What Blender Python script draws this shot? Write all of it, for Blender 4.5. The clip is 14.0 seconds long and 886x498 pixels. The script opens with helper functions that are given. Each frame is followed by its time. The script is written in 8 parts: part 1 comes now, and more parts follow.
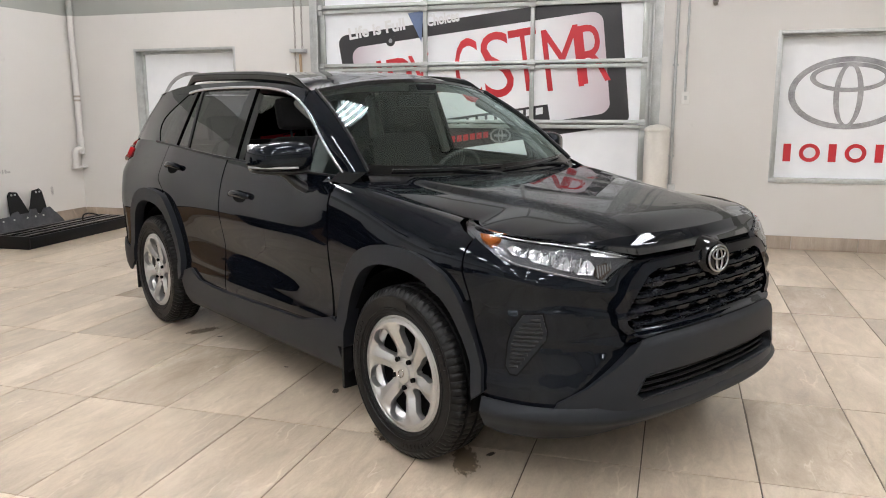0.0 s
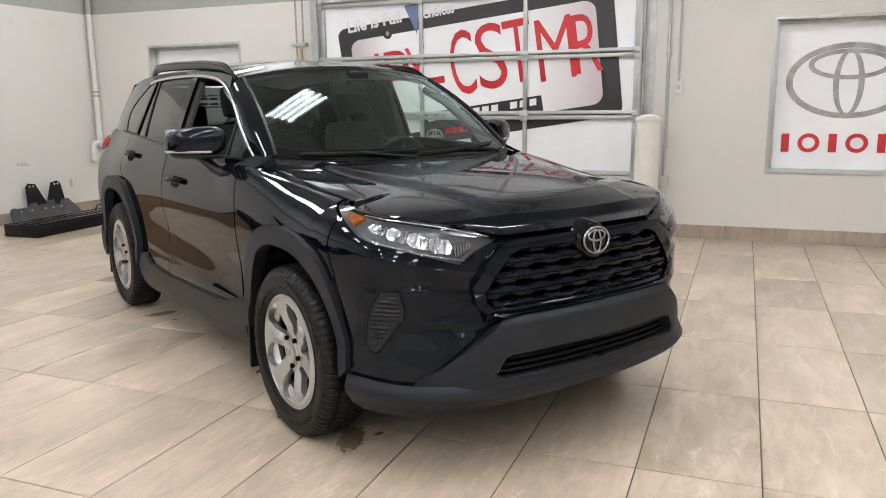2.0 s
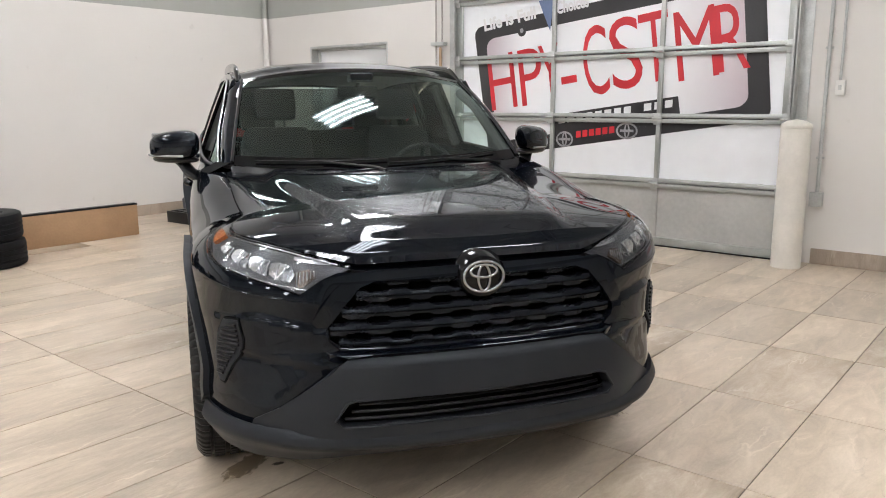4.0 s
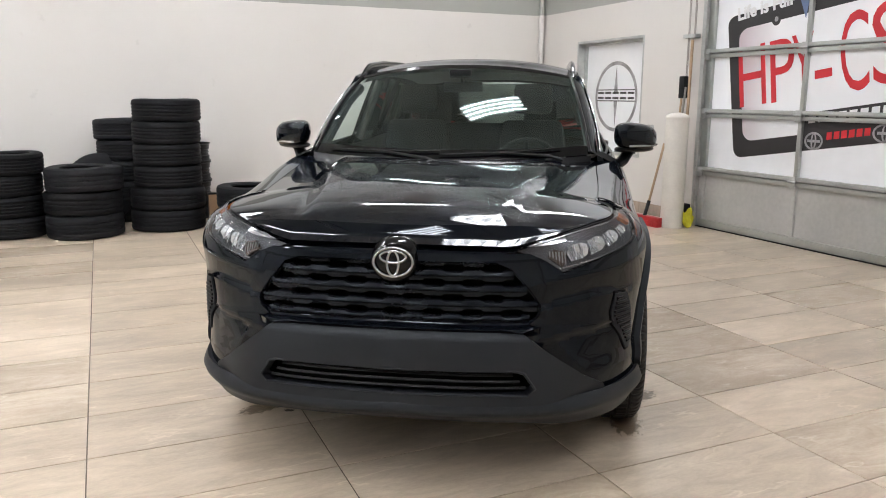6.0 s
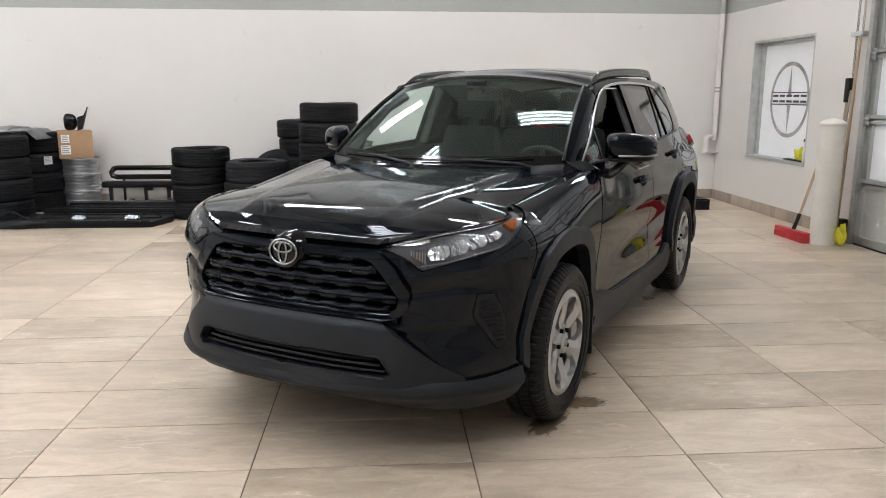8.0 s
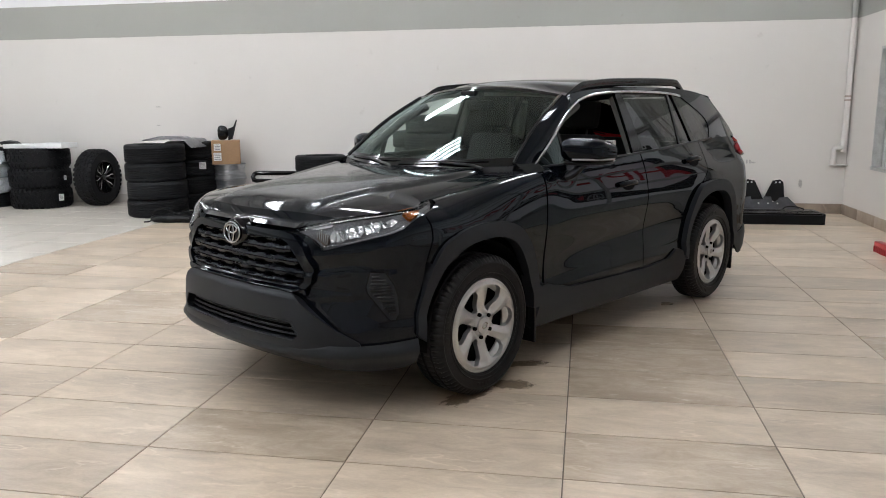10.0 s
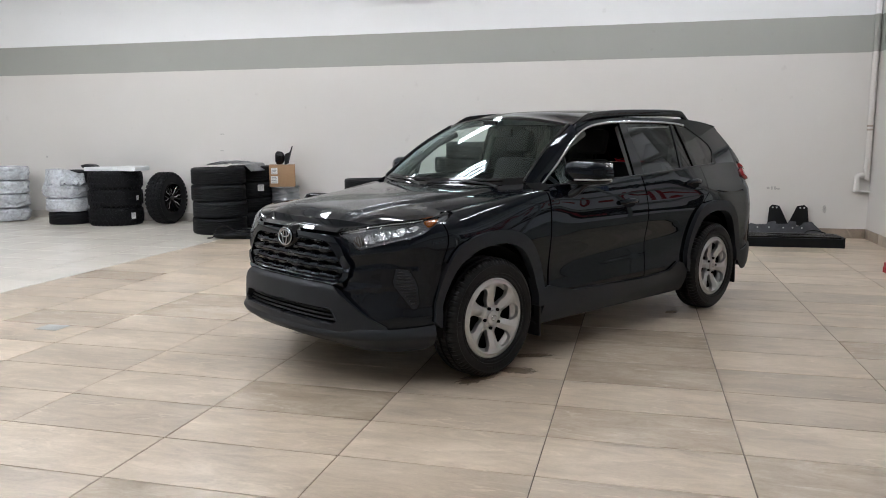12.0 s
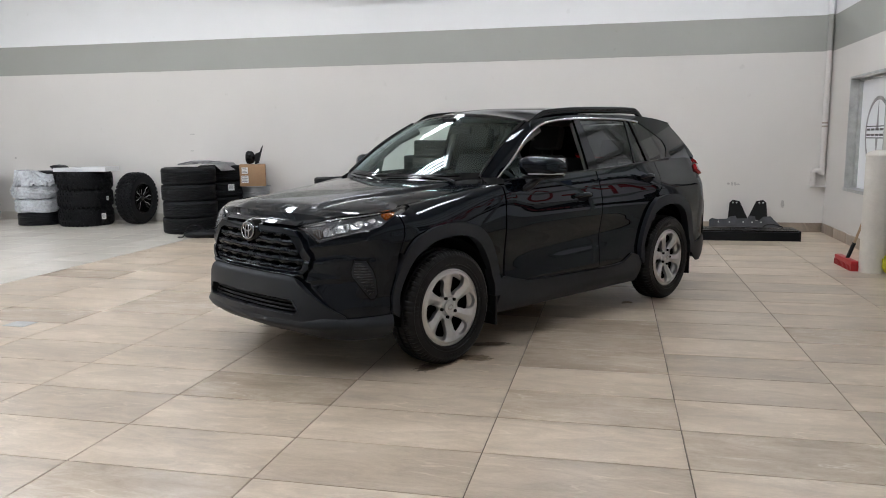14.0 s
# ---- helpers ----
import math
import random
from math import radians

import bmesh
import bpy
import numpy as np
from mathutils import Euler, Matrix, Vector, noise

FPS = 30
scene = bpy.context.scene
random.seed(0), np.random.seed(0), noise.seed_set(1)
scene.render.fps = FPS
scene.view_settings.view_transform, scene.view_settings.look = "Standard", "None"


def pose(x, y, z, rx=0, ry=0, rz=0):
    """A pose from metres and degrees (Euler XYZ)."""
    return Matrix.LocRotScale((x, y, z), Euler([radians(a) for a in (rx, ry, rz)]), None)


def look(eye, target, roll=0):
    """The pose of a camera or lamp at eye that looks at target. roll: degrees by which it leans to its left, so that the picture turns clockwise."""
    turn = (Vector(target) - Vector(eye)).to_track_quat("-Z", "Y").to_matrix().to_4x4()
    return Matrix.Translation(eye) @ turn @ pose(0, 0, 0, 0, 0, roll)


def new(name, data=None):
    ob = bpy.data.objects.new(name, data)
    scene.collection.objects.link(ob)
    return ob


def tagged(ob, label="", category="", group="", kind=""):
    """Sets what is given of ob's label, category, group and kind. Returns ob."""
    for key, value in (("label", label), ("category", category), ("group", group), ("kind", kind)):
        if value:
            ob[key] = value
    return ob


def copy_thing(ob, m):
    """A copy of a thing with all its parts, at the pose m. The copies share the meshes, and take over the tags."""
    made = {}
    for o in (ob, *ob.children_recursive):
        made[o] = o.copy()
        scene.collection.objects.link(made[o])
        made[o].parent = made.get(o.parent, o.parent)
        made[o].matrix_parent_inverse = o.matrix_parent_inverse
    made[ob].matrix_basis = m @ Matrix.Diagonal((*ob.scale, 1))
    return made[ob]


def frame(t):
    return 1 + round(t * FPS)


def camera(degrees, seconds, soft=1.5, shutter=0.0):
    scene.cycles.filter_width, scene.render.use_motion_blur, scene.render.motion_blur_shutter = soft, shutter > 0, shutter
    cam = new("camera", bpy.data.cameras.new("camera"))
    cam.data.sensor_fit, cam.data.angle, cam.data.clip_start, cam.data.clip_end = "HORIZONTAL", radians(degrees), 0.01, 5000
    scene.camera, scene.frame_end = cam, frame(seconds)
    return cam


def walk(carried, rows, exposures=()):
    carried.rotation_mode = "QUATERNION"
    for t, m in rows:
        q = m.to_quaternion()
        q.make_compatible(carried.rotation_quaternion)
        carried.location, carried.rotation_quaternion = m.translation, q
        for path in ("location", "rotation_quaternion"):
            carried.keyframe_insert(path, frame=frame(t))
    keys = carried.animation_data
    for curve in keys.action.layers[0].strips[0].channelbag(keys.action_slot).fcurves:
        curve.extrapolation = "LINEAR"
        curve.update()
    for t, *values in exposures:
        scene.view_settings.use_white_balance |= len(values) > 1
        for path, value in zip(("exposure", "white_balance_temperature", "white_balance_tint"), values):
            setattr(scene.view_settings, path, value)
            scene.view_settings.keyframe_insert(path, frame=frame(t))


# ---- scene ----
cam = camera(60.1, 14.0, soft=1.0)
PATH = [
    (0, (0.386, 0.365, 1.42), (2.266, 0.938, 1.052), -0.2),
    (0.5, (0.385, 0.39, 1.414), (2.263, 0.973, 1.046), -0.3),
    (1, (0.376, 0.237, 1.383), (2.244, 0.849, 1.014), -0.5),
    (1.5, (0.411, -0.101, 1.366), (2.264, 0.554, 0.997), -0.6),
    (2, (0.578, -0.311, 1.354), (2.407, 0.406, 0.981), -0.6),
    (2.2, (0.692, -0.396, 1.374), (2.508, 0.353, 0.997), -0.5),
    (4.3, (1.645, -1.416, 1.389), (3.06, -0.054, 1.011), -0.3),
    (4.5, (1.721, -1.553, 1.389), (3.056, -0.113, 1.01), -0.3),
    (5, (1.963, -1.846, 1.417), (3.09, -0.238, 1.037), -0.0),
    (5.5, (2.296, -1.998, 1.394), (3.235, -0.275, 1.007), 0.1),
    (6, (2.593, -2.201, 1.391), (3.387, -0.407, 1.0), 0.2),
    (6.5, (2.871, -2.446, 1.422), (3.516, -0.594, 1.031), 0.3),
    (7, (3.206, -2.547, 1.41), (3.673, -0.644, 1.011), 0.2),
    (7.5, (3.544, -2.664, 1.416), (3.832, -0.725, 1.016), 0.2),
    (8, (3.871, -2.84, 1.454), (4.023, -0.886, 1.058), 0.1),
    (8.2, (3.998, -2.884, 1.459), (4.102, -0.926, 1.063), 0.0),
    (10.3, (5.3, -3.294, 1.42), (4.886, -1.369, 1.066), -0.3),
    (10.5, (5.384, -3.324, 1.42), (4.94, -1.406, 1.069), -0.2),
    (11, (5.505, -3.557, 1.399), (5.021, -1.647, 1.059), 0.0),
    (11.5, (5.521, -3.733, 1.416), (5.022, -1.822, 1.102), -0.1),
    (12, (5.488, -3.94, 1.413), (4.998, -2.022, 1.125), -0.2),
    (12.5, (5.538, -4.06, 1.425), (5.064, -2.136, 1.153), -0.4),
    (13, (5.606, -4.125, 1.409), (5.151, -2.196, 1.141), -0.5),
    (13.5, (5.625, -4.102, 1.4), (5.183, -2.171, 1.125), -0.5),
    (14, (5.648, -4.082, 1.386), (5.215, -2.151, 1.099), -0.5),
]
walk(cam, [(t, look(eye, target, roll)) for t, eye, target, roll in PATH], exposures=[(0.0, 0.30, 6520, 10), (2.0, 0.31, 6520, 10), (5.0, 0.34, 6470, 10), (8.0, 0.21, 6400, 9.5), (10.5, 0.0, 6290, 9), (12.5, -0.11, 6220, 9), (14.0, -0.13, 6220, 9)])

# ---- world and large lights ----
world = bpy.data.worlds.new("world")
scene.world = world
world.use_nodes = True
world.node_tree.nodes["Background"].inputs["Color"].default_value = (0.55, 0.6, 0.7, 1)
world.node_tree.nodes["Background"].inputs["Strength"].default_value = 0.05
TUBE_POWER = 42.0
EAST, NORTH, WEST, SOUTH, CEILING = 8.57, 7.75, -11.0, -9.0, 5.1


# ---- materials ----
def shader(name):
    m = bpy.data.materials.new(name)
    m.use_nodes = True
    return m, m.node_tree.nodes, m.node_tree.links, m.node_tree.nodes["Principled BSDF"]


def tint(c, k):
    return (min(1, c[0] * k), min(1, c[1] * k), min(1, c[2] * k), 1)


def mat(name, col, rough=0.5, metal=0.0, big=3.0, fine=60.0, vary=0.12, bump=0.15, coat=0.0, rvary=0.12, spec=0.5, dist=0.004, rand=0.0, sheen=None):
    """A surface with variation at two scales in colour, gloss and relief."""
    m, N, L, b = shader(name)
    co = N.new("ShaderNodeTexCoord")
    n1, n2 = N.new("ShaderNodeTexNoise"), N.new("ShaderNodeTexNoise")
    n1.inputs["Scale"].default_value, n1.inputs["Detail"].default_value = big, 5
    n2.inputs["Scale"].default_value, n2.inputs["Detail"].default_value = fine, 3
    mx = N.new("ShaderNodeMath")
    mx.operation = "MULTIPLY_ADD"
    mx.inputs[1].default_value = 0.65
    L.new(co.outputs["Object"], n1.inputs["Vector"])
    L.new(co.outputs["Object"], n2.inputs["Vector"])
    L.new(n1.outputs["Fac"], mx.inputs[0])
    half = N.new("ShaderNodeMath")
    half.operation = "MULTIPLY"
    half.inputs[1].default_value = 0.35
    L.new(n2.outputs["Fac"], half.inputs[0])
    L.new(half.outputs[0], mx.inputs[2])
    ramp = N.new("ShaderNodeValToRGB")
    ramp.color_ramp.elements[0].position, ramp.color_ramp.elements[1].position = 0.3, 0.7
    ramp.color_ramp.elements[0].color, ramp.color_ramp.elements[1].color = tint(col, 1 - vary), tint(col, 1 + vary)
    L.new(mx.outputs[0], ramp.inputs["Fac"])
    out = ramp.outputs["Color"]
    if rand:
        oi, hs = N.new("ShaderNodeObjectInfo"), N.new("ShaderNodeHueSaturation")
        mr = N.new("ShaderNodeMapRange")
        mr.inputs["To Min"].default_value, mr.inputs["To Max"].default_value = 1 - rand, 1 + rand
        L.new(oi.outputs["Random"], mr.inputs["Value"])
        L.new(mr.outputs["Result"], hs.inputs["Value"])
        L.new(out, hs.inputs["Color"])
        out = hs.outputs["Color"]
    L.new(out, b.inputs["Base Color"])
    rr = N.new("ShaderNodeMapRange")
    rr.inputs["To Min"].default_value, rr.inputs["To Max"].default_value = max(0.02, rough * (1 - rvary)), min(1, rough * (1 + rvary))
    L.new(mx.outputs[0], rr.inputs["Value"])
    L.new(rr.outputs["Result"], b.inputs["Roughness"])
    b.inputs["Metallic"].default_value = metal
    b.inputs["Specular IOR Level"].default_value = spec
    if sheen:
        b.inputs["Specular Tint"].default_value = (*sheen, 1)
    b.inputs["Coat Weight"].default_value = coat
    b.inputs["Coat Roughness"].default_value = 0.03
    if bump:
        bp = N.new("ShaderNodeBump")
        bp.inputs["Strength"].default_value, bp.inputs["Distance"].default_value = bump, dist
        L.new(n2.outputs["Fac"], bp.inputs["Height"])
        L.new(bp.outputs["Normal"], b.inputs["Normal"])
    return m


def glow(name, col, power):
    m, N, L, b = shader(name)
    b.inputs["Base Color"].default_value = (0.8, 0.8, 0.8, 1)
    b.inputs["Emission Color"].default_value = (*col, 1)
    b.inputs["Emission Strength"].default_value = power
    return m


def glass(name, col, sheen=(1, 1, 1), rough=0.0, ior=1.52):
    """Thin glass: tinted and clear, with a mirror share that grows towards grazing."""
    m, N, L, b = shader(name)
    N.remove(b)
    tr, gl, mix, fr = (N.new("ShaderNodeBsdf" + "Transparent"), N.new("ShaderNodeBsdfGlossy"), N.new("ShaderNodeMixShader"), N.new("ShaderNodeFresnel"))
    tr.inputs["Color"].default_value = (*col, 1)
    gl.inputs["Roughness"].default_value = rough
    gl.inputs["Color"].default_value = (*sheen, 1)
    fr.inputs["IOR"].default_value = ior
    L.new(fr.outputs[0], mix.inputs[0])
    L.new(tr.outputs[0], mix.inputs[1])
    L.new(gl.outputs[0], mix.inputs[2])
    L.new(mix.outputs[0], N["Material Output"].inputs["Surface"])
    return m


def wall_paint():
    """Painted blockwork: warm grey below, a grey band, white above, with scuffs."""
    m, N, L, b = shader("wall_paint")
    geo, sep = N.new("ShaderNodeNewGeometry"), N.new("ShaderNodeSeparateXYZ")
    L.new(geo.outputs["Position"], sep.inputs[0])
    cr = N.new("ShaderNodeValToRGB")
    cr.color_ramp.interpolation = "CONSTANT"
    mr = N.new("ShaderNodeMapRange")
    mr.inputs["From Max"].default_value = 5.0
    nz = N.new("ShaderNodeTexNoise")
    nz.inputs["Scale"].default_value = 14
    wob = N.new("ShaderNodeMath")
    wob.operation = "MULTIPLY_ADD"
    wob.inputs[1].default_value = 0.012
    L.new(geo.outputs["Position"], nz.inputs["Vector"])
    L.new(nz.outputs["Fac"], wob.inputs[0])
    L.new(sep.outputs["Z"], wob.inputs[2])
    L.new(wob.outputs[0], mr.inputs["Value"])
    e = cr.color_ramp.elements
    e[0].position, e[0].color = 0.0, (0.70, 0.675, 0.645, 1)
    e[1].position, e[1].color = 2.535 / 5, (0.36, 0.365, 0.335, 1)
    w = e.new(3.02 / 5)
    w.color = (0.88, 0.89, 0.90, 1)
    L.new(mr.outputs["Result"], cr.inputs["Fac"])
    n1, n2 = N.new("ShaderNodeTexNoise"), N.new("ShaderNodeTexNoise")
    n1.inputs["Scale"].default_value, n1.inputs["Detail"].default_value = 1.1, 6
    n2.inputs["Scale"].default_value, n2.inputs["Detail"].default_value = 7.0, 8
    L.new(geo.outputs["Position"], n1.inputs["Vector"])
    L.new(geo.outputs["Position"], n2.inputs["Vector"])
    scuff = N.new("ShaderNodeValToRGB")
    scuff.color_ramp.elements[0].position, scuff.color_ramp.elements[1].position = 0.70, 0.80
    scuff.color_ramp.elements[1].color = (0.25, 0.25, 0.25, 1)
    L.new(n2.outputs["Fac"], scuff.inputs["Fac"])
    m1, m2 = N.new("ShaderNodeMix"), N.new("ShaderNodeMix")
    for x in (m1, m2):
        x.data_type = "RGBA"
        x.blend_type = "MULTIPLY"
    soft = N.new("ShaderNodeValToRGB")
    soft.color_ramp.elements[0].color, soft.color_ramp.elements[1].color = (0.93, 0.93, 0.92, 1), (1, 1, 1, 1)
    L.new(n1.outputs["Fac"], soft.inputs["Fac"])
    m1.inputs["Factor"].default_value = 1.0
    L.new(cr.outputs["Color"], m1.inputs["A"])
    L.new(soft.outputs["Color"], m1.inputs["B"])
    L.new(scuff.outputs["Color"], m2.inputs["Factor"])
    L.new(m1.outputs["Result"], m2.inputs["A"])
    m2.inputs["B"].default_value = (0.55, 0.53, 0.5, 1)
    L.new(m2.outputs["Result"], b.inputs["Base Color"])
    b.inputs["Roughness"].default_value = 0.55
    bp = N.new("ShaderNodeBump")
    bp.inputs["Strength"].default_value, bp.inputs["Distance"].default_value = 0.12, 0.01
    L.new(n2.outputs["Fac"], bp.inputs["Height"])
    L.new(bp.outputs["Normal"], b.inputs["Normal"])
    return m


def stone_tile(name, base, vein, per_object, rough=0.285, dark=0.42, light=1.28, spread=(0.86, 1.10), veins=0.5):
    """Glazed stone-look tile: long soft veins, cloudy patches, each tile its own cut."""
    m, N, L, b = shader(name)
    co, mp = N.new("ShaderNodeTexCoord"), N.new("ShaderNodeMapping")
    info = N.new("ShaderNodeObjectInfo") if per_object else N.new("ShaderNodeNewGeometry")
    rnd = info.outputs["Random"] if per_object else info.outputs["Random Per Island"]
    off = N.new("ShaderNodeVectorMath")
    off.operation = "MULTIPLY_ADD"
    comb = N.new("ShaderNodeCombineXYZ")
    for k in range(3):
        L.new(rnd, comb.inputs[k])
    L.new(comb.outputs[0], off.inputs[0])
    off.inputs[1].default_value = (37.0, 53.0, 11.0)
    L.new(co.outputs["Object"], off.inputs[2])
    L.new(off.outputs[0], mp.inputs["Vector"])
    mp.inputs["Rotation"].default_value = (0, 0, 0.16)
    mp.inputs["Scale"].default_value = (0.8, 1.7, 1)
    fine = N.new("ShaderNodeMapping")
    fine.inputs["Rotation"].default_value = (0, 0, 0.30)
    fine.inputs["Scale"].default_value = (2.2, 7.0, 1)
    L.new(off.outputs[0], fine.inputs["Vector"])
    n1, n2, n3 = (N.new("ShaderNodeTexNoise") for _ in range(3))
    for n, sc, de, ro, di in ((n1, 1.6, 4, 0.5, 0.3), (n2, 1.5, 10, 0.68, 1.2), (n3, 60, 3, 0.6, 0.0)):
        n.inputs["Scale"].default_value, n.inputs["Detail"].default_value, n.inputs["Roughness"].default_value, n.inputs["Distortion"].default_value = sc, de, ro, di
    L.new(mp.outputs[0], n1.inputs["Vector"])
    L.new(fine.outputs[0], n2.inputs["Vector"])
    L.new(mp.outputs[0], n3.inputs["Vector"])
    s1, s2, s3 = (N.new("ShaderNodeMath") for _ in range(3))
    s1.operation = s2.operation = s3.operation = "MULTIPLY_ADD"
    s1.inputs[1].default_value, s1.inputs[2].default_value = 0.48, -0.01
    s2.inputs[1].default_value, s3.inputs[1].default_value = 0.42, 0.12
    L.new(n1.outputs["Fac"], s1.inputs[0])
    L.new(n2.outputs["Fac"], s2.inputs[0])
    L.new(s1.outputs[0], s2.inputs[2])
    L.new(n3.outputs["Fac"], s3.inputs[0])
    L.new(s2.outputs[0], s3.inputs[2])
    c1 = N.new("ShaderNodeValToRGB")
    e = c1.color_ramp.elements
    e[0].position, e[0].color = 0.24, tint(base, dark)
    e[1].position, e[1].color = 0.80, tint(vein, light)
    mid = e.new(0.50)
    mid.color = (*base, 1)
    L.new(s3.outputs[0], c1.inputs["Fac"])
    hs = N.new("ShaderNodeHueSaturation")
    mr = N.new("ShaderNodeMapRange")
    mr.inputs["To Min"].default_value, mr.inputs["To Max"].default_value = spread
    L.new(rnd, mr.inputs["Value"])
    L.new(mr.outputs["Result"], hs.inputs["Value"])
    L.new(c1.outputs["Color"], hs.inputs["Color"])
    # thin pale and brown veins that come and go
    col = hs.outputs["Color"]
    for k, (sc, seed, tone, power) in enumerate(((1.3, 3.0, tint(vein, 1.25), veins), (1.9, 9.0, tint(base, 0.62), veins * 0.75))):
        ve, vm, gate_, band_, mul, mix_ = N.new("ShaderNodeTexNoise"), N.new("ShaderNodeTexNoise"), N.new("ShaderNodeValToRGB"), N.new("ShaderNodeValToRGB"), N.new("ShaderNodeMath"), N.new("ShaderNodeMix")
        sh = N.new("ShaderNodeVectorMath")
        sh.inputs[1].default_value = (seed, -seed, seed)
        L.new(fine.outputs[0], sh.inputs[0])
        for n, s_, d_, w_ in ((ve, sc * (0.55 if k else 0.7), 4, 0.15), (vm, 1.1, 2, 0.0)):
            n.inputs["Scale"].default_value, n.inputs["Detail"].default_value, n.inputs["Distortion"].default_value = s_, d_, w_
            L.new(sh.outputs[0], n.inputs["Vector"])
        e2 = band_.color_ramp.elements
        e2[0].position, e2[0].color = 0.485, (0, 0, 0, 1)
        e2[1].position, e2[1].color = 0.515, (0, 0, 0, 1)
        e2.new(0.50).color = (1, 1, 1, 1)
        gate_.color_ramp.elements[0].position, gate_.color_ramp.elements[1].position = 0.50, 0.64
        L.new(ve.outputs["Fac"], band_.inputs["Fac"])
        L.new(vm.outputs["Fac"], gate_.inputs["Fac"])
        mul.operation = "MULTIPLY"
        L.new(band_.outputs["Color"], mul.inputs[0])
        L.new(gate_.outputs["Color"], mul.inputs[1])
        amp = N.new("ShaderNodeMath")
        amp.operation = "MULTIPLY"
        amp.inputs[1].default_value = power
        L.new(mul.outputs[0], amp.inputs[0])
        mix_.data_type = "RGBA"
        L.new(amp.outputs[0], mix_.inputs[0])
        L.new(col, mix_.inputs[6])
        mix_.inputs[7].default_value = tone
        col = mix_.outputs[2]
    L.new(col, b.inputs["Base Color"])
    rr = N.new("ShaderNodeMapRange")
    rr.inputs["To Min"].default_value, rr.inputs["To Max"].default_value = rough * 0.95, rough * 1.08
    L.new(rnd, rr.inputs["Value"])
    L.new(rr.outputs["Result"], b.inputs["Roughness"])
    bp = N.new("ShaderNodeBump")
    bp.inputs["Strength"].default_value, bp.inputs["Distance"].default_value = 0.08, 0.002
    L.new(n3.outputs["Fac"], bp.inputs["Height"])
    L.new(bp.outputs["Normal"], b.inputs["Normal"])
    return m


WALL = wall_paint()
TILE = stone_tile("beige_tile", (0.520, 0.427, 0.327), (0.66, 0.565, 0.46), True, dark=0.50, light=1.26, spread=(0.90, 1.08), veins=0.38)
TILE_FAR = stone_tile("beige_tile_far", (0.520, 0.427, 0.327), (0.66, 0.565, 0.46), False, dark=0.50, light=1.26, spread=(0.90, 1.08), veins=0.38)
PALE = stone_tile("pale_tile", (0.76, 0.715, 0.635), (0.80, 0.76, 0.69), False, 0.2, 0.80, 1.08, (0.975, 1.02), 0.12)
GROUT = mat("grout", (0.125, 0.097, 0.075), 0.8, vary=0.3)
SKIRT = stone_tile("skirting_tile", (0.36, 0.29, 0.23), (0.43, 0.36, 0.29), False, 0.35)
CEIL = mat("ceiling_white", (0.74, 0.75, 0.76), 0.7, big=1, fine=30)
STEEL_W = mat("white_steel", (0.62, 0.63, 0.64), 0.5, big=2)
TUBE = glow("fluorescent_tube", (0.985, 0.985, 1.01), TUBE_POWER)
ALU = mat("dull_aluminium", (0.47, 0.485, 0.465), 0.42, 0.7, big=4, fine=90, vary=0.16, rvary=0.25)
GALV = mat("galvanised_steel", (0.50, 0.51, 0.50), 0.45, 0.6, big=9, vary=0.2)
DIRTY = mat("grimy_panel", (0.45, 0.445, 0.425), 0.5, 0.15, big=1.6, fine=25, vary=0.14)
BANNER = mat("white_banner_vinyl", (0.88, 0.895, 0.92), 0.38, big=2, fine=8, vary=0.03, bump=0.25, dist=0.01)
PLASTIC_W = mat("white_plastic", (0.72, 0.71, 0.68), 0.4, big=5, vary=0.07)
BOLLARD = mat("cream_bollard_paint", (0.70, 0.67, 0.61), 0.45, big=6, fine=40, vary=0.08)
RED_INK = mat("red_print", (0.55, 0.02, 0.03), 0.42, vary=0.08, bump=0.05)
BLACK_INK = mat("black_print", (0.025, 0.023, 0.025), 0.4, vary=0.2, bump=0.05)
WHITE_INK = mat("white_print", (0.8, 0.8, 0.8), 0.4, vary=0.04, bump=0.05)
GREY_INK = mat("grey_print", (0.30, 0.30, 0.31), 0.4, vary=0.3, big=4)
SILVER_INK = mat("silver_print", (0.33, 0.325, 0.335), 0.35, vary=0.55, big=7)
PANEL_W = mat("white_window_panel", (0.92, 0.935, 0.955), 0.4, big=2, fine=8, vary=0.03, bump=0.1, dist=0.01)
RUBBER = mat("tyre_rubber", (0.0062, 0.0066, 0.0080), 0.6, big=5, fine=70, vary=0.35, bump=0.3, rand=0.3, spec=0.17)
RUBBER_CAR = mat("car_tyre_rubber", (0.0048, 0.0048, 0.0052), 0.44, big=8, fine=90, vary=0.3, bump=0.25, spec=0.24)
BAG = mat("white_plastic_bag", (0.54, 0.565, 0.60), 0.24, big=6, fine=26, vary=0.32, bump=1.0, dist=0.03)
CARD = mat("brown_cardboard", (0.36, 0.22, 0.12), 0.75, big=5, fine=50, vary=0.12)
RIM_S = mat("silver_steel_rim", (0.36, 0.37, 0.385), 0.32, 0.8, big=6)
BLACK_P = mat("black_plastic", (0.005, 0.005, 0.0058), 0.36, big=6, fine=120, vary=0.3, spec=0.25)
BLACK_F = mat("black_fabric_vinyl", (0.0045, 0.005, 0.0062), 0.42, big=6, fine=200, vary=0.3, spec=0.2)
CHARCOAL = mat("charcoal_textured_plate", (0.055, 0.058, 0.066), 0.55, big=9, fine=40, vary=0.5, bump=0.5)
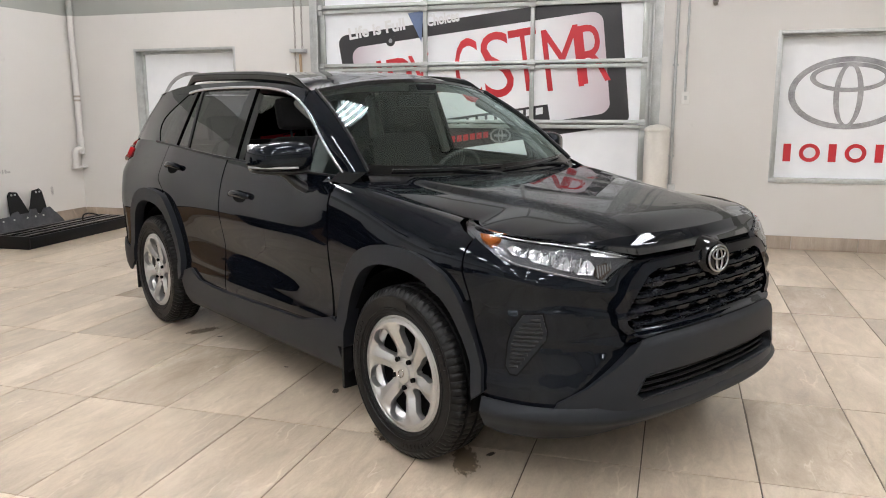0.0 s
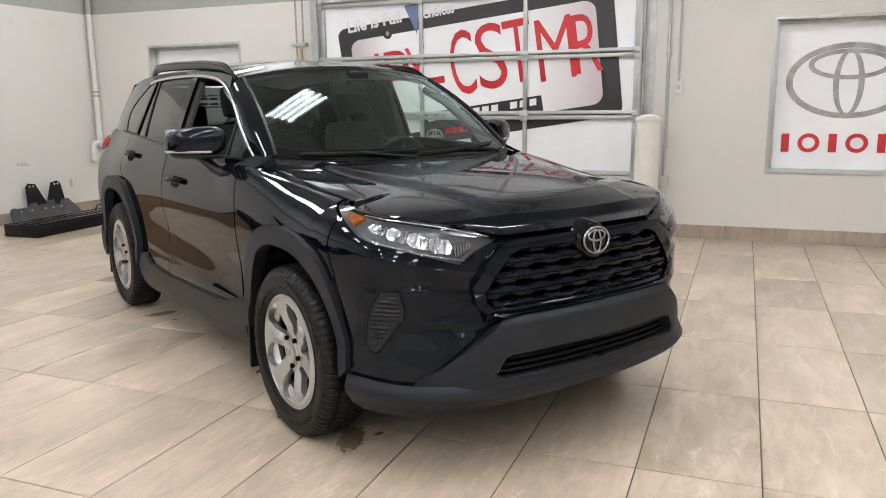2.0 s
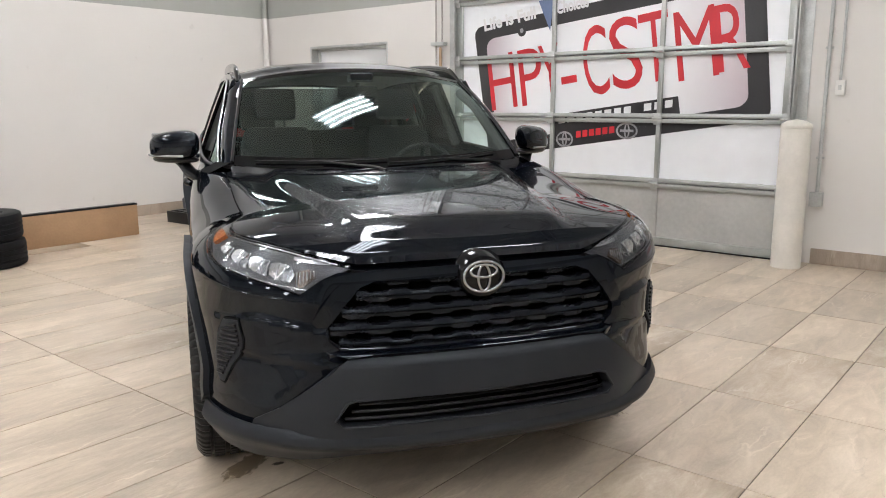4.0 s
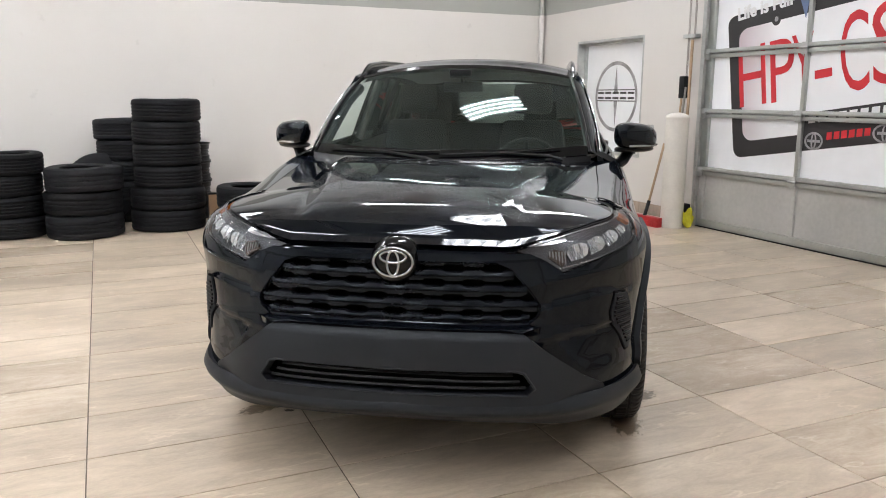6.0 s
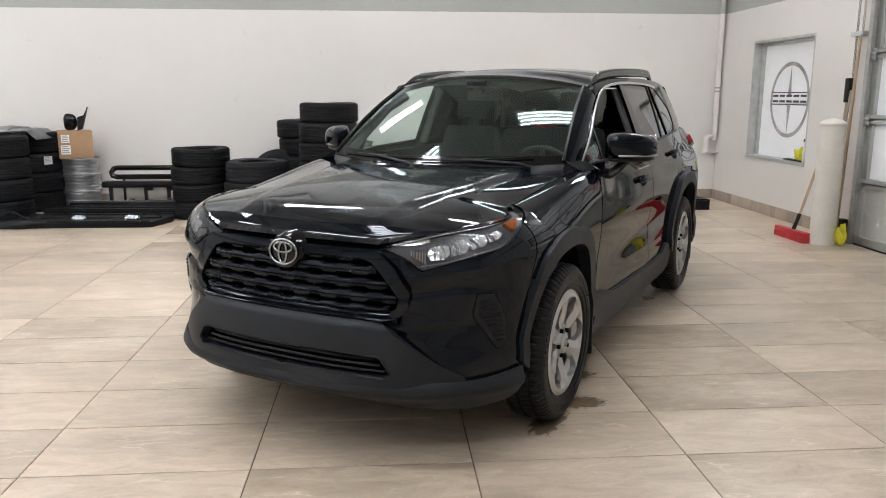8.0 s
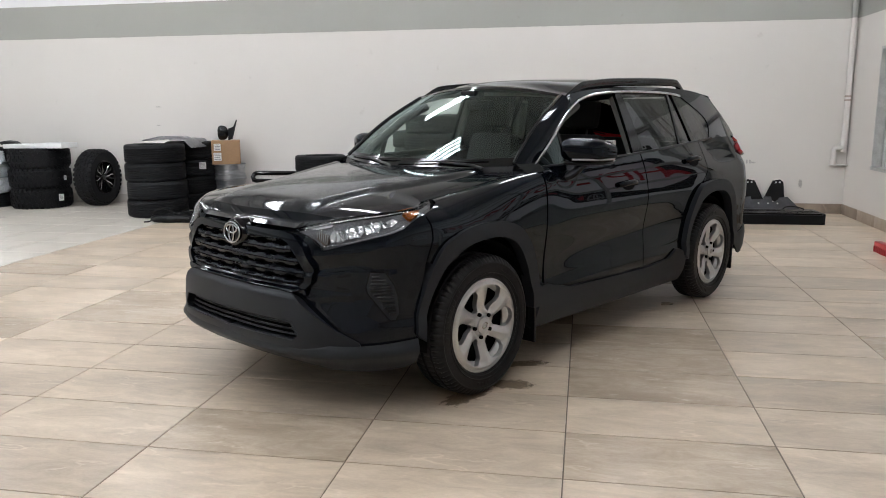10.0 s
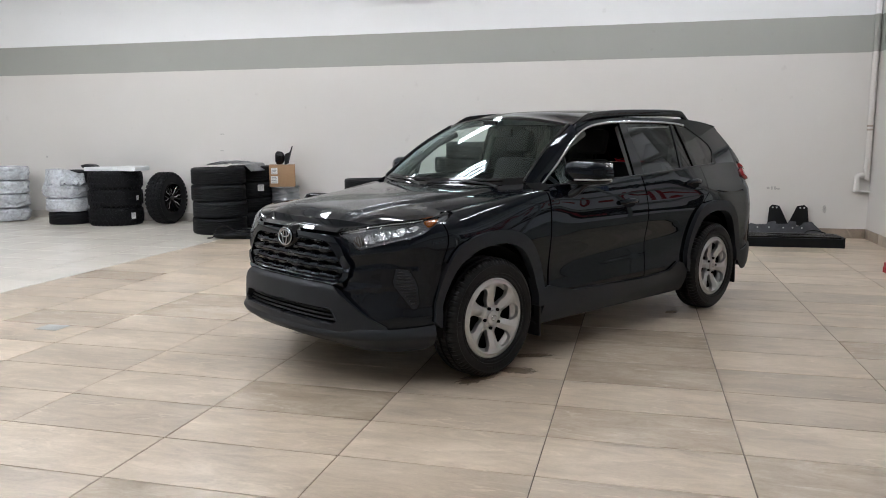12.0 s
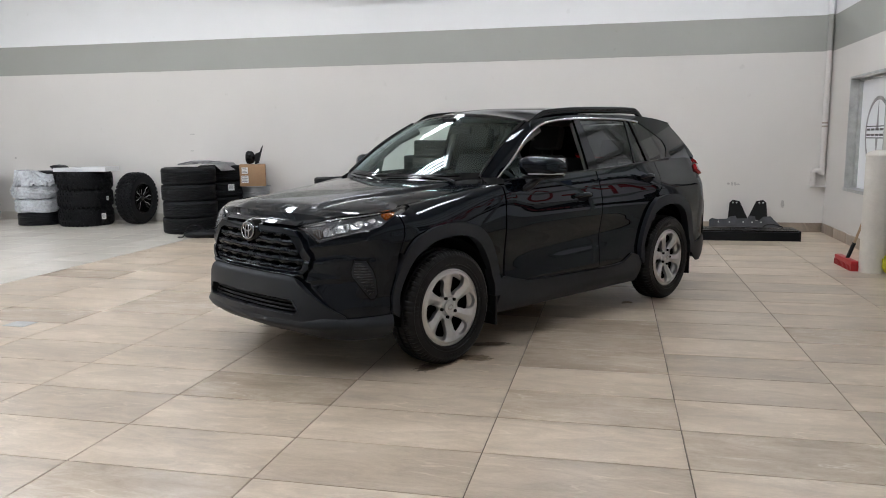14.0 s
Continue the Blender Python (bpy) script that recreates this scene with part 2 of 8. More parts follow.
WOOD = mat("pale_wood_pole", (0.42, 0.29, 0.18), 0.55, big=4, fine=60, vary=0.2)
RED_P = mat("red_plastic", (0.42, 0.02, 0.025), 0.4, vary=0.15)
YELLOW = mat("yellow_cloth", (0.62, 0.58, 0.03), 0.8, big=9, vary=0.25, bump=0.5)
FOAM = mat("white_foam", (0.78, 0.79, 0.80), 0.6, vary=0.04)
CHAIN = mat("chain_steel", (0.30, 0.28, 0.25), 0.45, 0.8, vary=0.3)


# ---- building blocks ----
def mesh_of(bm, name, material, smooth=True, angle=35):
    me = bpy.data.meshes.new(name)
    bm.normal_update()
    lay = bm.verts.layers.float_vector.get("true_normal")
    nrm = [tuple(v[lay]) for v in bm.verts] if lay else None
    bm.to_mesh(me)
    bm.free()
    for m in material if isinstance(material, (list, tuple)) else (material,):
        me.materials.append(m)
    if smooth:
        me.shade_smooth()
        me.set_sharp_from_angle(angle=radians(angle))
        if nrm:
            me.normals_split_custom_set_from_vertices(nrm)
    return me


def part(name, bm, material, parent=None, label="", smooth=True, angle=35):
    ob = new(name, mesh_of(bm, name, material, smooth, angle))
    if parent is not None:
        ob.parent = parent
    if label:
        ob["label"] = label
    return ob


def thing(name, m, label, category, group="", kind=""):
    ob = new(name)
    ob.empty_display_size = 0.1
    ob.matrix_basis = m
    return tagged(ob, label, category, group, kind)


def solo(name, bm, material, label, category, group="", kind="", m=None, smooth=True, angle=35):
    ob = part(name, bm, material, None, "", smooth, angle)
    if m is not None:
        ob.matrix_basis = m
    return tagged(ob, label, category, group, kind)


def box(bm, x0, x1, y0, y1, z0, z1, bevel=0.0, m=None):
    r = bmesh.ops.create_cube(bm, size=1.0)
    bmesh.ops.transform(bm, verts=r["verts"], matrix=Matrix.Translation(((x0 + x1) / 2, (y0 + y1) / 2, (z0 + z1) / 2)) @ Matrix.Diagonal((x1 - x0, y1 - y0, z1 - z0, 1)))
    vs = r["verts"]
    if bevel:
        es = list({e for v in vs for e in v.link_edges})
        vs = bmesh.ops.bevel(bm, geom=es, offset=bevel, segments=2, profile=0.6, affect="EDGES")["verts"]
    if m is not None:
        bmesh.ops.transform(bm, verts=list(set(vs)), matrix=m)
    return vs


def lathe(bm, prof, seg=48, m=None, closed=False):
    """Turn a profile of (radius, height) about z."""
    rings = []
    for r, z in prof:
        ring = []
        for k in range(seg):
            a = 2 * math.pi * k / seg
            p = Vector((r * math.cos(a), r * math.sin(a), z))
            ring.append(bm.verts.new(m @ p if m is not None else p))
        rings.append(ring)
    pairs = list(zip(rings, rings[1:])) + ([(rings[-1], rings[0])] if closed else [])
    for a, b in pairs:
        for k in range(seg):
            j = (k + 1) % seg
            bm.faces.new((a[k], a[j], b[j], b[k]))
    return rings


def sweep(bm, pts, r, seg=8, caps=True, flat=1.0):
    """A round bar along points; r is a number or one for each point."""
    pts = [Vector(p) for p in pts]
    rings, up = [], None
    for i, p in enumerate(pts):
        d = (pts[min(i + 1, len(pts) - 1)] - pts[max(i - 1, 0)]).normalized()
        if up is None:
            up = Vector((0, 0, 1)) if abs(d.z) < 0.9 else Vector((1, 0, 0))
        side = d.cross(up).normalized()
        up = side.cross(d).normalized()
        rr = r[i] if isinstance(r, (list, tuple)) else r
        rings.append([bm.verts.new(p + rr * (math.cos(a) * side + flat * math.sin(a) * up)) for a in (2 * math.pi * k / seg for k in range(seg))])
    for a, b in zip(rings, rings[1:]):
        for k in range(seg):
            j = (k + 1) % seg
            bm.faces.new((a[k], a[j], b[j], b[k]))
    if caps:
        bm.faces.new(rings[0][::-1])
        bm.faces.new(rings[-1])


def cyl(bm, p0, p1, r, seg=24):
    sweep(bm, [p0, p1], r, seg)


def prism(bm, pts, lift):
    """A flat outline, extruded along the vector lift."""
    lift = Vector(lift)
    a = [bm.verts.new(p) for p in pts]
    b = [bm.verts.new(Vector(p) + lift) for p in pts]
    bm.faces.new(a[::-1])
    bm.faces.new(b)
    for k in range(len(a)):
        j = (k + 1) % len(a)
        bm.faces.new((a[k], a[j], b[j], b[k]))
    bmesh.ops.recalc_face_normals(bm, faces=bm.faces)


def smooth_line(pts, n=6, loop=False):
    """A smooth curve through points of any dimension."""
    P = [np.array(p, float) for p in pts]
    out = []
    count = len(P) if loop else len(P) - 1
    for i in range(count):
        if loop:
            a, b, c, d = P[i - 1], P[i], P[(i + 1) % len(P)], P[(i + 2) % len(P)]
        else:
            b, c = P[i], P[i + 1]
            a, d = (P[i - 1] if i else 2 * b - c), (P[i + 2] if i + 2 < len(P) else 2 * c - b)
        for k in range(n):
            t = k / n
            out.append(0.5 * (2 * b + (c - a) * t + (2 * a - 5 * b + 4 * c - d) * t * t + (3 * b - a - 3 * c + d) * t**3))
    if not loop:
        out.append(P[-1])
    return out


def lettering(name, words, height, m, material, parent, wide=1.0, align="LEFT", bold=0.0, label="", fill=0.0):
    """Raised lettering as a mesh, with the built-in font. height: of a capital."""
    cu = bpy.data.curves.new(name, "FONT")
    cu.body, cu.size, cu.align_x, cu.extrude, cu.offset = words, 1.0, align, 0.0015 / height, bold
    cu.resolution_u = 4
    ob = new(name, cu)
    me = bpy.data.meshes.new_from_object(ob.evaluated_get(bpy.context.evaluated_depsgraph_get()))
    bpy.data.objects.remove(ob)
    me.materials.clear()
    me.materials.append(material)
    o2 = new(name, me)
    o2.parent = parent
    k = height / 0.69
    if fill:
        xs = [v.co.x for v in me.vertices]
        wide = fill / (max(xs) - min(xs)) / k
        for v in me.vertices:
            v.co.x -= min(xs)
    o2.matrix_basis = m @ Matrix.Diagonal((k * wide, k, k, 1))
    if label:
        o2["label"] = label
    return o2


def ellipse_ring(bm, cx, cy, a, b, ta, tb, z0, z1, seg=64):
    """A flat oval band in the plane x, y between z0 and z1."""
    for k in range(seg):
        q = []
        for j in (k, k + 1):
            t = 2 * math.pi * j / seg
            q.append((math.cos(t), math.sin(t)))
        (c0, s0), (c1, s1) = q
        o0, o1 = (cx + a * c0, cy + b * s0), (cx + a * c1, cy + b * s1)
        i0, i1 = (cx + (a - ta) * c0, cy + (b - tb) * s0), (cx + (a - ta) * c1, cy + (b - tb) * s1)
        v = [bm.verts.new((*p, z)) for z in (z0, z1) for p in (o0, o1, i1, i0)]
        bm.faces.new((v[4], v[5], v[6], v[7]))
        bm.faces.new((v[0], v[1], v[5], v[4]))
        bm.faces.new((v[2], v[3], v[7], v[6]))
    bmesh.ops.remove_doubles(bm, verts=bm.verts, dist=1e-5)


# ---- the room ----
def wall_boxes(name, boxes, label):
    bm = bmesh.new()
    for b in boxes:
        box(bm, *b)
    return solo(name, bm, WALL, label, "wall", kind="structure", smooth=False)


WIN = [(5.415, 6.835), (-1.855, -0.505)]
WZ0, WZ1 = 0.675, 2.115
DY0, DY1, DZ = 0.66, 4.33, 3.70
x0, x1 = EAST, EAST + 0.24
wall_boxes("wall_east", [
    (x0, x1, SOUTH - 0.2, -1.855, -0.1, CEILING), (x0, x1, -1.855, -0.505, -0.1, WZ0), (x0, x1, -1.855, -0.505, WZ1, CEILING),
    (x0, x1, -0.505, DY0, -0.1, CEILING), (x0, x1, DY0, DY1, DZ, CEILING), (x0, x1, DY1, 5.415, -0.1, CEILING),
    (x0, x1, 5.415, 6.835, -0.1, WZ0), (x0, x1, 5.415, 6.835, WZ1, CEILING), (x0, x1, 6.835, NORTH + 0.24, -0.1, CEILING)],
    "painted blockwork wall with a grey band, two windows and an overhead door")
wall_boxes("wall_north", [(WEST - 0.2, EAST - 0.001, NORTH, NORTH + 0.24, -0.1, CEILING)], "long warm-white painted wall with a grey band")
wall_boxes("wall_west", [(WEST - 0.24, WEST, SOUTH - 0.2, NORTH - 0.001, -0.1, CEILING)], "plain painted wall with a grey band")
wall_boxes("wall_south", [(WEST + 0.001, EAST - 0.001, SOUTH - 0.24, SOUTH, -0.1, CEILING)], "plain painted wall with a grey band")

bm = bmesh.new()
box(bm, WEST - 0.3, EAST + 0.3, SOUTH - 0.3, NORTH + 0.3, CEILING + 0.03, CEILING + 0.2)
y = SOUTH
while y < NORTH:
    box(bm, WEST, EAST, y, y + 0.12, CEILING, CEILING + 0.031)
    y += 0.24
solo("ceiling", bm, CEIL, "white ribbed metal deck ceiling", "ceiling", kind="structure", smooth=False)

# open-web joists under the deck
bm = bmesh.new()
for k in range(9):
    jx = WEST + 1.2 + 2.2 * k
    box(bm, jx - 0.04, jx + 0.04, SOUTH, NORTH, CEILING - 0.06, CEILING)
    box(bm, jx - 0.035, jx + 0.035, SOUTH, NORTH, CEILING - 0.42, CEILING - 0.37)
    yy = SOUTH + 0.3
    while yy < NORTH - 0.8:
        cyl(bm, (jx, yy, CEILING - 0.39), (jx, yy + 0.3, CEILING - 0.04), 0.012, 6)
        cyl(bm, (jx, yy + 0.3, CEILING - 0.04), (jx, yy + 0.6, CEILING - 0.39), 0.012, 6)
        yy += 0.6
tagged(part("trim", bm, STEEL_W), "white open-web steel roof joists", "joists", kind="structure")


def ceiling_light(m):
    """High-bay light: white tray, four bare tubes with sockets."""
    ob = thing("ceiling_light", m, "white fluorescent high-bay light with four bare tubes", "ceiling light", "ceiling lights")
    bm = bmesh.new()
    box(bm, -0.62, 0.62, -0.30, 0.30, 0.06, 0.10, 0.01)
    for k in range(5):
        yy = -0.26 + 0.13 * k
        prism(bm, [(-0.6, yy - 0.03, 0.06), (-0.6, yy + 0.03, 0.06), (-0.6, yy, 0.02)], (1.2, 0, 0))
    for xx in (-0.4, 0.4):
        cyl(bm, (xx, 0, 0.1), (xx, 0, CEILING - 4.45), 0.006, 6)
    part("housing", bm, STEEL_W, ob)
    for k in range(4):
        bm = bmesh.new()
        yy = -0.195 + 0.13 * k
        cyl(bm, (-0.58, yy, 0.035), (0.58, yy, 0.035), 0.019, 12)
        part("tube", bm, TUBE, ob, "lit fluorescent tube")
    return ob


first = None
for lx in (-8.8, -6.0, -3.2, -0.4, 2.4, 5.2):
    for ly in (-3.2, -0.4, 2.4, 5.15):
        if ly > 5 and lx < -5:
            continue
        m = pose(lx, ly, 4.45, 0, 0, 0)
        first = copy_thing(first, m) if first else ceiling_light(m)
# one light outside the grid, added to brighten the north-east corner
copy_thing(first, pose(7.75, 5.15, 4.45))

# floor: bed of grout under the tiles
bm = bmesh.new()
box(bm, WEST - 0.2, EAST + 0.2, SOUTH - 0.2, NORTH + 0.2, -0.12, -0.0035)
floor = solo("floor", bm, GROUT, "beige stone-look tiled floor with dark grout joints", "floor", kind="structure", smooth=False)
TX, TY = 0.885, 0.443


def tile_into(bm, cx, cy, lx, ly, z=0.0):
    g = 0.002
    a, b = lx / 2 - g, ly / 2 - g
    top = [bm.verts.new((cx + sx * (a - 0.0015), cy + sy * (b - 0.0015), z)) for sx, sy in ((-1, -1), (1, -1), (1, 1), (-1, 1))]
    low = [bm.verts.new((cx + sx * a, cy + sy * b, z - 0.006)) for sx, sy in ((-1, -1), (1, -1), (1, 1), (-1, 1))]
    bm.faces.new(top)
    for k in range(4):
        j = (k + 1) % 4
        bm.faces.new((low[k], low[j], top[j], top[k]))


# pale floor of the next bay and the far rest of the beige floor
bm = bmesh.new()
px = -0.21
while px > WEST:
    py = SOUTH
    while py < NORTH:
        tile_into(bm, px - 0.3, py + 0.3, 0.6, 0.6, 0.001)
        py += 0.6
    px -= 0.6
ob = part("pale_tiles", bm, PALE, floor, "pale glossy floor tiles", smooth=False)
tagged(ob, kind="stuff")
bm = bmesh.new()
for i in range(10):
    for j in list(range(-21, -12)):
        tile_into(bm, -0.21 + TX * (i + 0.5), TY * (j + 0.5), TX, TY)
ob = part("tiles_behind", bm, TILE_FAR, floor, smooth=False)
tagged(ob, kind="stuff")

# skirting tiles
bm = bmesh.new()
pale = bmesh.new()
sx = EAST - 0.012
while sx > WEST:
    box(bm if sx > -0.3 else pale, max(WEST, sx - 0.597), sx, NORTH - 0.012, NORTH, 0, 0.134, 0.002)
    sx -= 0.6
for y0, y1 in ((DY1 + 0.10, NORTH - 0.013), (SOUTH, DY0 - 0.22)):
    yy = y1
    while yy > y0 + 0.05:
        box(bm, EAST - 0.012, EAST, max(y0, yy - 0.597), yy, 0, 0.134, 0.002)
        yy -= 0.6
tagged(part("baseboard", bm, SKIRT), "brown stone-look tile skirting", "baseboard", kind="structure")
tagged(part("baseboard", pale, stone_tile("pale_skirting_tile", (0.50, 0.47, 0.43), (0.56, 0.53, 0.49), False, 0.35, 0.8, 1.1, (0.96, 1.03), 0.1)), "pale grey tile skirting of the next bay", "baseboard", kind="structure")


def recess(name, y0, y1, label):
    """Blocked-up window: steel frame in a deep reveal with a printed panel behind."""
    ob = thing(name, pose(EAST, (y0 + y1) / 2, WZ0), label, "window", kind="structure")
    w, h = (y1 - y0) / 2, WZ1 - WZ0
    bm = bmesh.new()
    for a in ((0.0, 0.16, -w, -w + 0.03, 0, h), (0.0, 0.16, w - 0.03, w, 0, h), (0.0, 0.16, -w + 0.03, w - 0.03, h - 0.03, h)):
        box(bm, *a, 0.002)
    for a in ((0.1, 0.15, -w + 0.03, -w + 0.06, 0.03, h - 0.03), (0.1, 0.15, w - 0.06, w - 0.03, 0.03, h - 0.03), (0.1, 0.15, -w + 0.06, w - 0.06, h - 0.06, h - 0.03)):
        box(bm, *a, 0.002)
    part("window_frame", bm, GALV, ob, "grey steel window frame")
    bm = bmesh.new()
    box(bm, -0.012, 0.16, -w + 0.002, w - 0.002, -0.012, 0.028, 0.003)
    part("window_sill", bm, GALV, ob, "grey steel sill")
    bm = bmesh.new()
    box(bm, 0.14, 0.16, -w + 0.03, w - 0.03, 0.028, h - 0.03)
    part("panel", bm, PANEL_W, ob, "white printed panel")
    return ob


# facing the wall from inside, right is -y: plane frame for flat prints on the east wall
def on_wall(depth, yc, zc, turn=0.0):
    return Matrix(((0, 0, -1, depth), (-1, 0, 0, yc), (0, 1, 0, zc), (0, 0, 0, 1))) @ pose(0, 0, 0, 0, 0, turn)


w1 = recess("window_1", *WIN[0], "deep window with a grey frame and a white panel with a round emblem")
w2 = recess("window_2", *WIN[1], "deep window with a grey frame and a white panel with an oval emblem and red bars")
P1 = on_wall(0.1395, 0, 0)
bm = bmesh.new()
ellipse_ring(bm, 0.0, 0.72, 0.445, 0.445, 0.045, 0.045, 0, 0.002)
part("ring", bm, SILVER_INK, w1, "grey printed ring").matrix_basis = P1
bm = bmesh.new()
for s in (1, -1):
    prism(bm, [(-0.038, 0.72 + 0.06 * s, 0), (0.0, 0.72 + 0.40 * s, 0), (0.038, 0.72 + 0.06 * s, 0)][::s], (0, 0, 0.002))
part("star_blade", bm, SILVER_INK, w1, "grey printed blades").matrix_basis = P1
bm = bmesh.new()
box(bm, -0.42, 0.42, 0.80, 0.812, 0, 0.002)
box(bm, -0.42, 0.42, 0.66, 0.672, 0, 0.002)
for k in range(5):
    box(bm, -0.385 + 0.16 * k, -0.385 + 0.16 * k + 0.125, 0.69, 0.715, 0, 0.0025)
    box(bm, -0.385 + 0.16 * k, -0.385 + 0.16 * k + 0.125, 0.755, 0.78, 0, 0.0025)
part("bars", bm, BLACK_INK, w1, "dark printed bars", smooth=False).matrix_basis = P1
P2 = on_wall(0.1395, 0, 0)
bm = bmesh.new()
ellipse_ring(bm, 0.0, 0.85, 0.535, 0.345, 0.06, 0.05, 0, 0.002)
part("ring", bm, SILVER_INK, w2, "silver oval print").matrix_basis = P2
bm = bmesh.new()
ellipse_ring(bm, 0.0, 0.83, 0.13, 0.305, 0.05, 0.03, 0, 0.0025)
part("ring", bm, SILVER_INK, w2, "silver oval print").matrix_basis = P2
bm = bmesh.new()
ellipse_ring(bm, 0.0, 1.0, 0.35, 0.14, 0.05, 0.04, 0, 0.003)
part("ring", bm, SILVER_INK, w2, "silver oval print").matrix_basis = P2
# brand word as plain red shapes
bm = bmesh.new()
for k in range(6):
    cx = -0.505 + 0.205 * k
    if k in (1, 3):
        ellipse_ring(bm, cx, 0.275, 0.095, 0.09, 0.038, 0.036, 0, 0.002, 28)
    else:
        box(bm, cx - 0.035, cx + 0.035, 0.188, 0.362, 0, 0.0022)
part("bars", bm, RED_INK, w2, "red printed shapes", smooth=False).matrix_basis = P2

# ---- overhead door ----
door = thing("door_1", pose(EAST, 0, 0), "overhead sectional door with aluminium rails, grimy bottom panel and a printed banner behind", "garage door", kind="structure")
RAILS = [0.0, 0.61, 1.225, 1.84, 2.475, 3.09, 3.70]
STILES = [DY1 - 0.05, 3.045, 1.87, DY0 + 0.05]
bm = bmesh.new()
for k, z in enumerate(RAILS):
    lo, hi = (0.0, 0.085) if k == 0 else ((DZ - 0.07, DZ) if k == 6 else (z - 0.045, z + 0.045))
    if 0 < k < 6:
        box(bm, -0.045, 0.02, DY0 + 0.02, DY1 - 0.02, lo, z - 0.004, 0.004)
        box(bm, -0.045, 0.02, DY0 + 0.02, DY1 - 0.02, z + 0.004, hi, 0.004)
        box(bm, -0.062, -0.045, DY0 + 0.06, DY1 - 0.06, z + 0.008, hi - 0.012, 0.003)
    else:
        box(bm, -0.045, 0.02, DY0 + 0.02, DY1 - 0.02, lo, hi, 0.004)
part("rail", bm, ALU, door, "dull aluminium door rails")
for s, yy in enumerate(STILES):
    half = 0.045 if s in (0, 3) else 0.021
    for k in range(6):
        bm = bmesh.new()
        box(bm, -0.036, 0.015, yy - half, yy + half, RAILS[k] + (0.085 if k == 0 else 0.045), RAILS[k + 1] - 0.045, 0.003)
        part("stile", bm, DIRTY if k == 0 else ALU, door)
    for k in range(1, 6):
        bm = bmesh.new()
        z = RAILS[k]
        box(bm, -0.070, -0.062, yy - 0.035, yy + 0.035, z - 0.06, z + 0.05, 0.003)
        cyl(bm, (-0.075, yy - 0.045, z), (-0.075, yy + 0.045, z), 0.012, 10)
        part("hinge", bm, GALV, door, "steel hinge")
bm = bmesh.new()
box(bm, -0.01, 0.01, DY0 + 0.06, DY1 - 0.06, 0.085, 0.565)
part("bottom_panel", bm, DIRTY, door, "grimy grey bottom panel")
bm = bmesh.new()
box(bm, 0.0, 0.012, DY0 + 0.06, DY1 - 0.06, 0.655, DZ - 0.07)
part("banner", bm, BANNER, door, "white vinyl banner")
bm = bmesh.new()
box(bm, -0.06, 0.02, DY0 + 0.03, DY1 - 0.03, -0.003, 0.012)
part("seal", bm, BLACK_P, door, "black rubber seal")
for s, yy in ((1, DY1), (-1, DY0)):
    bm = bmesh.new()
    box(bm, -0.10, -0.002, yy - 0.01, yy + 0.002 + 0.012, 0.0, 4.3, 0.002)
    box(bm, -0.014, -0.002, min(yy, yy + 0.10 * s), max(yy, yy + 0.10 * s), 0.0, 4.3, 0.002)
    box(bm, -0.10, -0.085, min(yy, yy - 0.035 * s), max(yy, yy - 0.035 * s), 0.0, 4.3, 0.002)
    part("track", bm, GALV, door, "galvanised steel track")

# banner print: a tilted plate shape with big red letters
B = on_wall(-0.002, 0, 0)


def flat(bm, pts, z=0.001):
    prism(bm, [(p[0], p[1], 0.0) for p in pts], (0, 0, z))


def plate_pt(u, v):
    """u along the plate (0 left to 1 right), v up (0 to 1), to right / up on the wall."""
    bl, br, tl, tr = np.array((-3.87, 0.775)), np.array((-0.85, 1.225)), np.array((-4.09, 2.19)), np.array((-0.99, 2.52))
    return tuple((bl * (1 - u) + br * u) * (1 - v) + (tl * (1 - u) + tr * u) * v)


def plate_outline(u0, u1, v0, v1, r=0.05):
    ru, rv = r * 0.5, r
    out = []
    for (cu, cv, a0) in ((u1 - ru, v1 - rv, 0), (u0 + ru, v1 - rv, 90), (u0 + ru, v0 + rv, 180), (u1 - ru, v0 + rv, 270)):
        for k in range(7):
            a = radians(a0 + 15 * k)
            out.append(plate_pt(cu + ru * math.cos(a), cv + rv * math.sin(a)))
    return out


bm = bmesh.new()
flat(bm, plate_outline(0, 1, 0, 1, 0.07), 0.001)
part("print_border", bm, BLACK_INK, door, "black printed border").matrix_basis = B
def shaded_print():
    """White print that shades to mauve towards both ends."""
    m, N, L, b = shader("mauve_shaded_print")
    co, sep, mr, ramp = N.new("ShaderNodeTexCoord"), N.new("ShaderNodeSeparateXYZ"), N.new("ShaderNodeMapRange"), N.new("ShaderNodeValToRGB")
    mr.inputs["From Min"].default_value, mr.inputs["From Max"].default_value = -4.1, -0.85
    L.new(co.outputs["Object"], sep.inputs[0])
    L.new(sep.outputs["X"], mr.inputs["Value"])
    L.new(mr.outputs["Result"], ramp.inputs["Fac"])
    e = ramp.color_ramp.elements
    e[0].position, e[0].color = 0.05, (0.50, 0.40, 0.44, 1)
    e[1].position, e[1].color = 0.95, (0.52, 0.42, 0.46, 1)
    for p in (0.21, 0.72):
        k = e.new(p)
        k.color = (0.88, 0.89, 0.91, 1)
    L.new(ramp.outputs["Color"], b.inputs["Base Color"])
    b.inputs["Roughness"].default_value = 0.38
    return m


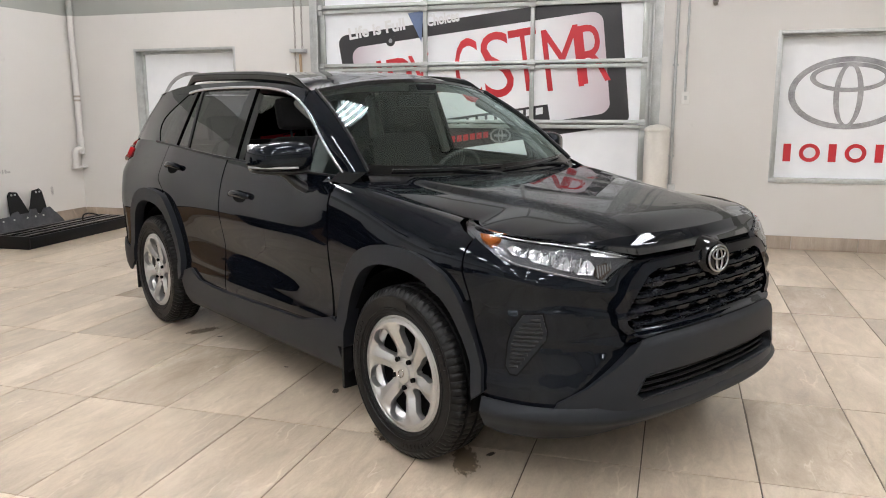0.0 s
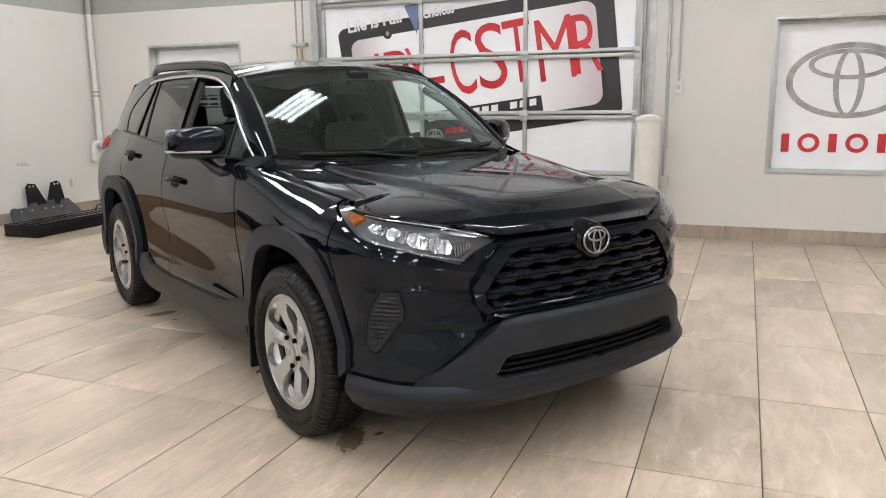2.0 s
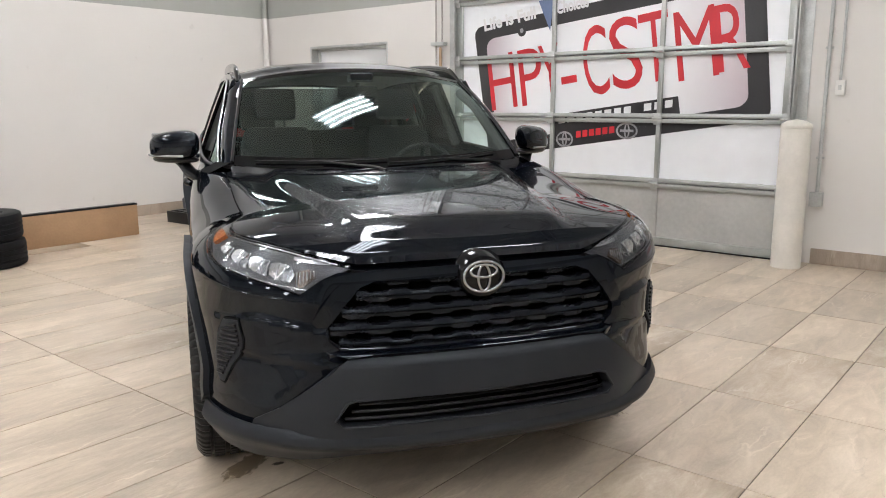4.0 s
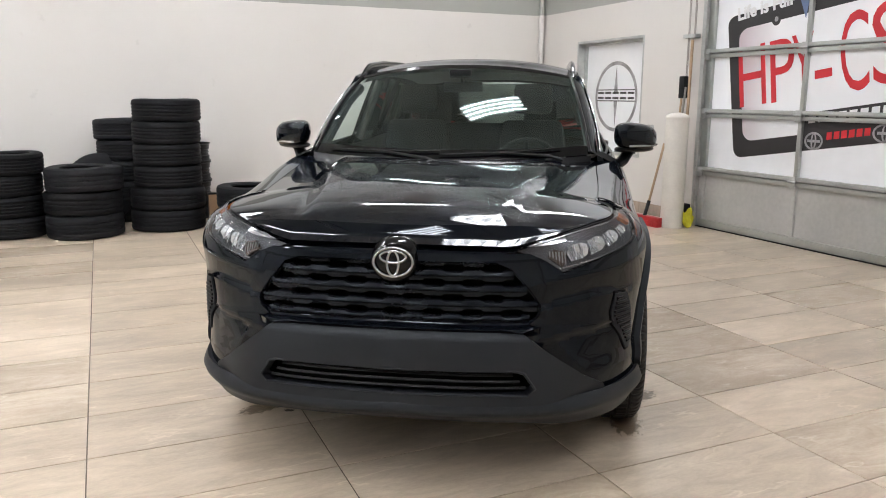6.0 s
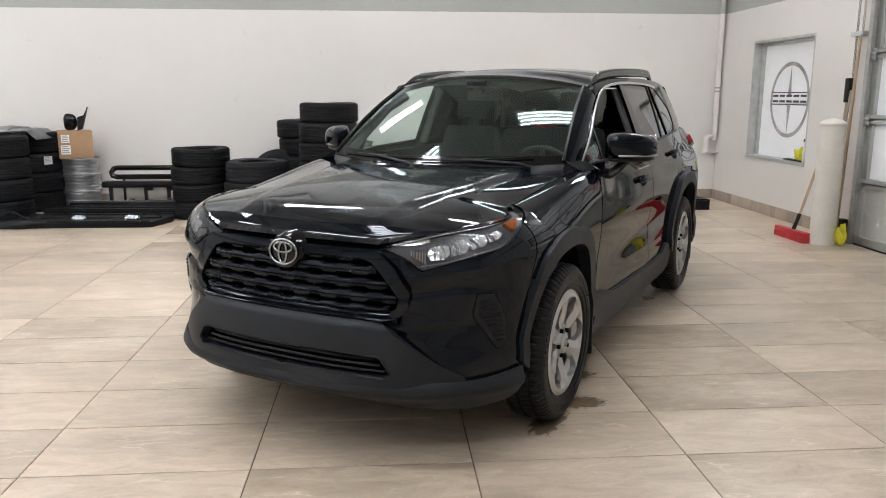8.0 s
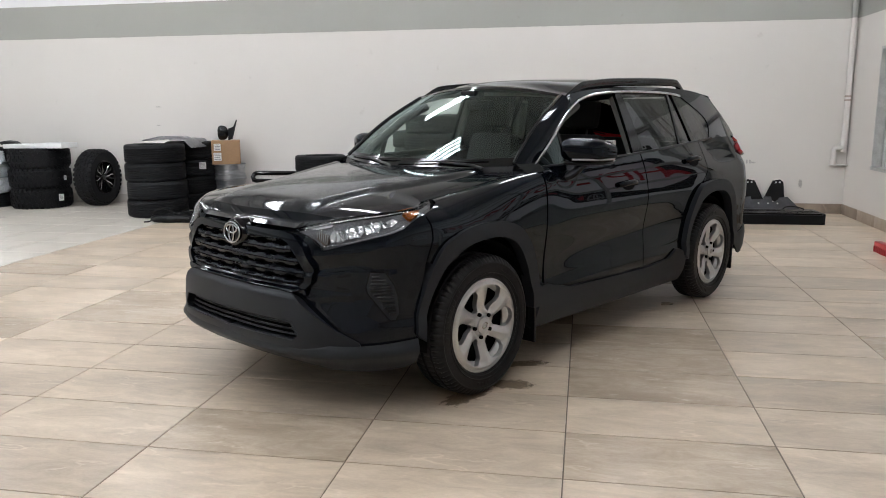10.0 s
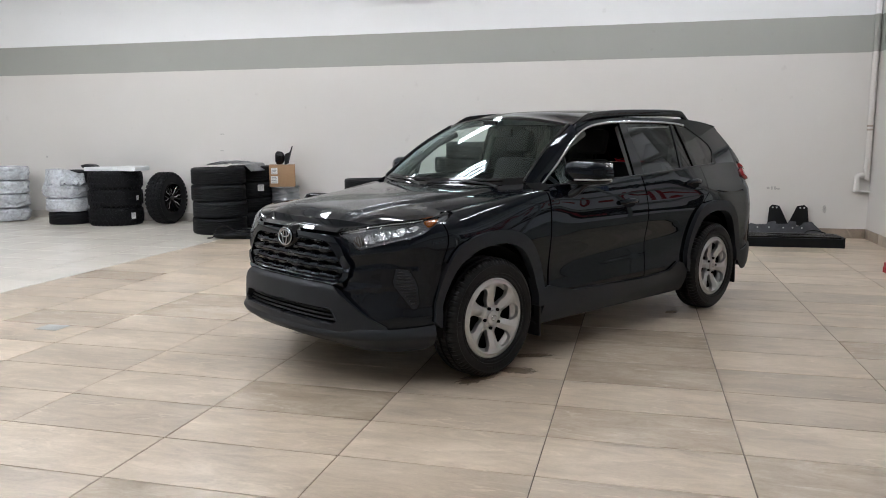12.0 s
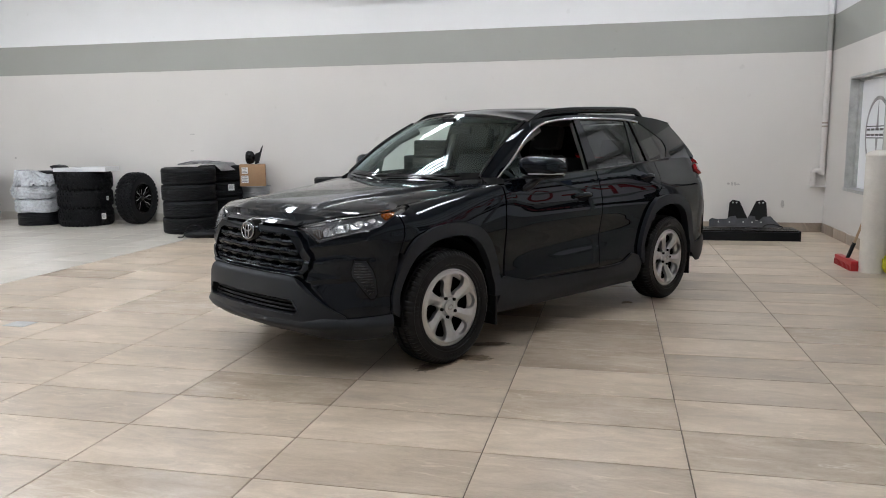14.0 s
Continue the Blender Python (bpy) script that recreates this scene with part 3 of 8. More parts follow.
bm = bmesh.new()
flat(bm, plate_outline(0.045, 0.94, 0.11, 0.895, 0.08), 0.0022)
part("print_field", bm, shaded_print(), door, "white field of the print with mauve ends").matrix_basis = B
T = 8.0
for ch, left, right, foot, tall in (("H", -3.83, -3.49, 1.285, 0.60), ("P", -3.43, -3.15, 1.335, 0.60), ("Y", -3.17, -2.93, 1.36, 0.61), ("-", -2.93, -2.75, 1.40, 0.61), ("C", -2.66, -2.39, 1.435, 0.68),
                                     ("S", -2.36, -2.04, 1.49, 0.68), ("T", -2.05, -1.755, 1.545, 0.66), ("M", -1.70, -1.32, 1.56, 0.64), ("R", -1.33, -1.05, 1.63, 0.60)):
    lettering("letter", ch, tall, B @ pose(left, foot, 0.003, 0, 0, T), RED_INK, door, fill=right - left, bold=-0.004)
lettering("letter", "Life is Full", 0.12, B @ pose(-3.95, 2.15, 0.003, 0, 0, T), WHITE_INK, door, 0.98, bold=0.03)
lettering("letter", "Choices", 0.115, B @ pose(-3.03, 2.265, 0.003, 0, 0, 7.5), WHITE_INK, door, 0.68, bold=0.03)
bm = bmesh.new()
ellipse_ring(bm, -3.455, 2.125, 0.055, 0.06, 0.05, 0.055, 0, 0.003, 24)
part("print_bolt", bm, BLACK_INK, door, "printed bolt").matrix_basis = B
bm = bmesh.new()
ellipse_ring(bm, -3.455, 2.125, 0.022, 0.024, 0.02, 0.022, 0, 0.0036, 24)
part("print_bolt", bm, SILVER_INK, door, "printed bolt centre").matrix_basis = B
# dealer tag as plain shapes
bm = bmesh.new()
flat(bm, [(-3.06, 1.0), (-1.66, 1.20), (-1.70, 1.43), (-3.02, 1.25)], 0.0026)
part("print_tag", bm, BLACK_INK, door, "black printed tag").matrix_basis = B
bm = bmesh.new()
for k in range(12):
    u = -2.98 + 0.105 * k
    if k != 8:
        flat(bm, [(u, 1.155 + 0.14 * (u + 3.0)), (u + 0.075, 1.166 + 0.14 * (u + 3.0)), (u + 0.075, 1.235 + 0.14 * (u + 3.0)), (u, 1.225 + 0.14 * (u + 3.0))], 0.0032)
part("print_bars", bm, WHITE_INK, door, "white printed bars", smooth=False).matrix_basis = B
bm = bmesh.new()
for k in range(6):
    u = -2.77 + 0.075 * k
    flat(bm, [(u, 0.985 + 0.14 * (u + 3.0)), (u + 0.055, 0.993 + 0.14 * (u + 3.0)), (u + 0.055, 1.06 + 0.14 * (u + 3.0)), (u, 1.052 + 0.14 * (u + 3.0))], 0.0032)
part("print_bars", bm, RED_INK, door, "red printed bars", smooth=False).matrix_basis = B
for cu, cv, full in ((-2.905, 1.0, False), (-2.205, 1.10, True)):
    bm = bmesh.new()
    ellipse_ring(bm, cu, cv, 0.115 if full else 0.10, 0.082, 0.018, 0.018, 0, 0.0036, 36)
    ellipse_ring(bm, cu, cv, 0.03, 0.075, 0.016, 0.016, 0, 0.0036, 24)
    box(bm, cu - 0.07, cu + 0.07, cv - 0.012, cv + 0.012, 0, 0.0034)
    part("print_emblem", bm, SILVER_INK, door, "silver printed emblem").matrix_basis = B
# a torn flap of the banner
bm = bmesh.new()
prism(bm, [(-3.25, 2.41, 0.0), (-3.07, 2.43, 0.0), (-3.085, 2.10, 0.035)], (0, 0, 0.003))
part("torn_flap", bm, mat("blue_grey_flap", (0.12, 0.17, 0.30), 0.5), door, "torn blue-grey flap of the banner").matrix_basis = B


# ---- the car: local frame, x to its left, y to its rear from the front axle, z up ----
def wet_paint():
    """Black paint with scattered drops over the middle of the bonnet."""
    m = mat("wet_black_paint", (0.0024, 0.0033, 0.0056), 0.03, vary=0.2, bump=0.0, rvary=0.2, spec=0.29, sheen=(0.86, 0.93, 1.0))
    N, L = m.node_tree.nodes, m.node_tree.links
    b = N["Principled BSDF"]
    co, vo, patch, fine = N.new("ShaderNodeTexCoord"), N.new("ShaderNodeTexVoronoi"), N.new("ShaderNodeTexNoise"), N.new("ShaderNodeTexVoronoi")
    vo.inputs["Scale"].default_value, fine.inputs["Scale"].default_value, patch.inputs["Scale"].default_value = 95, 230, 2.6
    patch.inputs["Detail"].default_value = 4
    for n in (vo, patch, fine):
        L.new(co.outputs["Object"], n.inputs["Vector"])
    drop, small, mask = N.new("ShaderNodeValToRGB"), N.new("ShaderNodeValToRGB"), N.new("ShaderNodeValToRGB")
    for r, hi in ((drop, 0.36), (small, 0.34)):
        r.color_ramp.elements[0].color, r.color_ramp.elements[1].color = (1, 1, 1, 1), (0, 0, 0, 1)
        r.color_ramp.elements[0].position, r.color_ramp.elements[1].position = 0.0, hi
    mask.color_ramp.elements[0].position, mask.color_ramp.elements[1].position = 0.40, 0.52
    L.new(vo.outputs["Distance"], drop.inputs["Fac"])
    L.new(fine.outputs["Distance"], small.inputs["Fac"])
    L.new(patch.outputs["Fac"], mask.inputs["Fac"])
    # only the flat middle holds water
    sep, ax, side = N.new("ShaderNodeSeparateXYZ"), N.new("ShaderNodeMath"), N.new("ShaderNodeMapRange")
    ax.operation = "ABSOLUTE"
    L.new(co.outputs["Object"], sep.inputs[0])
    L.new(sep.outputs["X"], ax.inputs[0])
    L.new(ax.outputs[0], side.inputs["Value"])
    for k, v in (("From Min", 0.38), ("From Max", 0.5), ("To Min", 1.0), ("To Max", 0.0)):
        side.inputs[k].default_value = v
    add, m1, m2 = N.new("ShaderNodeMath"), N.new("ShaderNodeMath"), N.new("ShaderNodeMath")
    add.operation, m1.operation, m2.operation = "MAXIMUM", "MULTIPLY", "MULTIPLY"
    L.new(drop.outputs["Color"], add.inputs[0])
    L.new(small.outputs["Color"], add.inputs[1])
    L.new(add.outputs[0], m1.inputs[0])
    L.new(mask.outputs["Color"], m1.inputs[1])
    L.new(m1.outputs[0], m2.inputs[0])
    fore, both_ = N.new("ShaderNodeMapRange"), N.new("ShaderNodeMath")
    both_.operation = "MULTIPLY"
    for k, v in (("From Min", -0.72), ("From Max", -0.60), ("To Min", 0.0), ("To Max", 1.0)):
        fore.inputs[k].default_value = v
    L.new(sep.outputs["Y"], fore.inputs["Value"])
    L.new(fore.outputs["Result"], both_.inputs[0])
    L.new(side.outputs["Result"], both_.inputs[1])
    L.new(both_.outputs[0], m2.inputs[1])
    bp = N.new("ShaderNodeBump")
    bp.inputs["Strength"].default_value, bp.inputs["Distance"].default_value = 0.8, 0.003
    L.new(m2.outputs[0], bp.inputs["Height"])
    L.new(bp.outputs["Normal"], b.inputs["Normal"])
    return m


PAINT = mat("black_car_paint", (0.0024, 0.0033, 0.0056), 0.025, 0.0, big=2, fine=400, vary=0.2, bump=0.0, rvary=0.2, spec=0.29, sheen=(0.86, 0.93, 1.0))
CLAD = mat("grey_black_cladding", (0.0140, 0.0152, 0.0185), 0.48, big=4, fine=350, vary=0.15, bump=0.12, dist=0.001, spec=0.25, sheen=(0.88, 0.95, 1.0))
GRILLE = mat("grille_plastic", (0.0075, 0.0085, 0.0115), 0.27, big=6, fine=120, vary=0.2, bump=0.05, spec=0.2, sheen=(0.78, 0.90, 1.0))
SHINY = mat("piano_black", (0.003, 0.003, 0.0035), 0.08, bump=0.0, vary=0.2, spec=0.32)
# near-black, for hidden black parts and for shade painted in openings
MATTE = mat("matte_black_and_shade", (0.003, 0.003, 0.003), 0.8, vary=0.3, spec=0.1)
CHROME_D = mat("dark_chrome", (0.34, 0.35, 0.36), 0.14, 1.0, vary=0.03, bump=0.0)
CHROME = mat("chrome", (0.62, 0.63, 0.64), 0.12, 1.0, vary=0.03, bump=0.0)
COVER = mat("silver_wheel_paint", (0.52, 0.52, 0.52), 0.29, 0.8, big=7, fine=300, vary=0.05, bump=0.0, coat=0.15)
LAMP_BACK = mat("lamp_reflector", (0.72, 0.73, 0.75), 0.16, 0.9, vary=0.08, big=30, bump=0.0)
PALE_P = mat("pale_lamp_plastic", (0.30, 0.30, 0.30), 0.25, vary=0.1)
LAMP_DARK = mat("lamp_bezel", (0.085, 0.088, 0.095), 0.3, 0.4, vary=0.2)
AMBER = mat("amber_reflector", (0.34, 0.09, 0.012), 0.2, vary=0.2, big=60)
AMBER_DIM = mat("clear_amber_indicator", (0.17, 0.135, 0.115), 0.2, 0.5, vary=0.4, big=40)
TAIL = mat("red_lamp_plastic", (0.36, 0.012, 0.016), 0.15, vary=0.2, coat=0.8, bump=0.0)
SEAT = mat("dark_seat_fabric", (0.010, 0.010, 0.011), 0.85, fine=250, vary=0.3)
LINING = mat("grey_pillar_lining", (0.10, 0.10, 0.095), 0.8, fine=200, vary=0.06)
LINER = mat("pale_headliner", (0.27, 0.27, 0.255), 0.85, fine=200, vary=0.06)
DASH = mat("dark_dashboard", (0.012, 0.013, 0.014), 0.6, fine=200, vary=0.2)
WET = wet_paint()
SCREEN = glass("windscreen_glass", (0.70, 0.84, 0.79), (0.80, 0.97, 0.95), ior=1.72)
PRIVACY = glass("tinted_glass", (0.19, 0.21, 0.20))
LENS = glass("lamp_lens", (0.93, 0.94, 0.95), ior=1.32)


def hermite(tbl):
    """A smooth function through (place, value) pairs, with no overshoot."""
    xs, ys = np.array([t[0] for t in tbl], float), np.array([t[1] for t in tbl], float)
    h, d = np.diff(xs), np.diff(ys) / np.diff(xs)
    m = np.zeros(len(xs))
    m[0], m[-1] = d[0], d[-1]
    for i in range(1, len(xs) - 1):
        if d[i - 1] * d[i] > 0:
            a, b = 2 * h[i] + h[i - 1], h[i] + 2 * h[i - 1]
            m[i] = (a + b) / (a / d[i - 1] + b / d[i])

    def f(v):
        v = min(max(v, xs[0]), xs[-1])
        i = min(int(np.searchsorted(xs, v, "right")) - 1, len(xs) - 2)
        t = (v - xs[i]) / h[i]
        return float(ys[i] * (1 + 2 * t) * (1 - t) ** 2 + m[i] * h[i] * t * (1 - t) ** 2 + ys[i + 1] * t * t * (3 - 2 * t) + m[i + 1] * h[i] * t * t * (t - 1))

    return f


def step(a, b, v):
    t = min(1, max(0, (v - a) / (b - a)))
    return t * t * (3 - 2 * t)


S0, SLEN, SN = -0.26, 1.2, 2.7
HUB_F, HUB_R, ARCH_F, ARCH_R = -0.048, 2.622, -0.018, 2.60
S1, RLEN, RN = 3.15, 0.95, 2.7
SF = S0 - SLEN
front_y = hermite([(0.18, -0.77), (0.24, -0.84), (0.30, -0.882), (0.36, -0.895), (0.46, -0.892), (0.56, -0.883), (0.62, -0.868), (0.70, -0.862), (0.80, -0.852), (0.86, -0.840), (0.91, -0.818), (0.96, -0.76), (1.0, -0.69)])
rear_y = hermite([(0.2, 3.44), (0.32, 3.55), (0.45, 3.595), (0.62, 3.60), (0.72, 3.585), (0.9, 3.585), (1.05, 3.585), (1.2, 3.51)])
side_x = hermite([(0.18, 0.79), (0.24, 0.85), (0.32, 0.875), (0.42, 0.878), (0.50, 0.868), (0.60, 0.870), (0.75, 0.882), (0.84, 0.888), (0.92, 0.880), (1.0, 0.864), (1.08, 0.838), (1.14, 0.812), (1.2, 0.785), (1.3, 0.74)])
hood_x = hermite([(-0.9, 0.62), (-0.5, 0.66), (-0.263, 0.70), (0.0, 0.715), (0.45, 0.725), (0.6, 0.74)])
hood_z = hermite([(-0.9, 0.86), (-0.69, 0.903), (-0.635, 0.932), (-0.575, 0.948), (-0.5, 0.958), (-0.263, 0.984), (0.0, 1.018), (0.45, 1.085), (0.6, 1.10)])
belt_z = hermite([(0.3, 1.09), (0.55, 1.10), (1.6, 1.135), (2.78, 1.19), (3.6, 1.22)])
green_x = hermite([(0.3, 0.69), (0.44, 0.72), (0.8, 0.785), (1.2, 0.803), (1.7, 0.803), (2.2, 0.79), (2.78, 0.755), (3.2, 0.70), (3.6, 0.62)])


def fender_round(s, z):
    xh, zt = hood_x(s), hood_z(s)
    z0 = 0.84 - 0.04 * step(-0.26, 0.0, s)
    w = side_x(z0)
    if z <= z0:
        return side_x(z)
    p = 2.0 + 2.0 * step(-0.3, 0.5, s)
    t = min(1.0, (z - z0) / (zt - z0))
    return xh + (w - xh) * max(0.0, 1 - t**p) ** (1 / p)


def side_w(s, z):
    """Half width of the body at length s and height z."""
    k = step(0.46, 0.85, s)
    w = side_x(z) if k >= 1 else (fender_round(s, z) if k <= 0 else fender_round(s, z) * (1 - k) + side_x(z) * k)
    # swell over the wheels, hollow of the doors, crease along the sill
    for yc in (ARCH_F, ARCH_R):
        w += 0.018 * math.exp(-(((s - yc) / 0.42) ** 2) - ((z - 0.70) / 0.22) ** 2)
    if s > 0.3:
        door = step(0.3, 1.2, s) * (1 - step(1.6, 2.4, s))
        w += door * (-0.012 * math.exp(-(((z - 0.64 - 0.05 * (s - 1.2)) / 0.11) ** 2)) + 0.008 * math.exp(-(((z - 0.50) / 0.07) ** 2)))
        w += 0.014 * step(1.9, 2.6, s) * math.exp(-(((z - 0.97) / 0.07) ** 2))
    return w - 0.05 * step(2.3, 3.2, s) * step(0.7, 1.2, z)


def poly_inside(poly, x, y):
    c = False
    for (xa, ya), (xb, yb) in zip(poly, poly[1:] + poly[:1]):
        if (ya > y) != (yb > y) and x < (xb - xa) * (y - ya) / (yb - ya) + xa:
            c = not c
    return c


def poly_dist(poly, x, y):
    best = 9.0
    for (xa, ya), (xb, yb) in zip(poly, poly[1:] + poly[:1]):
        dx, dy = xb - xa, yb - ya
        t = min(1, max(0, ((x - xa) * dx + (y - ya) * dy) / (dx * dx + dy * dy + 1e-12)))
        best = min(best, math.hypot(x - xa - t * dx, y - ya - t * dy))
    return best


def fs(x):
    """The place along the body's girth of a point x off the middle of the front."""
    return SF + SLEN * 2 / math.pi * math.asin(min(1, abs(x) / 0.90) ** (SN / 2))


def both(poly):
    """A half outline from the middle line outwards and back, given as (x, z), as girth places."""
    return [(fs(x), z) for x, z in poly]


def base_pt(s, z):
    if s < S0:
        th = max(0.0, (s - SF) / SLEN) * math.pi / 2
        yf = front_y(z)
        return Vector((side_w(S0, z) * math.sin(th) ** (2 / SN), S0 - (S0 - yf) * max(0.0, math.cos(th)) ** (2 / SN), z))
    if s > S1:
        th = min(1.0, (s - S1) / RLEN) * math.pi / 2
        return Vector((side_w(S1, z) * max(0.0, math.cos(th)) ** (2 / RN), S1 + (rear_y(z) - S1) * math.sin(th) ** (2 / RN), z))
    return Vector((side_w(s, z), s, z))


def crease(s, n):
    """Heights of the three creases of the front corner, from the lamp down."""
    tbl = (([-1.10, -0.95, -0.77, -0.68, -0.45], [0.765, 0.785, 0.803, 0.818, 0.845]), ([-1.10, -0.85, -0.675, -0.5], [0.680, 0.718, 0.708, 0.695]), ([-1.105, -0.962, -0.77, -0.6], [0.560, 0.583, 0.600, 0.600]))[n]
    return float(np.interp(s, *tbl))


def relief(s, z):
    """Facets of the front corner: a crease under the lamp, an undercut, a block with a ledge, a hollow below it."""
    d = 0.0
    if -1.13 < s < -0.42 and 0.36 < z < 0.90:
        c1, c2, c3 = crease(s, 0), crease(s, 1), crease(s, 2)
        near = step(-1.13, -1.07, s)
        high, low = near * (1 - step(-0.70, -0.45, s)), near * (1 - step(-0.84, -0.70, s))
        if z >= c1:
            d += high * 0.020 * max(0.0, 1 - (z - c1) / 0.07)
        elif z >= c2 + 0.016:
            d += high * (0.020 - 0.030 * (c1 - z) / (c1 - c2 - 0.016))
        elif z >= c2:
            k = (c2 + 0.016 - z) / 0.016
            d += high * -0.010 * (1 - k) + low * 0.010 * k - high * 0.006 * k * (1 - low)
        else:
            d += low * 0.010 * max(0.0, 1 - max(0.0, c3 - z) / 0.010)
        if z < c3:
            foot = float(np.interp(s, [-1.03, -0.975, -0.845, -0.64], [0.57, 0.515, 0.405, 0.475]))
            if z > foot:
                k = (c3 - z) / (c3 - foot)
                d -= 0.026 * min(1.0, (c3 - z) / 0.010) * (1 - k) * step(-1.05, -0.98, s) * (1 - step(-0.76, -0.66, s))
    return d


def skin(s, z, lift=0.0):
    """A point of the outer skin, lifted along its normal."""
    e = 0.004
    p = base_pt(s, z)
    du = base_pt(s + e, z) - base_pt(max(SF, s - e), z)
    dv = base_pt(s, z + e) - base_pt(s, z - e)
    n = du.cross(dv)
    if n.length < 1e-9:
        return p
    n.normalize()
    if s <= SF + 1e-6:
        n = Vector((0, n.y, n.z)).normalized()
    return p + n * (lift + 0.62 * relief(s, z))


def green_pt(y, z, lift=0.0):
    """A point of the side of the cabin above the belt."""
    zb = belt_z(y)
    return Vector((green_x(y) - 0.36 * (z - zb) - 0.12 * (z - zb) ** 2 + lift, y, z + 0.35 * lift))


def inset(poly, d):
    """The outline, moved inwards by d."""
    a = sum(x0 * y1 - x1 * y0 for (x0, y0), (x1, y1) in zip(poly, poly[1:] + poly[:1]))
    sg = 1 if a > 0 else -1
    out = []
    for i, p in enumerate(poly):
        p0, p1 = poly[i - 1], poly[(i + 1) % len(poly)]
        e0, e1 = Vector((p[0] - p0[0], p[1] - p0[1])), Vector((p1[0] - p[0], p1[1] - p[1]))
        if e0.length < 1e-6 or e1.length < 1e-6:
            out.append(p)
            continue
        n0, n1 = Vector((-e0.y, e0.x)).normalized() * sg, Vector((-e1.y, e1.x)).normalized() * sg
        b = n0 + n1
        k = d / max(0.35, b.length_squared / 2)
        out.append((p[0] + b.x * k, p[1] + b.y * k))
    return out


from mathutils.geometry import delaunay_2d_cdt


SHEETS = {}


def sheet(bm, poly, fn, d=0.035, depth=0.014, gap=0.0, side=1, lift=0.0, folds=(), sink=None):
    """Fill an outline with an even mesh, lay it on the surface fn and turn its rim inwards."""
    if gap:
        poly = inset(list(poly), gap)
    ring = []
    for a, b in zip(poly, list(poly[1:]) + [poly[0]]):
        k = max(1, int(math.ceil(math.hypot(b[0] - a[0], b[1] - a[1]) / d)))
        ring += [(a[0] + (b[0] - a[0]) * j / k, a[1] + (b[1] - a[1]) * j / k) for j in range(k)]
    xs, ys = [p[0] for p in ring], [p[1] for p in ring]
    pts = [Vector(p) for p in ring]
    edges = [(i, (i + 1) % len(ring)) for i in range(len(ring))]
    fold_pts = []
    for line in folds:
        for a, b in zip(line, line[1:]):
            k = max(1, int(math.ceil(math.hypot(b[0] - a[0], b[1] - a[1]) / (d * 0.7))))
            for j in range(k):
                fold_pts.append((a[0] + (b[0] - a[0]) * j / k, a[1] + (b[1] - a[1]) * j / k))
                pts.append(Vector(fold_pts[-1]))
                edges.append((len(pts) - 1, len(pts)))
        fold_pts.append(tuple(line[-1]))
        pts.append(Vector(line[-1]))
    yy, row = min(ys) + d * 0.5, 0
    while yy < max(ys):
        xx = min(xs) + d * (0.5 if row % 2 else 0.0)
        while xx < max(xs):
            if poly_inside(ring, xx, yy) and poly_dist(ring, xx, yy) > d * 0.45 and all((xx - q[0]) ** 2 + (yy - q[1]) ** 2 > d * d * 0.3 for q in fold_pts):
                pts.append(Vector((xx, yy)))
            xx += d
        yy += d * 0.87
        row += 1
    key = (tuple(ring), fn, lift)
    if key not in SHEETS:
        v2, _, faces, *_ = delaunay_2d_cdt(pts, edges, [], 1, 1e-6)
        e = 0.0015
        nn = []
        for v in v2:
            q = (fn(v.x + e, v.y, lift) - fn(v.x - e, v.y, lift)).cross(fn(v.x, v.y + e, lift) - fn(v.x, v.y - e, lift))
            plain = q.length > 1e-12 and all((v.x - w[0]) ** 2 + (v.y - w[1]) ** 2 > 4e-6 for w in fold_pts)
            nn.append(q.normalized() if plain else Vector((0, 0, 0)))
        SHEETS.clear()
        SHEETS[key] = ([fn(v.x, v.y, lift) for v in v2], nn, faces)
    P, nn, faces = SHEETS[key]
    lay = bm.verts.layers.float_vector.get("true_normal") or bm.verts.layers.float_vector.new("true_normal")
    vs = [bm.verts.new((p.x * side, p.y, p.z)) for p in P]
    made = []
    for f in faces:
        q = [vs[i] for i in f]
        try:
            made.append(bm.faces.new(q if side > 0 else q[::-1]))
        except ValueError:
            pass
    bm.normal_update()
    for v, q in zip(vs, nn):
        q = Vector((q.x * side, q.y, q.z))
        c = q.dot(v.normal)
        v[lay] = q if c > 0.6 else (-q if c < -0.6 else Vector((0, 0, 0)))
    rim = [e for v in vs for e in v.link_edges if len(e.link_faces) == 1]
    rim = list(dict.fromkeys(rim))
    if depth:
        nrm = {v: v.normal.copy() for v in vs}
        top, low = {}, {}
        for e in rim:
            for v in e.verts:
                if v not in top:
                    top[v] = bm.verts.new(v.co)
                    low[v] = bm.verts.new(v.co + (Vector(sink) if sink else -nrm[v] * depth))
            f = e.link_faces[0]
            a, b = (l.vert for l in (next(l for l in f.loops if l.edge == e), next(l for l in f.loops if l.edge == e).link_loop_next))
            bm.faces.new((top[b], top[a], low[a], low[b]))
    return made


def outward(bm, centre=(0, 1.3, 0.7)):
    """Turn the mesh as a whole so that it faces away from the car's middle."""
    bm.normal_update()
    c = Vector(centre)
    s = sum(f.normal.dot(f.calc_center_median() - c) * f.calc_area() for f in bm.faces)
    if s < 0:
        turn_over(bm)


def turn_over(bm):
    bmesh.ops.reverse_faces(bm, faces=bm.faces)
    lay = bm.verts.layers.float_vector.get("true_normal")
    if lay:
        for v in bm.verts:
            v[lay] = -v[lay]


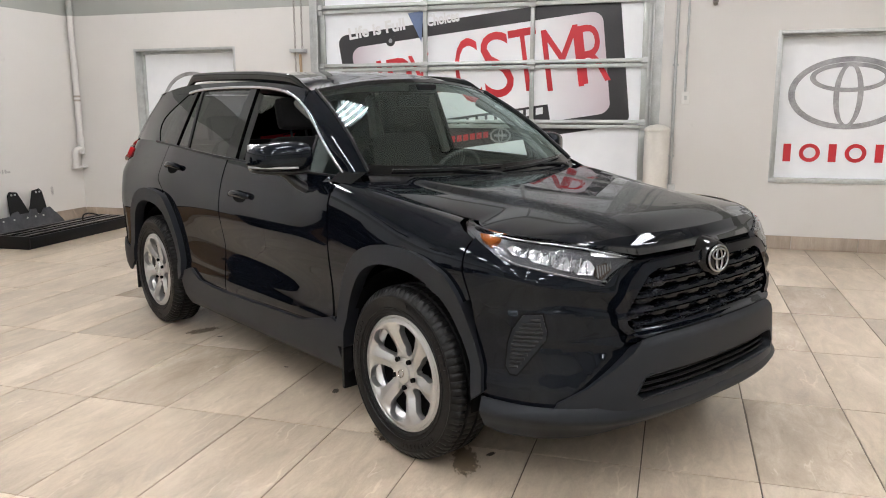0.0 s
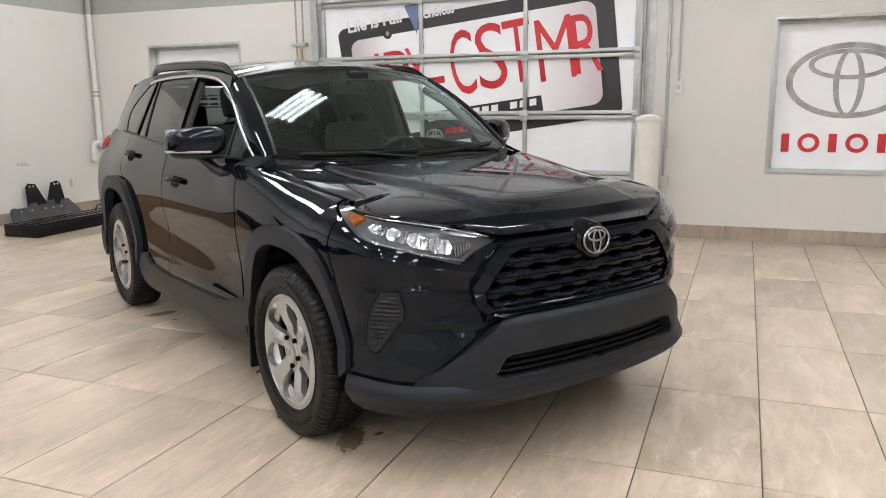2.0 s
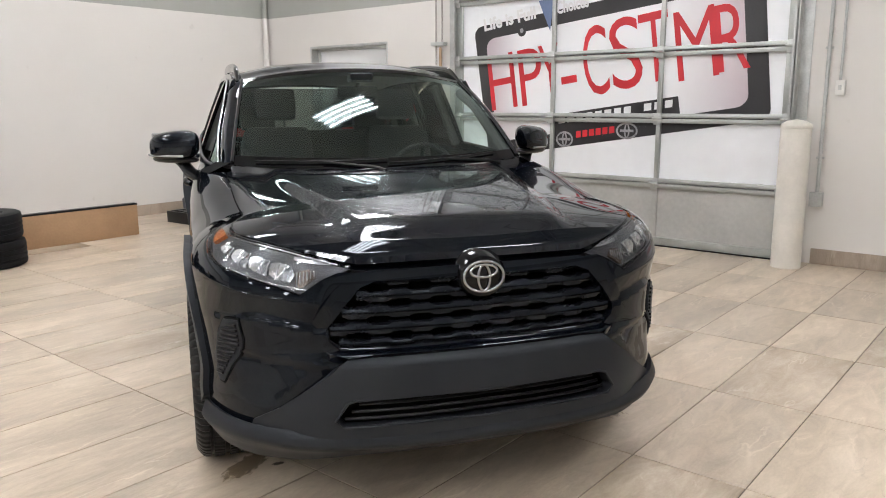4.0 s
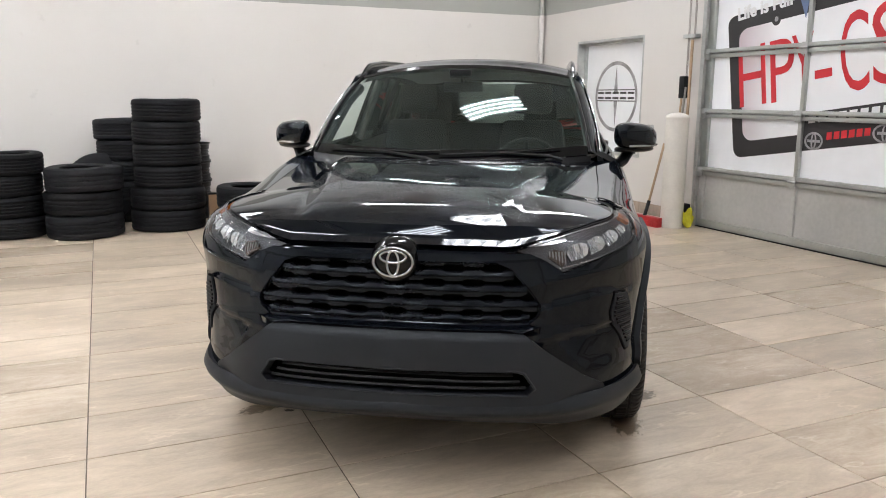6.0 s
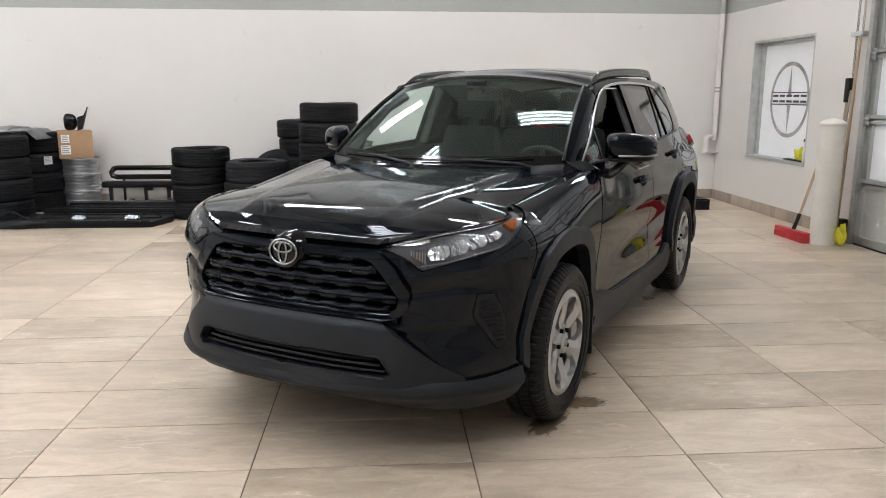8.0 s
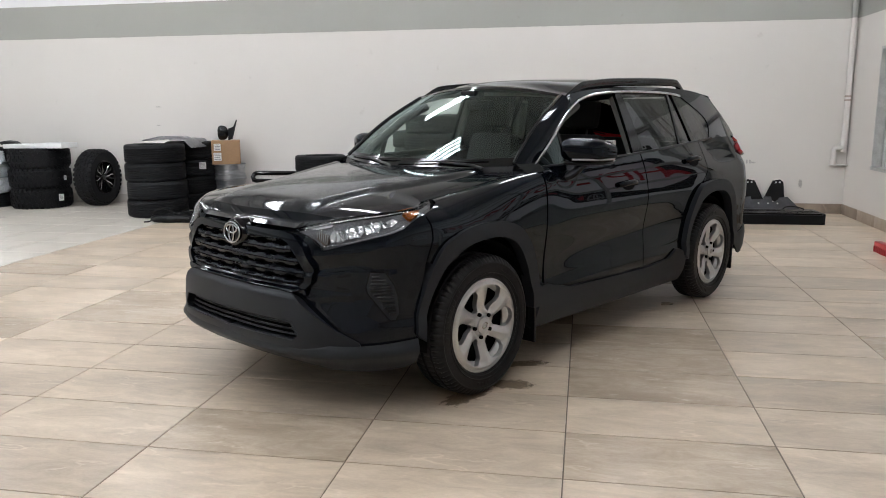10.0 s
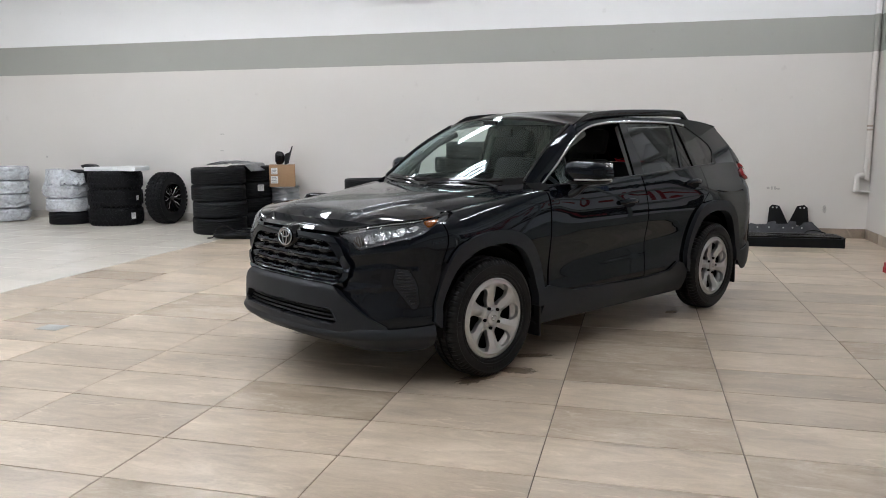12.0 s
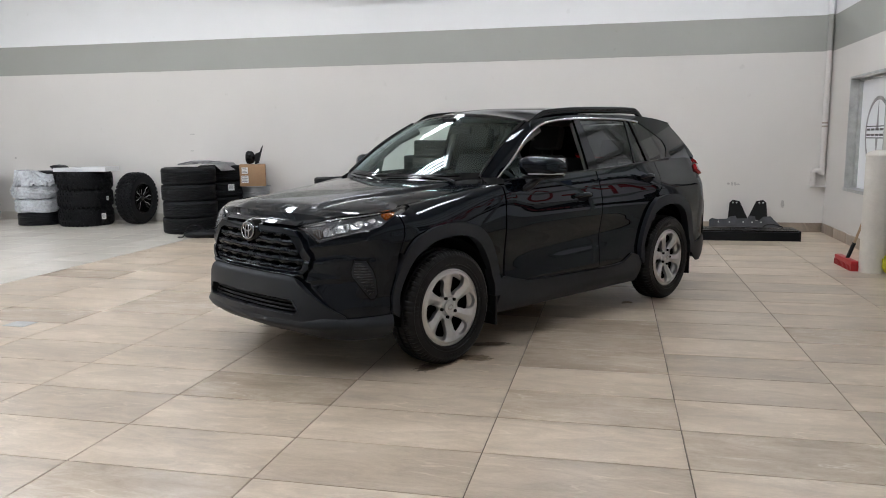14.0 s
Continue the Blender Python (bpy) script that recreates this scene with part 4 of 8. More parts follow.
def car_sheet(name, poly, fn, material, parent, label="", sides=(1, -1), **kw):
    obs = []
    for sd in sides:
        bm = bmesh.new()
        sheet(bm, poly, fn, side=sd, **kw)
        outward(bm)
        obs.append(part(name, bm, material, parent if not isinstance(parent, dict) else parent[sd], label, angle=20))
    return obs if len(sides) > 1 else obs[0]


car = thing("car", pose(3.945, 0.945, 0.0, 0, 0, -32.45), "black compact SUV with grey cladding, silver wheels, open front windows", "car")

# wheel-arch outlines, squared-off at the shoulders
ARCH_IN = [(-0.385, 0.36), (-0.375, 0.50), (-0.30, 0.655), (-0.20, 0.735), (-0.06, 0.765), (0.10, 0.76), (0.225, 0.71), (0.325, 0.60), (0.385, 0.46), (0.395, 0.36)]
ARCH_OUT = [(-0.436, 0.40), (-0.422, 0.52), (-0.352, 0.695), (-0.248, 0.805), (-0.08, 0.842), (0.115, 0.838), (0.265, 0.785), (0.385, 0.655), (0.45, 0.50), (0.465, 0.36)]


def arch(line, y0, rise):
    """A wheel-arch outline round y0, its crown raised."""
    return [(float(p[0]) + y0, float(p[1]) + rise * step(0.42, 0.76, float(p[1]))) for p in smooth_line(line, 4)]


arch_in, arch_out = arch(ARCH_IN, ARCH_F, 0.030), arch(ARCH_OUT, ARCH_F, 0.026)
rear_in, rear_out = arch(ARCH_IN, ARCH_R, 0.052), arch(ARCH_OUT, ARCH_R, 0.052)

# painted skin of the front
HL_LOW = [(-0.385, 0.950), (-0.50, 0.914), (-0.555, 0.892), (-0.63, 0.875), (-0.735, 0.860), (-0.855, 0.837), (-0.955, 0.814), (-1.018, 0.797), (-1.09, 0.842), (-1.185, 0.880)]
FRONT = [(SF, 0.58), (fs(0.42), 0.58), (fs(0.52), 0.52), (fs(0.66), 0.42), (fs(0.74), 0.36), (-0.62, 0.33), (-0.458, 0.36)] + [p for p in arch_out if p[1] < 0.66 and p[0] < 0][:6]
FRONT += [(-0.415, 0.72), (-0.378, 0.83), (-0.374, 0.90)] + HL_LOW[:-1] + [(-1.14, 0.864), (SF, 0.864), (SF, 0.828)]
FRONT += both([(0.345, 0.834), (0.392, 0.816), (0.447, 0.755), (0.498, 0.692), (0.497, 0.655), (0.465, 0.628), (0.42, 0.622), (0, 0.620)])
FOLDS = [[(float(s_), crease(float(s_), n_) + dz_) for s_ in np.linspace(-1.08, end_, 10)] for n_, dz_, end_ in ((0, 0.0, -0.55), (1, 0.016, -0.75), (1, 0.0, -0.77), (2, 0.0, -0.72), (2, -0.010, -0.72))]
car_sheet("front_bumper", FRONT, skin, PAINT, car, "gloss black bumper cover", d=0.0145, depth=0.03, folds=FOLDS)
# rounded edge along the crease under the lamp
for sd in (1, -1):
    bm = bmesh.new()
    sweep(bm, [(sd * q.x, q.y, q.z) for q in (skin(float(s_), crease(float(s_), 0), -0.0012) for s_ in np.linspace(-1.07, -0.52, 22))], [0.0006, 0.0016] + [0.0022] * 10 + [0.0022 - 0.0002 * k for k in range(10)], 8)
    part("crease_edge", bm, PAINT, car)
FENDER = [(-0.366, 0.90), (-0.369, 0.835), (-0.405, 0.735)] + [p for p in arch_out if not (p[1] < 0.71 and p[0] < 0)] + [(0.478, 0.40), (0.487, 0.6), (0.497, 0.9), (0.50, 1.07)]
for yy in np.linspace(0.44, -0.215, 12):
    FENDER.append((float(yy), hood_z(float(yy))))
FENDER += [(-0.240, 0.982), (-0.290, 0.966), (-0.377, 0.946)]


def crown(s, z, back=False):
    """Spread the rows of the mesh over the rounded top of the fender."""
    z0, zt = 0.84 - 0.04 * step(-0.26, 0.0, s), hood_z(s)
    if z <= z0:
        return z
    p = 2.0 + 2.0 * step(-0.3, 0.5, s)
    t = min(1.0, (z - z0) / (zt - z0))
    return z0 + (zt - z0) * (1 - (1 - t) ** (1 / p if back else p))


FENDER = [(s, crown(s, z, True)) for s, z in FENDER]
car_sheet("fender", FENDER, lambda s, z, l: skin(s, crown(s, z), l), PAINT, car, "gloss black front fender", d=0.022, gap=0.0015)

DOOR_F = [(0.50, 0.435), (0.55, 0.42), (1.60, 0.395), (1.615, 0.6), (1.625, 0.9), (1.62, belt_z(1.62))] + [(y, belt_z(y)) for y in (1.4, 1.1, 0.8, 0.6)] + [(0.51, 1.093), (0.505, 0.9), (0.50, 0.6)]
DOOR_R = [(1.605, 0.395), (2.0, 0.385), (2.115, 0.40)] + [(p[0] - 0.006, p[1]) for p in rear_out if p[1] > 0.42 and p[0] < 2.36] + [(2.43, 0.905), (2.51, 0.97), (2.535, 1.06), (2.53, belt_z(2.53))] + [(y, belt_z(y)) for y in (2.3, 2.0, 1.8)] + [(1.63, belt_z(1.63)), (1.63, 0.9), (1.62, 0.6)]
doors = {}
doors["f"] = dict(zip((1, -1), car_sheet("front_door", DOOR_F, skin, PAINT, car, "gloss black front door, window down", d=0.028, gap=0.002)))
doors["r"] = dict(zip((1, -1), car_sheet("rear_door", DOOR_R, skin, PAINT, car, "gloss black rear door", d=0.028, gap=0.002)))
QUARTER = [p for p in rear_out if p[0] > 2.41 and p[1] > 0.41] + [(3.12, 0.40), (3.35, 0.42), (3.55, 0.45), (S1 + RLEN * 0.75, 0.45), (S1 + RLEN * 0.75, 1.10), (3.45, 1.16), (3.15, 1.195), (2.85, 1.193), (2.533, belt_z(2.533)), (2.538, 1.06), (2.513, 0.966), (2.434, 0.905)]
car_sheet("quarter_panel", QUARTER, skin, PAINT, car, "gloss black rear quarter panel", d=0.03, gap=0.0015)
bm = bmesh.new()
for sd in (1, -1):
    sheet(bm, [(S1 + RLEN * 0.74, 0.30), (S1 + RLEN, 0.30), (S1 + RLEN, 1.12), (S1 + RLEN * 0.74, 1.12)], skin, side=sd, d=0.05, depth=0.0)
outward(bm)
part("tailgate", bm, PAINT, car, "gloss black tailgate")
car_sheet("rear_bumper_cladding", [(3.075, 0.34), (3.17, 0.27), (3.6, 0.26), (S1 + RLEN, 0.26), (S1 + RLEN, 0.50), (3.7, 0.50), (3.25, 0.47), (3.08, 0.42)], skin, CLAD, car, "grey-black rear bumper cladding", d=0.04, lift=0.012)

# sill cladding, arch flares, lower door strips
car_sheet("arch_flare", arch_out + arch_in[::-1], skin, CLAD, car, "grey-black wheel arch flare", d=0.02, lift=0.021, depth=0.06)
car_sheet("arch_flare", rear_out + rear_in[::-1], skin, CLAD, car, "grey-black wheel arch flare", d=0.02, lift=0.034, depth=0.06)
SILL = [(0.38, 0.245), (2.16, 0.225), (2.20, 0.36), (2.145, 0.43), (2.06, 0.455), (1.93, 0.40), (1.6, 0.385), (0.75, 0.415), (0.58, 0.45), (0.50, 0.475), (0.44, 0.46), (0.432, 0.36)]
car_sheet("sill_cladding", SILL, skin, CLAD, car, "grey-black sill cladding", d=0.028, lift=0.018, depth=0.04)

# ---- front face ----
MASK = both([(0, 0.600), (0.405, 0.600), (0.445, 0.592), (0.51, 0.548), (0.66, 0.435), (0.74, 0.385), (0.75, 0.355), (0.5, 0.345), (0.0, 0.345), (0.0, 0.384), (0.465, 0.384), (0.49, 0.408), (0.455, 0.462), (0.43, 0.470), (0, 0.470)])


def mask_fn(s, z, lift):
    """Flat and upright in the middle, chamfered to the sides, turned in at its top."""
    out = 0.030 * (1 - step(fs(0.50), fs(0.72), s)) + 0.012
    return skin(s, z, lift + out - 0.014 * step(0.575, 0.602, z))


car_sheet("bumper_mask", MASK, mask_fn, CLAD, car, "grey-black lower bumper mask", d=0.02, lift=0.0, depth=0.05)
SKIRT_P = [(SF, 0.282), (fs(0.42), 0.272), (fs(0.62), 0.243), (-0.75, 0.24), (-0.52, 0.25), (-0.455, 0.27), (-0.45, 0.385), (-0.55, 0.382), (-0.68, 0.376), (-0.80, 0.372), (fs(0.55), 0.370), (SF, 0.368)]


def skirt_fn(s, z, lift):
    p = skin(s, z, lift)
    k = 0.046 * math.exp(-(((z - 0.335) / 0.036) ** 2)) * (0.55 + 0.45 * (1 - step(fs(0.55), -0.72, s)))
    q = skin(s, z, lift + k)
    return q if q else p


car_sheet("bumper_skirt", SKIRT_P, skirt_fn, CLAD, car, "grey-black bumper skirt", d=0.025, lift=0.010, depth=0.05)
LOWG = both([(0, 0.470), (0.43, 0.470), (0.455, 0.462), (0.49, 0.408), (0.465, 0.384), (0.0, 0.384)])
# near-black sheet: the shade behind the lower slats is put in its colour
car_sheet("lower_grille_shade", both([(0, 0.48), (0.54, 0.48), (0.56, 0.36), (0, 0.36)]), skin, MATTE, car, "near-black sheet painting the shade behind the lower grille", d=0.04, lift=-0.05, depth=0)
for sd in (1, -1):
    bm = bmesh.new()
    sweep(bm, [(sd * q.x, q.y, q.z) for q in (mask_fn(*p, 0.0) for p in LOWG)], 0.005, 8)
    part("lower_grille_frame", bm, CLAD, car)
for k in range(3):
    z = 0.404 + 0.0235 * k
    bm = bmesh.new()
    w = 0.465 - 0.022 * k
    pts = [((2 * j / 24 - 1) * w) for j in range(25)]
    sweep(bm, [(math.copysign(skin(fs(x), z, 0.012).x, x), skin(fs(x), z, 0.012).y, z) for x in pts], 0.0055, 6)
    part("lower_grille_slat", bm, BLACK_P, car)

# shade deep in the grille, given by a near-black backing sheet
car_sheet("grille", both([(0, 0.846), (0.41, 0.846), (0.515, 0.69), (0.48, 0.61), (0, 0.61)]), skin, MATTE, car, "near-black sheet painting the shade behind the grille", d=0.04, lift=-0.045, depth=0)


def gr_half(z):
    """Half width of the grille at a height."""
    pts = [(0.624, 0.42), (0.632, 0.462), (0.655, 0.492), (0.692, 0.493), (0.755, 0.442), (0.812, 0.387), (0.830, 0.345)]
    return float(np.interp(z, [p[0] for p in pts], [p[1] for p in pts])) - 0.006


def front_at(x, z, lift):
    p = skin(fs(x), z, lift)
    return Vector((math.copysign(p.x, x), p.y, p.z))


PITCH = 0.136
# bars between the rows of long six-sided holes: a lit upper face, a groove and a lower face
HOLES = [0.815, 0.7655, 0.714, 0.6625]


def hole_half(row, x):
    ph = ((x + (PITCH / 2 if row % 2 else 0)) / PITCH) % 1.0
    return 0.0042 + 0.0072 * (1 - max(0.0, min(1.0, (abs(ph - 0.5) - 0.215) / 0.075)))


for row in range(5):
    bm = bmesh.new()
    top_c = HOLES[row - 1] if row else 0.842
    low_c = HOLES[row] if row < 4 else 0.618
    half = gr_half((top_c + low_c) / 2 if 0 < row < 4 else (0.826 if row == 0 else 0.638)) + 0.004
    n = 150
    prev = None
    for j in range(n + 1):
        x = (2 * j / n - 1) * half
        zt = top_c - hole_half(row - 1, x) if row else 0.846
        zb = low_c + hole_half(row, x) if row < 4 else 0.628
        zm = ((top_c + low_c) / 2) if 0 < row < 4 else (zt + zb) / 2
        ring = [bm.verts.new(front_at(x, z, o)) for z, o in ((zt, -0.020), (zt, 0.008), (zt - 0.003, 0.017), (zm + 0.0035, 0.020), (zm + 0.0015, 0.011), (zm - 0.0015, 0.011), (zm - 0.0035, 0.019), (zb + 0.003, 0.014), (zb, 0.006), (zb, -0.020))]
        if prev:
            for k in range(len(ring) - 1):
                bm.faces.new((prev[k], prev[k + 1], ring[k + 1], ring[k]))
        prev = ring
    outward(bm, (0, 0, 0.7))
    part("grille_slat", bm, GRILLE, car, angle=20)
# surround: upper bar and side arms framing the grille
for sd in (1, -1):
    bm = bmesh.new()
    sheet(bm, both([(0.06, 0.869), (0.36, 0.867), (0.415, 0.857), (0.472, 0.812), (0.542, 0.715), (0.538, 0.65), (0.50, 0.612), (0.468, 0.626), (0.498, 0.655), (0.502, 0.692), (0.452, 0.757), (0.395, 0.818), (0.345, 0.836), (0.06, 0.836)]), skin, side=sd, d=0.016, lift=0.026, depth=0.03)
    outward(bm)
    part("grille_surround", bm, PAINT, car, "gloss black grille surround")
car_sheet("grille_lip", both([(0, 0.632), (0.42, 0.632), (0.48, 0.640), (0.505, 0.615), (0.44, 0.592), (0.37, 0.603), (0, 0.603)]), lambda s, z, l: skin(s, z, 0.010 + 0.032 * step(0.636, 0.598, z)), PAINT, car, "gloss black lip under the grille", d=0.012, depth=0.03)
# near-black strip stands in for the shade in the slot
car_sheet("bonnet_slot_shade", both([(0, 0.905), (0.42, 0.900), (0.42, 0.850), (0, 0.852)]), skin, MATTE, car, "near-black strip painting the shade under the bonnet edge", d=0.02, lift=-0.014, depth=0.003)
# badge
badge = skin(SF, 0.831, 0.03)
bt = Matrix.Translation(badge) @ Matrix.Rotation(radians(90 - 4), 4, "X")
bm = bmesh.new()
lathe(bm, [(0.001, 0.016), (0.05, 0.014), (0.076, 0.006), (0.090, -0.016), (0.100, -0.05)], 40, bt @ Matrix.Diagonal((1, 0.86, 1, 1)))
outward(bm, (0, 0, 0.8))
part("badge_base", bm, SHINY, car, "gloss black badge base")
bm = bmesh.new()
for a, b, dy in ((0.068, 0.049, 0.0), (0.020, 0.042, -0.004), (0.045, 0.020, 0.018)):
    tor = []
    for k in range(41):
        t = 2 * math.pi * k / 40
        tor.append(bt @ Vector((a * math.cos(t), dy + b * math.sin(t), 0.014 + 0.004 * (1 - (math.hypot(a * math.cos(t), dy + b * math.sin(t)) / 0.09)))))
    sweep(bm, tor, 0.0054, 8, caps=False)
part("badge", bm, CHROME_D, car, "chrome oval badge", angle=60)

# headlights
HL = HL_LOW[::-1] + [(-0.30, 0.9685), (-0.245, 0.986), (-0.30, 0.981), (-0.36, 0.976), (-0.54, 0.965), (-0.69, 0.955), (-0.81, 0.947), (-0.947, 0.932), (-1.07, 0.910)]


def facet(cs, cz, rs, rz, deep):
    """A folded mirror in the lamp, deepest along a slanting line through (cs, cz)."""
    return lambda s, z, l: skin(s, z, l - deep * max(0.0, 1 - abs((s - cs) / rs + 0.5 * (z - cz) / rz)))


for sd in (1, -1):
    bm = bmesh.new()
    sheet(bm, HL, skin, side=sd, d=0.022, lift=-0.022, depth=0.0)
    outward(bm)
    hl = part("headlight", bm, LAMP_DARK, car, "clear headlight with an amber side reflector")
    cells = [([(-0.985, 0.836), (-0.925, 0.842), (-0.90, 0.86), (-0.90, 0.892), (-0.93, 0.899), (-0.985, 0.888), (-1.0, 0.86)], LAMP_BACK, "reflector", facet(-0.945, 0.868, 0.055, 0.035, 0.014)),
             ([(-0.885, 0.854), (-0.82, 0.868), (-0.80, 0.885), (-0.80, 0.910), (-0.83, 0.916), (-0.88, 0.906), (-0.89, 0.88)], LAMP_BACK, "reflector", facet(-0.845, 0.886, 0.05, 0.033, 0.014)),
             ([(-0.785, 0.876), (-0.71, 0.893), (-0.69, 0.906), (-0.69, 0.926), (-0.72, 0.931), (-0.785, 0.921)], LAMP_BACK, "reflector", facet(-0.74, 0.904, 0.055, 0.028, 0.012)),
             ([(-0.675, 0.902), (-0.60, 0.918), (-0.575, 0.931), (-0.60, 0.941), (-0.675, 0.932)], LAMP_BACK, "reflector", facet(-0.63, 0.921, 0.05, 0.02, 0.009)),
             ([(-1.135, 0.888), (-1.06, 0.893), (-0.985, 0.906), (-0.985, 0.919), (-1.09, 0.906)], LAMP_BACK, "chrome_bar", skin),
             ([(-1.075, 0.850), (-1.022, 0.817), (-1.002, 0.832), (-1.005, 0.868), (-1.05, 0.878)], AMBER_DIM, "indicator", skin),
             ([(-0.48, 0.935), (-0.405, 0.956), (-0.375, 0.968), (-0.44, 0.966), (-0.515, 0.960), (-0.50, 0.941)], AMBER, "side_reflector", skin)]
    for poly, material, nm, fn in cells:
        bm = bmesh.new()
        sheet(bm, poly, fn, side=sd, d=0.008, lift=-0.008, depth=0.014)
        outward(bm)
        part(nm, bm, material, hl)
    # upright blades between the mirrors, and a bar across them
    for s_, lo_, hi_ in ((-0.965, 0.838, 0.892), (-0.935, 0.842, 0.897), (-0.893, 0.852, 0.902), (-0.855, 0.862, 0.910), (-0.792, 0.876, 0.918), (-0.745, 0.888, 0.926), (-0.683, 0.902, 0.930), (-0.63, 0.914, 0.936)):
        bm = bmesh.new()
        sweep(bm, [(sd * q.x, q.y, q.z) for q in (skin(s_, lo_, -0.003), skin(s_ + 0.004, (lo_ + hi_) / 2, -0.006), skin(s_ - 0.002, hi_, -0.003))], 0.0024, 8)
        part("blade", bm, LAMP_BACK, hl)
    # ribs of the inner corner
    for k in range(6):
        bm = bmesh.new()
        s_ = -1.068 + 0.012 * k
        sweep(bm, [(sd * q.x, q.y, q.z) for q in (skin(s_, z, -0.006) for z in (0.853 - 0.0055 * k, 0.872 - 0.001 * k))], 0.0026, 6)
        part("light_rib", bm, PALE_P, hl)
    for r0, line in ((0.0018, [(-1.04, 0.812), (-0.89, 0.836), (-0.78, 0.857), (-0.63, 0.882), (-0.54, 0.910)]), (0.0030, [(-0.52, 0.961), (-0.69, 0.950), (-0.81, 0.942), (-0.947, 0.927), (-1.07, 0.904), (-1.14, 0.888)])):
        bm = bmesh.new()
        sweep(bm, [(sd * q.x, q.y, q.z) for q in (skin(float(s_), float(z_), -0.003) for s_, z_ in smooth_line(line, 8))], r0, 12)
        part("light_strip", bm, LAMP_BACK, hl, "bright strip along the lamp's edge")
    bm = bmesh.new()
    sheet(bm, HL, skin, side=sd, d=0.022, lift=0.004, depth=0.006)
    outward(bm)
    part("lens", bm, LENS, hl, "clear plastic lens")

# side vents of the bumper
VENT = [(-0.748, 0.705), (-0.66, 0.700), (-0.605, 0.645), (-0.575, 0.59), (-0.555, 0.51), (-0.575, 0.483), (-0.605, 0.481), (-0.68, 0.553), (-0.752, 0.612), (-0.762, 0.64)]
for sd in (1, -1):
    bm = bmesh.new()
    sheet(bm, VENT, skin, side=sd, d=0.02, lift=0.006, depth=0.01)
    outward(bm)
    # a larger near-black sheet paints the shaded gap round the vent
    gapbm = bmesh.new()
    sheet(gapbm, inset(VENT, -0.007), skin, side=sd, d=0.02, lift=0.002, depth=0)
    outward(gapbm)
    part("vent_gap_shade", gapbm, MATTE, car)
    vent = part("bumper_vent", bm, CLAD, car, "ribbed black bumper vent")
    iv = inset(VENT, 0.016)
    for k in range(12):
        z = 0.512 + 0.0158 * k
        span = [j for j in np.linspace(-0.80, -0.53, 110) if poly_inside(iv, float(j), z)]
        if len(span) > 4:
            bm = bmesh.new()
            sweep(bm, [(sd * q.x, q.y, q.z) for q in (skin(float(s), z, 0.008) for s in np.linspace(span[0], span[-1], 6))], 0.0055, 6)
            part("rib", bm, BLACK_P, vent)
# tow-hook cap and splash scuffs
for sd in (1,):
    bm = bmesh.new()
    q = skin(fs(0.628), 0.40, 0.018)
    lathe(bm, [(0.001, 0.004), (0.02, 0.003), (0.024, 0.0)], 20, Matrix.Translation(q) @ Matrix.Rotation(radians(90), 4, "X") @ Matrix.Rotation(radians(28), 4, "Y"))
    part("tow_cap", bm, CLAD, car)

# ---- bonnet ----
hood_c = hermite([(-0.86, 0.925), (-0.77, 0.954), (-0.69, 0.976), (-0.6, 0.993), (-0.3, 1.035), (0.0, 1.062), (0.3, 1.085), (0.5, 1.10)])


hood_w = hermite([(-0.9, 0.74), (-0.6, 0.775), (-0.4, 0.766), (-0.263, 0.717), (0.0, 0.722), (0.45, 0.733), (0.6, 0.75)])


def hood_pt(x, y, lift=0.0):
    zh, zc = hood_z(y), hood_c(y)
    t = min(1.0, abs(x) / hood_w(y))
    z = zc - (zc - zh) * t**3.0
    edge = 0.36 + 0.17 * step(-0.8, 0.4, y)
    z += 0.017 * (1 - step(edge - 0.03, edge + 0.055, abs(x))) * step(-0.80, -0.62, y)
    return Vector((x, y, z + lift))


NOSE = []
for s_ in np.linspace(-0.235, fs(0.40), 23):
    zt = float(np.interp(s_, [fs(0.40), -1.07, -0.947, -0.81, -0.69, -0.54, -0.36, -0.235], [0.887, 0.914, 0.936, 0.951, 0.959, 0.969, 0.980, 0.988]))
    q = base_pt(float(s_), zt)
    NOSE.append((q.x, q.y + 0.003, zt))
x_end, y_end, z_end = NOSE[-1]
for k in range(1, 9):
    f = 1 - k / 8
    NOSE.append((x_end * f, y_end + (front_y(0.890) - 0.006 - y_end) * (1 - f * f), 0.892 + (z_end - 0.892) * f * f))
SHUT = [(side_w(float(y), hood_z(float(y))) - 0.003, float(y)) for y in np.linspace(0.44, -0.215, 14)]
# the fold behind the nose: inside the edge by a hand's width at most
FOLD = []
for i, (x, y, z) in enumerate(NOSE):
    (xa, ya, _), (xb, yb, _) = NOSE[max(0, i - 1)], NOSE[min(len(NOSE) - 1, i + 1)]
    n = Vector((yb - ya, xa - xb)).normalized() if i < len(NOSE) - 1 else Vector((0, 1))
    if n.x * -x + n.y * (0.3 - y) < 0:
        n = -n
    wide = 0.007 + 0.045 * step(0.62, 0.42, x) * step(-0.62, -0.68, y)
    FOLD.append((max(0.0, x + n.x * wide), y + n.y * wide))
FOLD[-1] = (0.0, FOLD[-1][1])
HOOD = SHUT + FOLD
HOOD += [(-x, y) for x, y in HOOD[::-1][1:]]
HOOD += [(-0.70, 0.45), (-0.45, 0.335), (-0.2, 0.265), (0.0, 0.248), (0.2, 0.265), (0.45, 0.335), (0.70, 0.45)]


